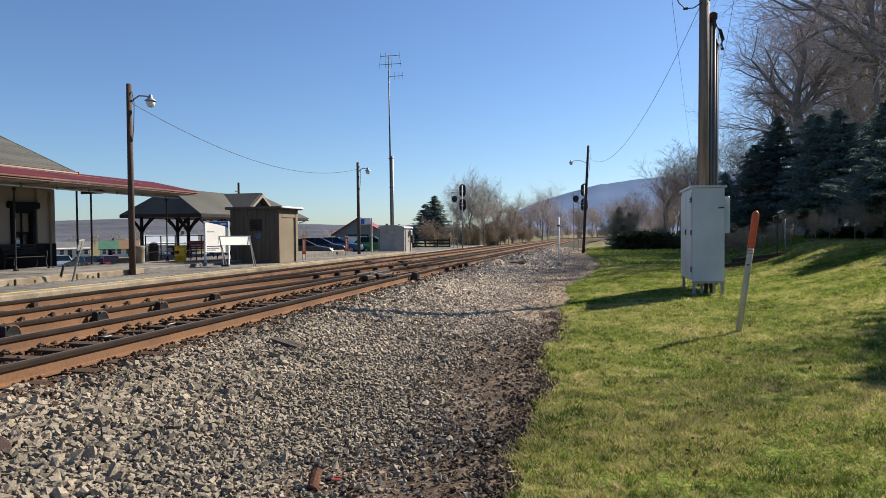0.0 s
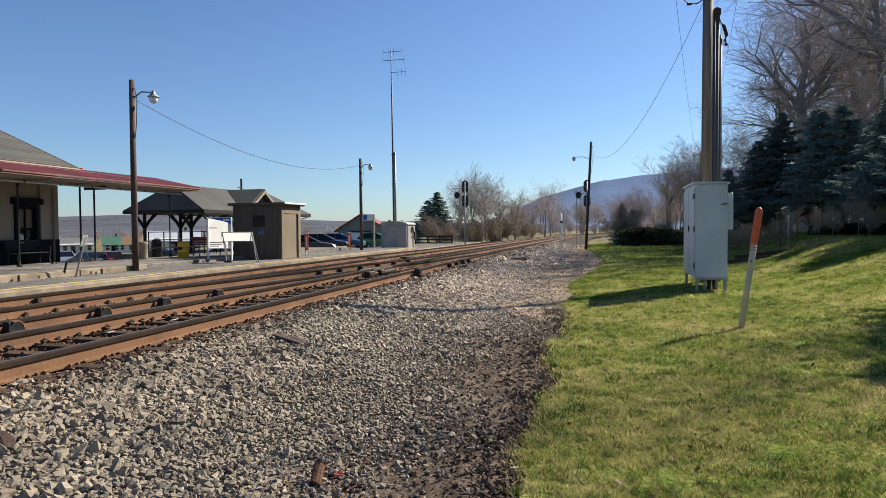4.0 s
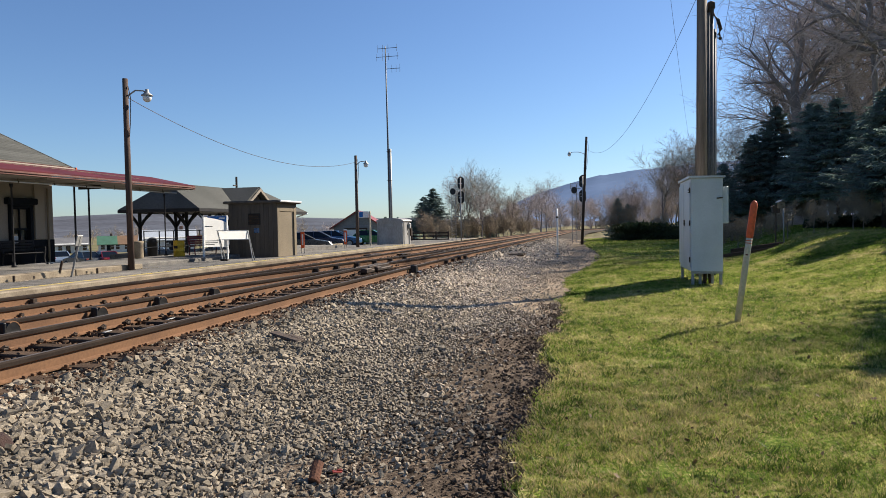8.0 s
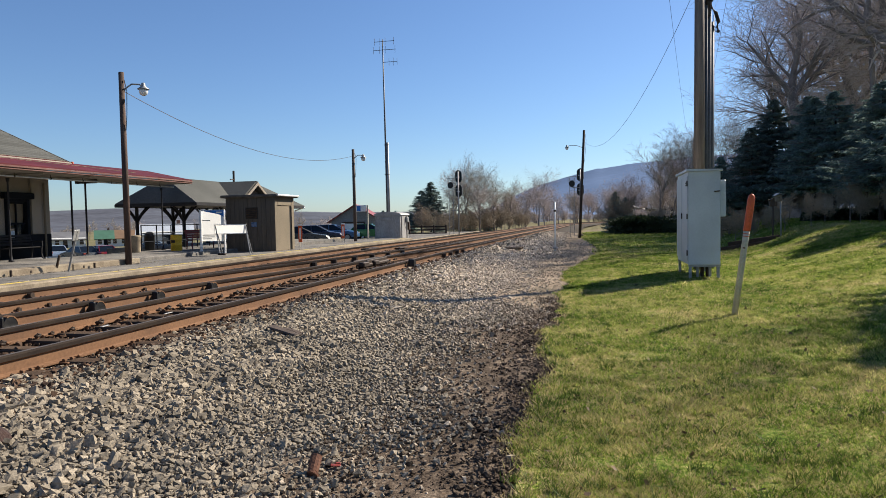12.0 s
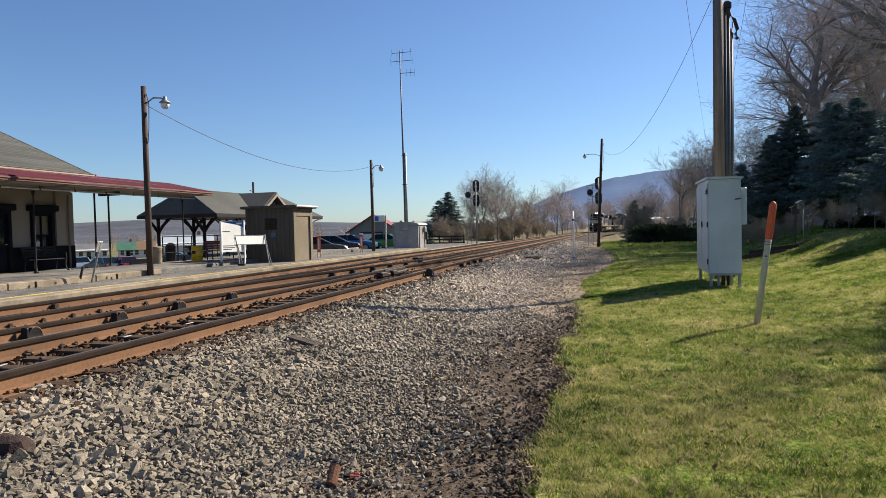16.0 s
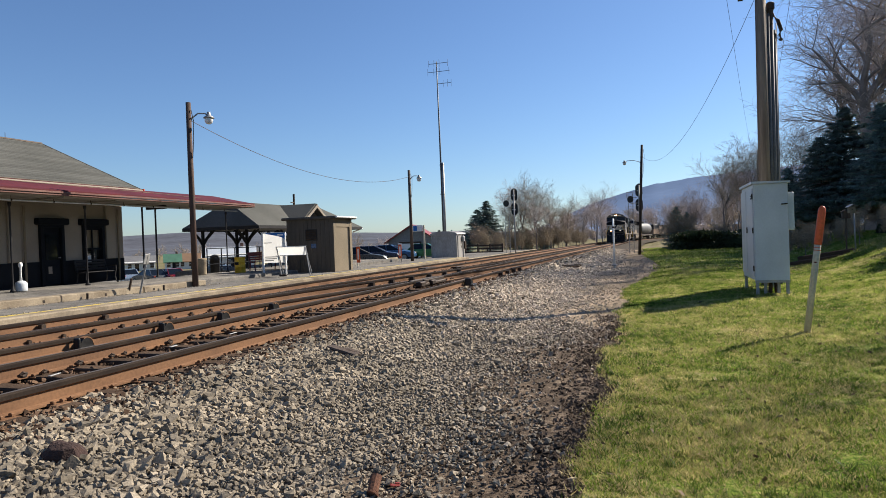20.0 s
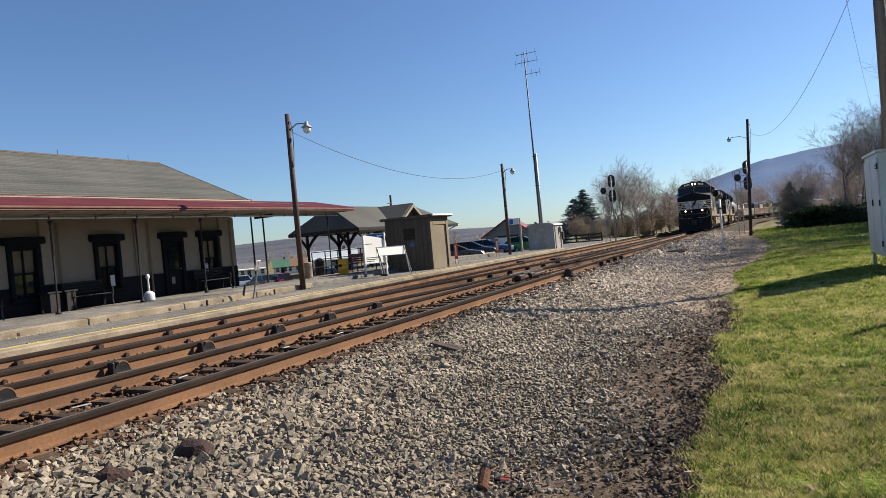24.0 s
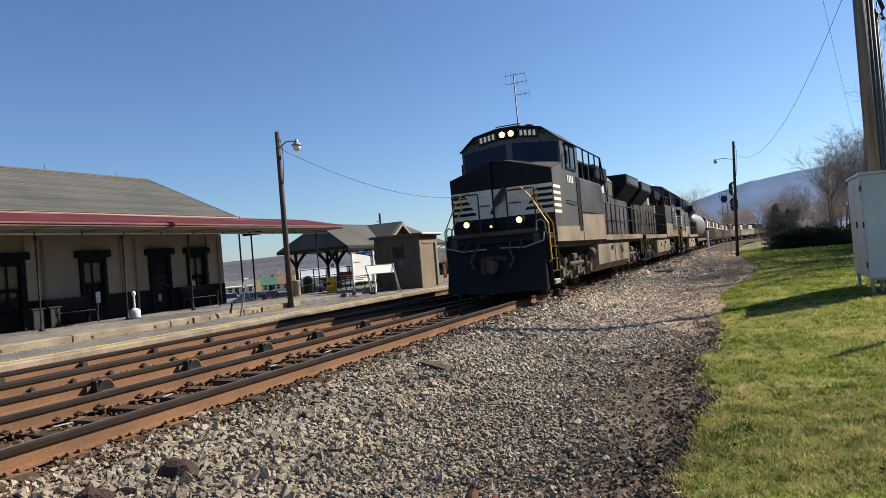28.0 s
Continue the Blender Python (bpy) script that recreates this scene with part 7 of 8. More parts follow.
# great tree over the lawn, its limbs arching towards the track
def arching_tree(x, y, z, limbs, seed=91, trunk=5.0, lean=0.0, r=0.5, top=3, spread=0.8):
    """A great bare tree: a leaning trunk and a few heavy limbs, each (direction, length, radius)."""
    rg_ = random.Random(seed)
    out = [[] for _ in range(5)]
    out[0] += [(0, 0, -0.3, lean * 0.4, 0, trunk * 0.5, r, r * 0.86), (lean * 0.4, 0, trunk * 0.5, lean, 0.1, trunk, r * 0.86, r * 0.78)]
    for d, L, rr in limbs:
        grow(rg_, out, Vector((lean, 0.1, trunk - 0.2)), Vector(d).normalized(), L, rr, 1, top, spread)
    t = thing("bare_tree", "great leafless tree with thick arching limbs over the lawn", "tree", "bare trees", at=pose(x, y, z))
    for nm, sg, sd, mt in (("trunk", out[0], 10, BARK), ("limb_frame", out[1] + out[2], 6, BARK), ("twig_crown", out[3] + out[4], 3, TWIG)):
        v_, f_ = bars(sg, sd)
        o_ = new(nm, raw_mesh(nm, v_, f_, mt))
        o_.parent = t
        if nm != "trunk":
            o_["kind"] = "stuff"
    return t


arching_tree(31.0, 63.0, lawn_z(31.0, 63.0), [((-0.62, -0.05, 0.9), 23.0, 0.46), ((-0.25, 0.4, 1), 19.0, 0.44), ((-0.45, 0.3, 0.75), 17.0, 0.36), ((0.2, 0.7, 0.8), 16.0, 0.36)])
# a forked tree behind the first spruces and one whose limb reaches over them
forked = arching_tree(13.6, 47.5, lawn_z(13.6, 47.5), [((-0.6, 0.1, 0.8), 4.8, 0.20), ((-0.15, 0.1, 1), 6.5, 0.24), ((0.4, -0.1, 0.9), 7.0, 0.22), ((-0.8, 0.2, 0.5), 3.2, 0.12), ((0.7, 0.2, 0.5), 6.0, 0.17)], 93, 8.2, -0.9, 0.38, 4, 0.7)
reaching = arching_tree(15.2, 36.6, lawn_z(15.2, 36.6), [((-0.82, 0.05, 0.62), 8.5, 0.27), ((0.0, 0.1, 1), 9.0, 0.30), ((-0.4, 0.3, 0.9), 8.0, 0.20), ((0.55, 0.0, 0.8), 8.0, 0.26), ((-0.5, -0.3, 0.35), 5.0, 0.14)], 94, 7.6, 0.4, 0.46, 4, 0.75)
forked.matrix_basis = pose(17.0, 59.4, lawn_z(17.0, 59.4)) @ Matrix.Scale(1.25, 4)
reaching.matrix_basis = pose(21.3, 51.2, lawn_z(21.3, 51.2)) @ Matrix.Scale(1.4, 4)
placed(bare_tree(97, 20.0, 0.2, "tall straight leafless tree with few limbs", 2, 0.4), USED, 20.8, 53.5, lawn_z(20.8, 53.5), 1.35, 2.1, 40)
# tree set right of the view, added to shade the lawn
placed(big[1], USED, 12.6, 19.2, lawn_z(12.6, 19.2) - 0.2, 0.8, None, 200)
# woods on the bank behind
for i, (x, y, s) in enumerate(((13.0, 46.0, 1.05), (16.5, 44.0, 1.1), (20.0, 43.0, 1.15), (23.5, 41.0, 1.0), (19.0, 52.0, 1.25), (25.0, 52.0, 1.1), (16.5, 55.0, 1.1), (14.0, 52.0, 0.8), (22.0, 60.0, 1.2), (20.5, 56.0, 1.1))):
    x, y = x * 1.55, y * 1.55
    placed(big[i % 3], USED, x, y, lawn_z(x, y) - 0.2, s * 1.5, None, i * 53)
for i in range(14):
    x, y = rng.uniform(13, 40), rng.uniform(58, 84)
    if x < 0.18 * y + 0.5:
        continue
    placed(mid[i % 2], USED, x, y, lawn_z(x, y) - 0.1, rng.uniform(0.9, 1.6), None, rng.uniform(0, 360))
for i in range(60):
    x = rng.uniform(6.5, 24)
    x, y = x * 1.28, 53.0 - 0.45 * (x - 7) + rng.uniform(-1, 3)
    placed(brush[0], USED, x, y, lawn_z(x, y) - 0.05, rng.uniform(0.7, 1.2), None, rng.uniform(0, 360))
# clump by the bend, above the hedge
for i, (x, y, s) in enumerate(((7.0, 76.0, 0.78), (8.6, 78.0, 0.8), (10.0, 76.0, 0.85), (11.8, 77.0, 0.9), (14.2, 80.0, 0.95), (9.3, 82.0, 0.7))):
    placed(slim[i % 2], USED, x, y, 0.2, s, None, i * 71)
for i in range(13):
    x, y = rng.uniform(5, 20), rng.uniform(74, 88)
    placed(slim[i % 2], USED, x, y, 0.1, rng.uniform(0.3, 0.6), None, rng.uniform(0, 360))
for i in range(26):
    x, y = rng.uniform(3.4, 20), rng.uniform(68, 84)
    placed(brush[i % 2], USED, x, y, 0.0, rng.uniform(0.5, 0.8), None, rng.uniform(0, 360))
for i, (x, y, s) in enumerate(((3.2, 69.6, 0.62), (1.4, 69.2, 0.5))):
    placed(mid[1], USED, x, y, -0.15, s * 1.05, s, i * 110)
for i, (x, y, s) in enumerate(((1.4, 68.2, 1.0), (3.0, 68.6, 1.1), (2.2, 69.0, 1.3))):
    placed(brush[0], USED, x, y, -0.15, s, None, i * 90)
# spruces sunk to their crowns, standing in for one dense round bush
placed(spr[1], USED, 2.0, 69.0, -1.3, 0.62, 0.72, 40)
placed(spr[0], USED, 3.0, 70.2, -1.4, 0.6, 0.66, 110)
# far woods round the bend
for i in range(80):
    a = rng.uniform(-9.0, 11.0)
    d_ = rng.uniform(225, 330)
    x, y = d_ * math.sin(radians(a)), d_ * math.cos(radians(a))
    placed((mid + [big[2]])[i % 3], USED, x, y, -1.0, rng.uniform(0.8, 1.35) * (0.75 if i % 3 == 2 else 1), None, rng.uniform(0, 360))
for i in range(40):
    a = rng.uniform(-9.5, 5.0)
    d_ = rng.uniform(195, 240)
    placed(brush[i % 2], USED, d_ * math.sin(radians(a)), d_ * math.cos(radians(a)), -0.8, rng.uniform(1.0, 1.7), None, rng.uniform(0, 360))
# thicket beyond the signal on the station side
placed(spr[1], USED, -20.6, 82.0, -0.9, 1.15, 0.98, 20)
placed(spr[0], USED, -22.4, 84.0, -0.9, 1.0, 0.85, 80)
for i, (x, y, s, k_) in enumerate(((-16.9, 86.0, 0.98, 0), (-15.2, 88.0, 0.92, 0), (-13.6, 90.0, 0.86, 0), (-18.4, 90.0, 1.0, 1), (-12.4, 96.0, 0.72, 0), (-14.6, 84.0, 0.7, 1), (-17.8, 83.0, 0.7, 0), (-11.5, 112.0, 0.85, 1))):
    placed(mid[k_], USED, x, y, -0.5, s, None, i * 61)
for i in range(36):
    u = rng.random()
    placed(brush[0], USED, -20 + 9.5 * u + rng.uniform(-0.5, 0.5), 74 + 26 * u + rng.uniform(-2, 3), -0.5, rng.uniform(0.7, 1.2), None, rng.uniform(0, 360))
placed(big[2], USED, -12.5, 150.0, -0.6, 0.75, None, 30)
placed(mid[1], USED, -10.5, 140.0, -0.6, 0.9, None, 130)
# conifers and woods across the lot
for i in range(11):
    placed(spr[i % 2], USED, -36 + 2.1 * i + rng.uniform(-0.8, 0.8), 92 + rng.uniform(-3, 5), -1.3, rng.uniform(0.42, 0.62), None, i * 40)
for i in range(46):
    a = rng.uniform(-62, -16)
    d_ = rng.uniform(130, 210)
    placed(mid[i % 2], USED, d_ * math.sin(radians(a)), d_ * math.cos(radians(a)), -2.6, rng.uniform(0.35, 0.6), None, rng.uniform(0, 360))


def hedge(x, y, z, L, W, H, label, square=0.45, name="hedge", n_=16000, rz=0.0):
    """A clipped hedge: a dark woody core set with many small leaves."""
    t = thing(name, label, name, at=pose(x, y, z, 0, 0, rz))
    rg = np.random.RandomState(5)
    core = S().lathe([(0.05, 0.0), (0.75, 0.08), (0.9, 0.3), (0.92, 0.6), (0.7, 0.85), (0.1, 0.92)], 16)
    core.v = [(u * (L / 2 - 0.2) / 0.95, w * (W / 2 - 0.2) / 0.95, q * H) for u, w, q in core.v]
    part("core", core, HEDGE, t)
    p = rg.normal(size=(n_, 3))
    p /= np.linalg.norm(p, axis=1, keepdims=True)
    p = np.sign(p) * np.abs(p) ** square
    p *= (1 + 0.07 * np.sin(p[:, :1] * 9) + 0.06 * np.sin(p[:, :1] * 23 + 5 * p[:, 1:2]) + rg.uniform(-0.14, 0.10, (n_, 1)))
    c = p * np.array((L / 2, W / 2, H / 2)) * 0.96 + np.array((0, 0, H / 2))
    d_ = rg.normal(size=(n_, 3)) * 0.10
    e = rg.normal(size=(n_, 3)) * 0.08
    v = np.stack((c - e, c + e, c + d_ + p * 0.12), 1).reshape(-1, 3)
    v[:, 2] = np.maximum(v[:, 2], 0.05)
    o = new("leaf_cover", raw_mesh("leaf_cover", v, np.arange(len(v)).reshape(-1, 3), HEDGE))
    o.parent = t
    o["kind"] = "stuff"
    return t


hedge(7.0, 65.4, lawn_z(6, 63) - 0.05, 12.0, 2.8, 1.55, "dark green clipped hedge at the end of the lawn", rz=24)
hedge(16.5, 40.0, lawn_z(16.5, 40.0), 10.0, 1.0, 0.5, "low dark hedge below the spruces")

rng = random.Random(77)
for i in range(12):
    x = 5.6 + 0.75 * i + rng.uniform(-0.3, 0.3)
    y = 35.2 + rng.uniform(-0.6, 1.2) - 0.12 * i
    placed(brush[0], USED, x, y, lawn_z(x, y) - 0.05, rng.uniform(0.45, 0.72), None, rng.uniform(0, 360))

# ---------------------------------------------------------------- things lying on the ballast
solid("wood_scrap", S().box(0, 0, 0, 0.62, 0.13, 0.07, 0.015).box(0.1, 0.06, 0.02, 0.3, 0.1, 0.05, 0.01), WOOD, "broken strip of old timber on the ballast", "wood scrap", at=pose(-4.15, 8.15, 0.12, 4, 6, -25))
rk = S().lathe([(0.12, 0), (0.20, 0.04), (0.21, 0.10), (0.15, 0.17), (0.05, 0.2)], 9)
rk.v = [(x * 1.35 * (1 + 0.25 * noise.noise(Vector((x * 9, y * 9, z * 9)))), y * (1 + 0.3 * noise.noise(Vector((x * 8, y * 8, 3)))), z * (1 + 0.4 * noise.noise(Vector((x * 7, 2, z * 9))))) for x, y, z in rk.v]
solid("rusty_lump", rk, mat("rusty_lump", (0.05, 0.028, 0.022), (0.032, 0.019, 0.016), 5, 0.95, fine=30, bump=0.9, depth=0.02), "dark rusty lump lying on the ballast", "rock", at=pose(-4.25, 3.75, 0.09, 0, 0, -20) @ Matrix.Diagonal((0.8, 0.62, 0.72, 1)))
lump2 = S().lathe([(0.09, 0), (0.17, 0.03), (0.18, 0.08), (0.12, 0.15), (0.03, 0.17)], 8)
lump2.v = [(x * 1.2 * (1 + 0.3 * noise.noise(Vector((x * 8, y * 9, 7)))), y * (1 + 0.3 * noise.noise(Vector((x * 7, y * 8, 5)))), z * (1 + 0.4 * noise.noise(Vector((x * 9, 4, z * 9))))) for x, y, z in lump2.v]
solid("rusty_lump", lump2, bpy.data.materials["rusty_lump"], "smaller dark rusty lump among the ballast stones", "rock", at=pose(-4.39, 3.1, 0.09, 0, 0, 40) @ Matrix.Diagonal((0.8, 0.62, 0.7, 1)))
solid("rusty_pipe_end", S().tube([(0, 0, 0.05), (0.03, 0.16, 0.06)], [0.05, 0.055], 10).tube([(0.01, -0.01, 0.05), (0.0, -0.03, 0.05)], [0.06, 0.06], 10), mat("rust_iron", (0.20, 0.09, 0.05), (0.12, 0.055, 0.035), 8, 0.9, fine=40, bump=0.5), "short rusty iron fitting half buried in soil", "scrap iron", at=pose(-1.80, 3.88, 0.0, 35, 0, 20) @ Matrix.Scale(0.72, 4))
solid("red_scrap", S().box(0, 0, 0.0, 0.11, 0.06, 0.015, 0.004).box(0.03, 0.03, 0.008, 0.06, 0.03, 0.02, 0.005), REDMETAL, "small crushed red plastic scrap", "litter", at=pose(-1.70, 4.02, 0.02, 0, 8, 30) @ Matrix.Scale(0.62, 4))
solid("dark_debris", S().box(0, 0, 0, 0.9, 0.4, 0.12, 0.05).box(0.3, 0.15, 0.04, 0.4, 0.3, 0.1, 0.04), SOIL, "dark clump of debris on the ballast slope", "debris", at=pose(-4.0, 32.6, 0.07))
bx = thing("bird_box", "small pale box on a post by the spruces", "box", at=pose(8.05, 33.2, lawn_z(8.05, 33.2)) @ Matrix.Scale(1.05, 4))
part("post", S().box(0, 0, -0.1, 0.06, 0.06, 1.5, 0.01), WOOD, bx)
part("box", S().box(0, 0, 1.4, 0.3, 0.25, 0.28, 0.02).prism([(-0.2, 1.68), (0.2, 1.68), (0, 1.78)], "y", -0.17, 0.17), WOOD, bx)


# ---------------------------------------------------------------- loose stone, grass and leaves
def stone_forms(count, seed):
    """Crushed stone: hulls of a few random corners, as corner and triangle arrays."""
    rg = random.Random(seed)
    forms = []
    for _ in range(count):
        bm = bmesh.new()
        sx, sy, sz = rg.uniform(0.8, 1.15), rg.uniform(0.6, 0.95), rg.uniform(0.4, 0.75)
        for cx in (-1, 1):
            for cy in (-1, 1):
                for cz in (-1, 1):
                    bm.verts.new(((cx + rg.gauss(0, 0.36)) * 0.62 * sx, (cy + rg.gauss(0, 0.36)) * 0.62 * sy, (cz + rg.gauss(0, 0.36)) * 0.62 * sz))
        for _ in range(2):
            p = Vector((rg.gauss(0, 1), rg.gauss(0, 1), rg.gauss(0, 1))).normalized()
            bm.verts.new((p.x * sx, p.y * sy, p.z * sz))
        got = bmesh.ops.convex_hull(bm, input=bm.verts)
        loose = list({e for e in got["geom_interior"] + got["geom_unused"] if isinstance(e, bmesh.types.BMVert)})
        bmesh.ops.delete(bm, geom=loose, context="VERTS")
        bmesh.ops.triangulate(bm, faces=bm.faces)
        bm.verts.ensure_lookup_table()
        bm.verts.index_update()
        forms.append((np.array([v.co[:] for v in bm.verts]), np.array([[v.index for v in f.verts] for f in bm.faces])))
        bm.free()
    return forms


FORMS = stone_forms(22, 17)


def rocks(points, sizes, seed):
    """Angular stones at the points, joined."""
    rg = np.random.RandomState(seed)
    kind = rg.randint(0, len(FORMS), len(points))
    vs, fs, k0 = [], [], 0
    for k, (corner, tri) in enumerate(FORMS):
        at, size = points[kind == k], sizes[kind == k]
        n_ = len(at)
        if not n_:
            continue
        turn, tip_, side = rg.uniform(0, 2 * np.pi, n_), rg.normal(0, 0.5, n_), rg.normal(0, 0.5, n_)
        v = np.repeat(corner[None], n_, 0) * size[:, None, None]
        x, y, z = v[..., 0], v[..., 1], v[..., 2]
        y, z = y * np.cos(tip_)[:, None] - z * np.sin(tip_)[:, None], y * np.sin(tip_)[:, None] + z * np.cos(tip_)[:, None]
        x, z = x * np.cos(side)[:, None] - z * np.sin(side)[:, None], x * np.sin(side)[:, None] + z * np.cos(side)[:, None]
        x, y = x * np.cos(turn)[:, None] - y * np.sin(turn)[:, None], x * np.sin(turn)[:, None] + y * np.cos(turn)[:, None]
        v = np.stack((x, y, z), -1) + at[:, None]
        vs.append(v.reshape(-1, 3))
        fs.append((tri[None] + (np.arange(n_) * len(corner))[:, None, None]).reshape(-1, 3) + k0)
        k0 += n_ * len(corner)
    return np.concatenate(vs), np.concatenate(fs)


def bed_z(x, y):
    o = np.asarray(x) - CX
    zz = np.maximum(np.interp(o, [p[0] for p in prof[::-1]], [p[1] for p in prof[::-1]]), 0.006)
    u = np.clip((o - 1.3) / 2.2, 0, 1)
    return zz - np.array([dip(b) for b in np.asarray(y)]) * u * u * (3 - 2 * u) - 0.004 * np.clip(np.asarray(y) - 30, 0, 110)


def scatter(x0, x1, y0, y1, step, size, seed, drop=None):
    rg = np.random.RandomState(seed)
    gx, gy = np.meshgrid(np.arange(x0, x1, step), np.arange(y0, y1, step))
    x = gx.ravel() + rg.uniform(-0.5, 0.5, gx.size) * step
    y = gy.ravel() + rg.uniform(-0.5, 0.5, gx.size) * step
    if drop is not None:
        k = drop(x, y, rg)
        x, y = x[k], y[k]
    s = size * np.exp(rg.normal(0, 0.28, len(x)))
    return np.stack((x, y, bed_z(x, y) + s * rg.uniform(-0.2, 0.7, len(x))), 1), s


def in_sight(x, y, rg):
    return (x > -1.02 * y - 3.2) & (x < 0.5 * y + 2)


def thin_toe(x, y, rg):
    """Fewer stones towards the path, where soil takes over."""
    u = np.clip((x + np.interp(y, (2, 6.4, 12.5, 17, 24, 32, 60), (2.1, 2.2, 2.35, 2.4, 2.65, 2.9, 3.1)) + 0.2 * np.sin(y * 0.9) + 0.15 * np.sin(y * 2.3 + x)) / 1.15, 0, 1)
    return in_sight(x, y, rg) & (rg.uniform(0, 1, len(x)) > u ** np.where(y > 15, 0.4, 0.6))


sets = [scatter(-5.62, -3.1, 1.6, 8.0, 0.0345, 0.0275, 1, thin_toe), scatter(-3.1, -0.4, 1.6, 8.0, 0.0285, 0.0215, 11, thin_toe), scatter(-5.62, -0.3, 8.0, 15, 0.036, 0.0275, 2, thin_toe), scatter(-5.62, 0.0, 15, 30, 0.045, 0.034, 3, thin_toe), scatter(-5.6, -0.6, 30, 75, 0.08, 0.058, 4, thin_toe)]
sets.append(scatter(-5.62, -1.0, -7.0, 1.6, 0.06, 0.034, 15, lambda x, y, g: g.uniform(0, 1, len(x)) > np.clip((x + 2.2) / 1.6, 0, 1) ** 0.5))
pts, siz = np.concatenate([s[0] for s in sets]), np.concatenate([s[1] for s in sets])
stain = np.random.RandomState(40).uniform(0, 1, len(pts)) < 0.85 * np.clip((-4.55 - pts[:, 0]) / 0.9, 0, 1) * np.clip(1.25 - pts[:, 1] / 40, 0.35, 1)
stained, stained_size = pts[stain], siz[stain]
pts, siz = pts[~stain], siz[~stain]
row = np.abs((pts[:, 1] - 0.6 + 0.265) % 0.53 - 0.265)
bare = (pts[:, 0] < CX + 1.26 - 0.3 * np.sin(pts[:, 1] * 3.1) ** 2) & (row < 0.125)
pts, siz = pts[~bare], siz[~bare]
# coarse stone by the rail, finer towards the path
siz *= np.interp(pts[:, 0], (-5.6, -4.2, -3.0, -1.5), (1.2, 1.15, 1.0, 0.85))
# this share takes the sunlit-toned stone colour, more of it farther off
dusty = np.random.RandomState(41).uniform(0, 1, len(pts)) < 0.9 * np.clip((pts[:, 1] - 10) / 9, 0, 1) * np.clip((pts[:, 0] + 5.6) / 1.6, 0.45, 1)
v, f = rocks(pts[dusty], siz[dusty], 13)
tagged(new("dusty_stones", raw_mesh("dusty_stones", v, f, TANSTONE)), "crushed stones along the verge in a brightened tan", "stones", kind="stuff")
pts, siz = pts[~dusty], siz[~dusty]
v, f = rocks(pts, siz, 7)
tagged(new("ballast_stones", raw_mesh("ballast_stones", v, f, STONE)), "grey angular crushed stones of the ballast shoulder", "stones", kind="stuff")
sets = [scatter(-12.0, -5.62, 1.5, 18, 0.066, 0.036, 5, in_sight), scatter(-12.0, -5.62, 18, 40, 0.13, 0.055, 6, in_sight)]
pts, siz = np.concatenate([s[0] for s in sets]), np.concatenate([s[1] for s in sets])
pts[:, 2] += 0.004
siz *= 0.85
# tie ends stay bare at the field side of the near rail
row = np.abs((stained[:, 1] - 0.6 + 0.265) % 0.53 - 0.265)
bare = (stained[:, 0] < CX + 1.26 - 0.3 * np.sin(stained[:, 1] * 3.1) ** 2) & (row < 0.125)
stained, stained_size = stained[~bare], stained_size[~bare]
pts, siz = np.concatenate((pts, stained)), np.concatenate((siz, stained_size))
v, f = rocks(pts, siz, 8)
tagged(new("track_stones", raw_mesh("track_stones", v, f, RUSTY)), "rust-stained stones between the rails", "stones", kind="stuff")
rg = np.random.RandomState(9)
n_ = 20000
px, py = rg.uniform(-3.0, -0.33, n_), 2.2 + 13 * rg.uniform(0, 1, n_) ** 1.5
px[:7000] = np.interp(py[:7000], EDGE_Y, EDGE_X) - np.abs(rg.normal(0, 0.22, 7000)) + 0.04
sz_ = 0.008 * np.exp(rg.normal(0, 0.5, n_)) * (1 + 0.03 * py)
sz_[:7000] *= 1.5
sz_ = np.minimum(sz_, 0.03)
low = np.array([dip(b) for b in py])
v, f = rocks(np.stack((px, py, sz_ * 0.3 + 0.005 - low), 1), sz_, 10)
tagged(new("soil_clods", raw_mesh("soil_clods", v, f, SOIL)), "small dark clods and chips on the path", "clods", kind="stuff")
n_ = 11000
px, py = -0.4 - 2.6 * rg.uniform(0, 1, n_) ** 0.6, 2.4 + 34 * rg.uniform(0, 1, n_) ** 1.5
sz_ = 0.011 * np.exp(rg.normal(0, 0.4, n_)) * (1 + 0.03 * py)
few = (py > 9.5) | (rg.uniform(0, 1, n_) < 0.4)
px, py, sz_ = px[few], py[few], sz_[few]
ax, ay = rg.uniform(-2.9, 0.1, 3000), rg.uniform(11.5, 46, 3000)
keep = ax < np.interp(ay, EDGE_Y, EDGE_X) + 0.05
px, py = np.concatenate((px, ax[keep])), np.concatenate((py, ay[keep]))
sz_ = np.concatenate((sz_, (0.009 + 0.0004 * ay[keep]) * np.exp(rg.normal(0, 0.35, keep.sum()))))
low = np.array([dip(b) for b in py])
# chips use the same stone colour with sunlight painted in
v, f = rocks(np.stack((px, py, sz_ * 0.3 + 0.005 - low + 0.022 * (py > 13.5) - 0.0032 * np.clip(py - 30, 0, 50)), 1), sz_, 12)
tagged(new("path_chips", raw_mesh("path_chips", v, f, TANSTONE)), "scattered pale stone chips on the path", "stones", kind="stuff")


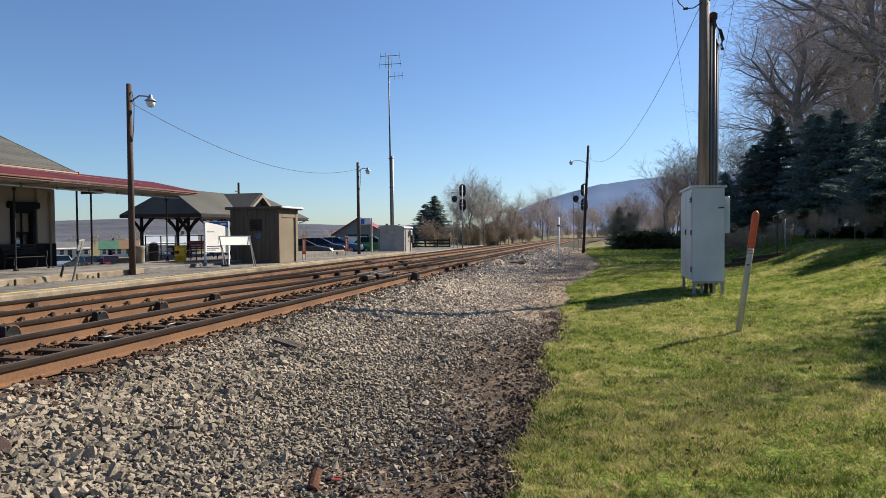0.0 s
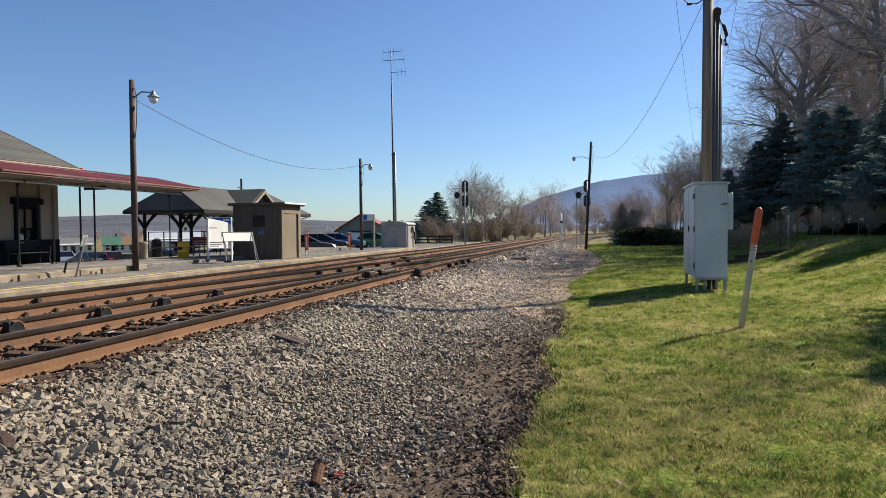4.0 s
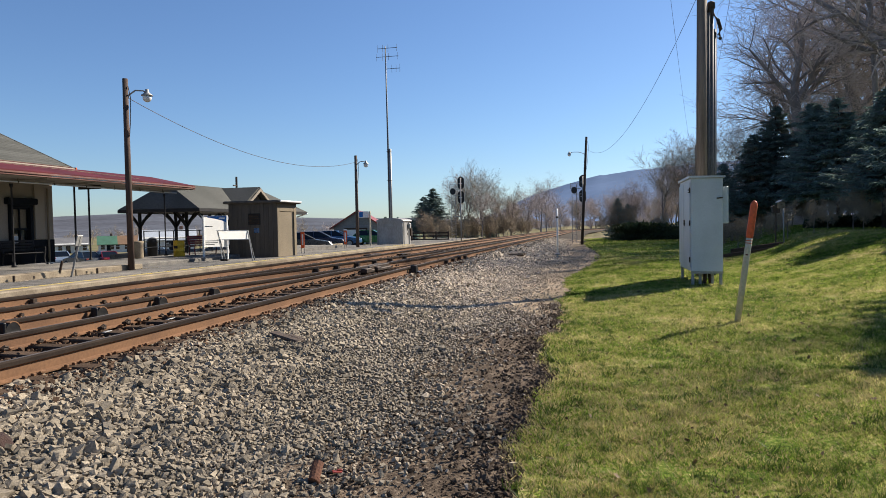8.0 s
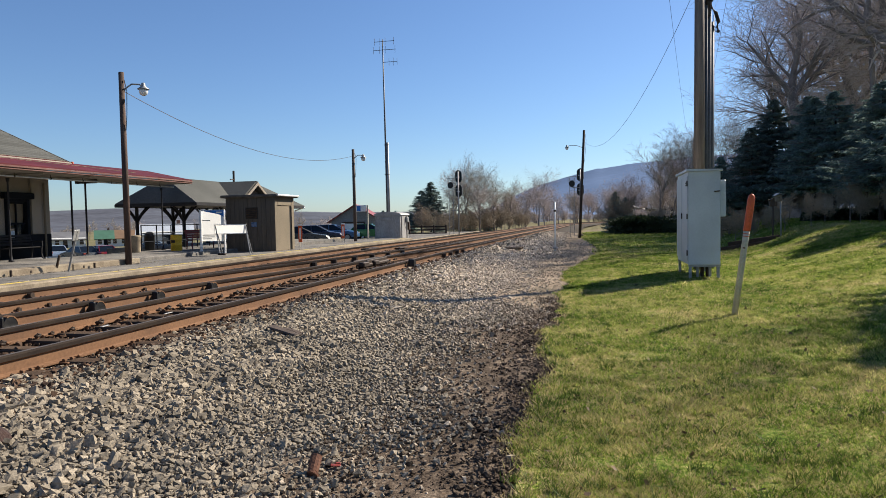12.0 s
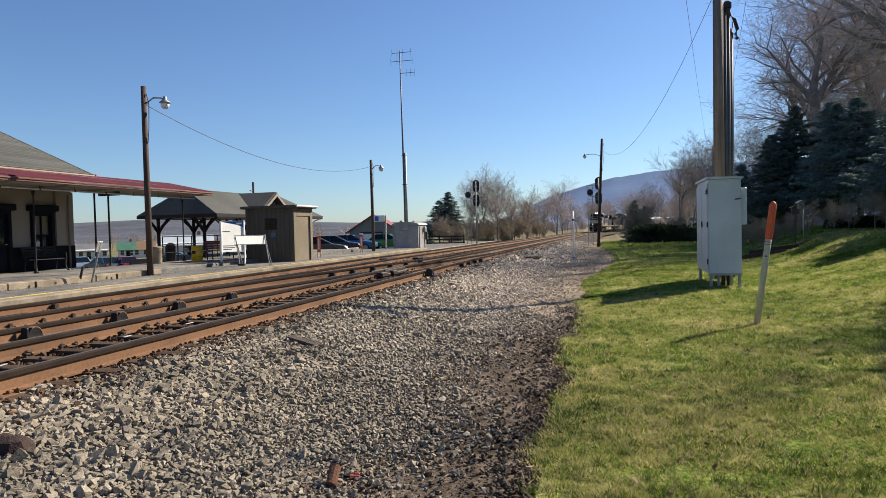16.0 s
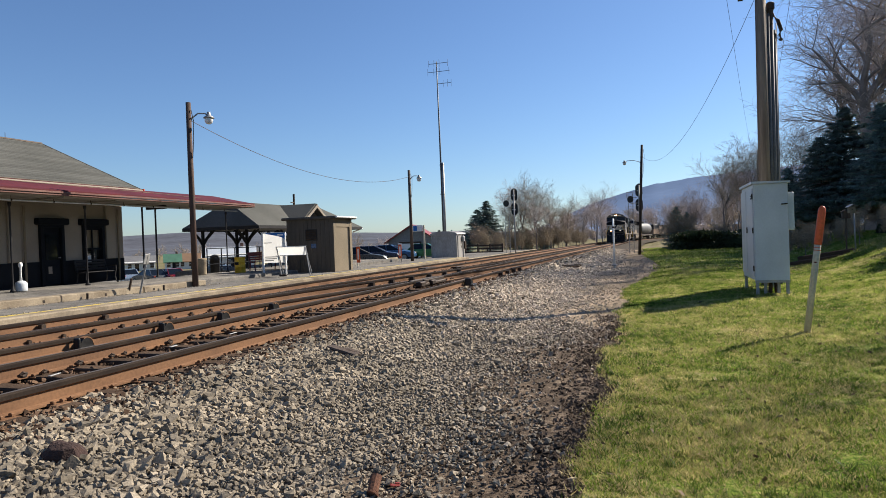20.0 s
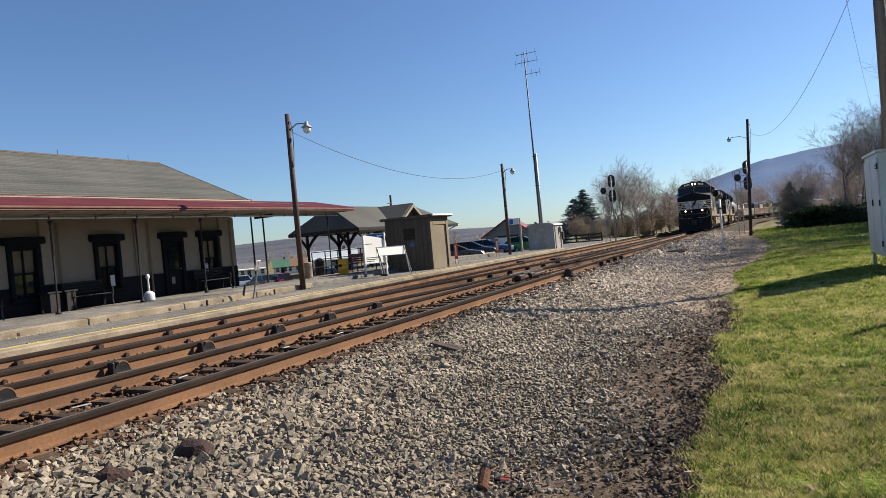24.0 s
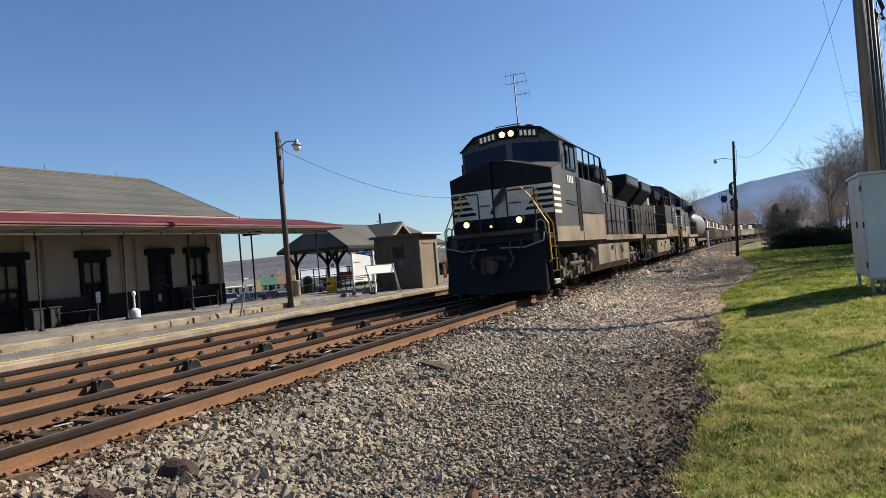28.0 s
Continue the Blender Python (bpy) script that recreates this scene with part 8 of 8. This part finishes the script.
ax, ay = -14.24 + np.abs(rg.normal(0, 0.10, 900)), rg.uniform(4, 19, 900)
bx_, by_ = -12.56 + rg.normal(0, 0.05, 500), rg.uniform(4, 30, 500)
px, py = np.concatenate((ax, bx_)), np.concatenate((ay, by_))
sz_ = 0.013 * np.exp(rg.normal(0, 0.4, len(px)))
v, f = rocks(np.stack((px, py, np.full(len(px), PZ + 0.008)), 1), sz_, 22)
tagged(new("platform_grit", raw_mesh("platform_grit", v, f, STONE)), "grit and crumbled concrete along the kerb", "grit", kind="stuff")


def blades(n_, x0, x1, y0, y1, h, seed, edge=0.0, power=1.6):
    rg = np.random.RandomState(seed)
    y = y0 + (y1 - y0) * rg.uniform(0, 1, n_) ** power
    left = np.interp(y, EDGE_Y, EDGE_X) + 0.12 * np.sin(y * 2.9) * np.sin(y * 1.1)
    x = left - edge * rg.uniform(0, 1, n_) ** 2 + (x1 + 0.42 * y - left) * rg.uniform(0, 1, n_)
    z = np.array([lawn_z(a, b) for a, b in zip(x, y)]) - 0.005
    a = rg.uniform(0, 2 * np.pi, n_)
    patch = 0.75 + 0.5 * np.sin(x * 2.1 + 1.3 * np.sin(y * 1.7)) * np.sin(y * 1.3 + x)
    # clumps a hand wide stand above the worn hollows between them
    cell = np.random.RandomState(77).uniform(0, 1, (509, 509))
    clump = 0.6 * cell[(x / 0.075).astype(int) % 509, (y / 0.075).astype(int) % 509] + 0.4 * cell[(x / 0.19 + 90).astype(int) % 509, (y / 0.19 + 90).astype(int) % 509]
    hh = h * rg.uniform(0.5, 1.3, n_) * np.clip(patch, 0.75, 1.2) * (0.35 + 1.35 * clump) * (1 + 0.02 * y)
    w = (0.0028 + 0.00055 * y) * rg.uniform(0.7, 1.3, n_)
    lean = rg.normal(0, 0.75, (n_, 2)) * hh[:, None]
    o = np.stack((np.cos(a) * w, np.sin(a) * w, np.zeros(n_)), 1)
    p = np.stack((x, y, z), 1)
    tip = p + np.stack((lean[:, 0], lean[:, 1], hh), 1)
    v = np.stack((p - o, p + o, tip), 1).reshape(-1, 3)
    return v, np.arange(3 * n_).reshape(-1, 3)


v, f = blades(430000, 0, 1.2, 2.6, 30, 0.034, 3, 0.16)
w, g = blades(60000, 0, 2.0, 28, 76, 0.05, 6, 0.3, 1.0)
v, f = np.concatenate((v, w)), np.concatenate((f, g + len(v)))
w, g = blades(70000, 0, 7.0, -7.5, 2.6, 0.042, 8, 0.16, 1.0)
v, f = np.concatenate((v, w)), np.concatenate((f, g + len(v)))
tagged(new("grass_blades", raw_mesh("grass_blades", v, f, BLADE)), "short green grass blades of the lawn", "grass", kind="stuff")
v, f = blades(45000, 0, 1.2, 2.6, 34, 0.036, 23, 0.22)
w, g = blades(50000, 0, -0.9, 2.6, 16, 0.034, 27, 0.25)
v, f = np.concatenate((v, w)), np.concatenate((f, g + len(v)))
w, g = blades(60000, 0, 0.6, 2.6, 7.5, 0.03, 29, 0.2, 1.2)
v, f = np.concatenate((v, w)), np.concatenate((f, g + len(v)))
tagged(new("straw_blades", raw_mesh("straw_blades", v, f, STRAW)), "dry straw blades and runners among the grass", "grass", kind="stuff")
tuft = np.random.RandomState(31)
ty = 2.8 + 26 * tuft.uniform(0, 1, 1100) ** 1.5
tx = np.interp(ty, EDGE_Y, EDGE_X) - 0.1 + (1.2 + 0.42 * ty) * tuft.uniform(0, 1, 1100) ** 1.15
cx_, cy_ = np.repeat(tx, 22) + tuft.normal(0, 0.035, 24200), np.repeat(ty, 22) + tuft.normal(0, 0.035, 24200)
cz_ = np.array([lawn_z(a, b) for a, b in zip(cx_, cy_)]) - 0.005
hh = 0.06 * tuft.uniform(0.5, 1.3, 24200)
wd = (0.003 + 0.0005 * cy_)
an = tuft.uniform(0, 2 * np.pi, 24200)
p = np.stack((cx_, cy_, cz_), 1)
o = np.stack((np.cos(an) * wd, np.sin(an) * wd, np.zeros(24200)), 1)
tip = p + np.stack((tuft.normal(0, 0.6, 24200) * hh, tuft.normal(0, 0.6, 24200) * hh, hh), 1)
v = np.stack((p - o, p + o, tip), 1).reshape(-1, 3)
tagged(new("grass_tufts", raw_mesh("grass_tufts", v, np.arange(len(v)).reshape(-1, 3), TUFT)), "darker green tufts standing up in the lawn", "grass", kind="stuff")
n_ = 700
rg = np.random.RandomState(14)
y = 3 + 22 * rg.uniform(0, 1, n_) ** 1.4
x = -0.9 + (1.3 + 0.42 * y) * rg.uniform(0, 1, n_)
z = np.array([lawn_z(a, b) for a, b in zip(x, y)]) + 0.03
c = np.stack((x, y, z), 1)
big_ = rg.uniform(0.5, 1.15, (n_, 1))
d_ = big_ * rg.normal(size=(n_, 3)) * (0.016, 0.016, 0.012)
e = big_ * rg.normal(size=(n_, 3)) * (0.012, 0.012, 0.01)
v = np.stack((c - d_, c - e, c + d_, c + e), 1).reshape(-1, 3)
tagged(new("fallen_leaves", raw_mesh("fallen_leaves", v, np.arange(4 * n_).reshape(-1, 4), LEAF)), "dry brown leaves scattered on the lawn", "leaves", kind="stuff")

# ---------------------------------------------------------------- ties, plates and spikes
tie_mesh = S().box(0, 0, -0.18, 2.4, 0.23, 0.18, 0.02).mesh("tie", TIE)
plate = S().box(0, 0, 0, 0.36, 0.19, 0.018, 0.005)
for sx in (-0.105, 0.105):
    for sy in (-0.055, 0.05):
        plate.box(sx, sy * (1 if sx > 0 else -1), 0.015, 0.045, 0.03, 0.035, 0.006)
plate_mesh = plate.mesh("tie_plate", RUST)
clip_mesh = S().box(0.0, 0, 0, 0.09, 0.07, 0.035, 0.01).tube([(0.02, -0.04, 0.035), (0.03, -0.01, 0.058), (0.02, 0.045, 0.036)], 0.014, 6).mesh("rail_clip", IRON)
anchor_mesh = S().box(0.0, 0, -0.05, 0.18, 0.03, 0.055, 0.008).tube([(0.07, -0.02, 0.0), (0.095, -0.02, 0.018), (0.095, 0.03, 0.018)], 0.013, 6).mesh("rail_anchor", RUST)
rng = random.Random(5)
i = 0
y = 0.6
far_ties = S()
while y < 62:
    for tr, mid_ in ((near_track, 0.0), (far_track, -4.0)):
        dz = rail_top(y) - 0.40
        o = new("tie", tie_mesh)
        o.parent = tr
        o.matrix_basis = pose(CX + mid_ + rng.uniform(-0.04, 0.04), y + rng.uniform(-0.03, 0.03), 0.203 + dz + rng.uniform(-0.012, 0.008), 0, 0, rng.uniform(-0.8, 0.8))
        if y < 30:
            for side in (-0.755, 0.755):
                o = new("tie_plate", plate_mesh)
                o.parent = tr
                o.matrix_basis = pose(CX + mid_ + side, y, 0.184)
                if mid_ == 0.0:
                    o = new("rail_anchor", anchor_mesh)
                    o.parent = tr
                    o.matrix_basis = pose(CX + mid_ + side + 0.03, y + rng.choice((-0.15, 0.15)), 0.214, 0, 0, rng.uniform(-4, 4))
    y += 0.53
while y < 136:
    for mid_ in (0.0, -4.0):
        far_ties.box(CX + mid_, y, 0.026 + rail_top(y) - 0.40, 2.62, 0.23, 0.18)
    y += 0.53
tagged(part("far_ties", far_ties, TIE, near_track), kind="stuff")
for side, y0_, y1_, st_ in ((-0.755 + 0.15, 2.2, 24.0, 0.265), (0.755 - 0.11, 5.0, 20.0, 0.53)):
    y = y0_
    while y < y1_:
        o = new("rail_clip", clip_mesh)
        o.parent = near_track
        o.matrix_basis = pose(CX + side + rng.uniform(-0.01, 0.015), y + rng.uniform(-0.04, 0.04), 0.222 + rng.uniform(0, 0.012), 0, 0, rng.uniform(-12, 12)) @ Matrix.Scale(rng.uniform(0.7, 1.25), 4)
        y += st_ * rng.choice((1, 1, 1, 1, 2))
strip_mesh = S().box(0, 0, 0, 0.04, 0.20, 0.012, 0.004).mesh("pale_strip", STEEL)
for i in (1, 3, 6, 8):
    o = new("pale_strip", strip_mesh)
    o.parent = near_track
    o.matrix_basis = pose(CX - 0.27 + rng.uniform(-0.06, 0.06), 3.9 + 0.66 * i + rng.uniform(-0.12, 0.12), 0.238, rng.uniform(-3, 3), rng.uniform(-4, 4), rng.uniform(-25, 25))


# ---------------------------------------------------------------- what moves
# ---------------------------------------------------------------- birds crossing the sky
def bird(label, size):
    """A small dark bird with its wings spread, flying along +y."""
    t = thing("bird", label, "bird", "flying birds")
    t.scale = (size, size, size)
    part("body", S().tube([(0, -0.075, 0), (0, -0.03, 0.004), (0, 0.035, 0.006), (0, 0.075, 0.012), (0, 0.098, 0.008)], [0.006, 0.022, 0.026, 0.017, 0.003], 8), BLACK, t, smooth=True)
    for sx in (-1, 1):
        part("wing", S().add([(sx * 0.015, 0.045, 0.012), (sx * 0.10, 0.055, 0.035), (sx * 0.19, -0.005, 0.02), (sx * 0.09, -0.025, 0.03), (sx * 0.015, -0.03, 0.01), (sx * 0.09, 0.015, 0.042)], [(0, 1, 5), (1, 2, 5), (2, 3, 5), (3, 4, 5), (4, 0, 5), (4, 3, 2, 1, 0)]), BLACK, t)
    part("tail", S().prism([(-0.012, -0.07), (0.012, -0.07), (0.03, -0.15), (0, -0.135), (-0.03, -0.15)], "z", -0.002, 0.004), BLACK, t)
    return t


FLIGHTS = ((bird("small dark bird gliding high over the tracks", 0.75), 120, ((0.0, 40, -20, 15), (25.0, 6.5, 24.9, 12.4), (26.2, -5.5, 17.9, 8.65), (26.6, -9.46, 16.7, 7.3), (27.0, -13.62, 13.95, 6.1), (27.2, -15.48, 12.05, 5.55), (28.0, -22.5, 6.5, 8.5))),
           (bird("small dark bird flying past above the platform", 0.45), 138, ((0.0, 45, -15, 16), (24.6, -0.4, 19.1, 9.3), (25.8, -9.61, 8.92, 6.55), (26.0, -11.13, 7.23, 6.1), (28.0, -24.0, -8.0, 9.5))))


def motions():
    times = [i * 0.5 for i in range(57)]
    for car_, back, turned in TRAIN:
        walk(car_, [(t, train_pose(front(t) + back) @ pose(0, 0, 0, 0, 0, turned)) for t in times])
    turns = [i * 0.05 for i in range(561)]
    for sets_, way in ((wheels1, 1), (wheels2, -1), (wheels3, 1)):
        for w, y in sets_:
            walk(w, [(t, pose(0, y, 0.53) @ Matrix.Rotation(way * (front(t) % 3.330088) / 0.53, 4, "X")) for t in turns])

    for flyer, heading, rows in FLIGHTS:
        walk(flyer, [(t, pose(x, y, z, 0, 0, heading)) for t, x, y, z in rows])


motions()
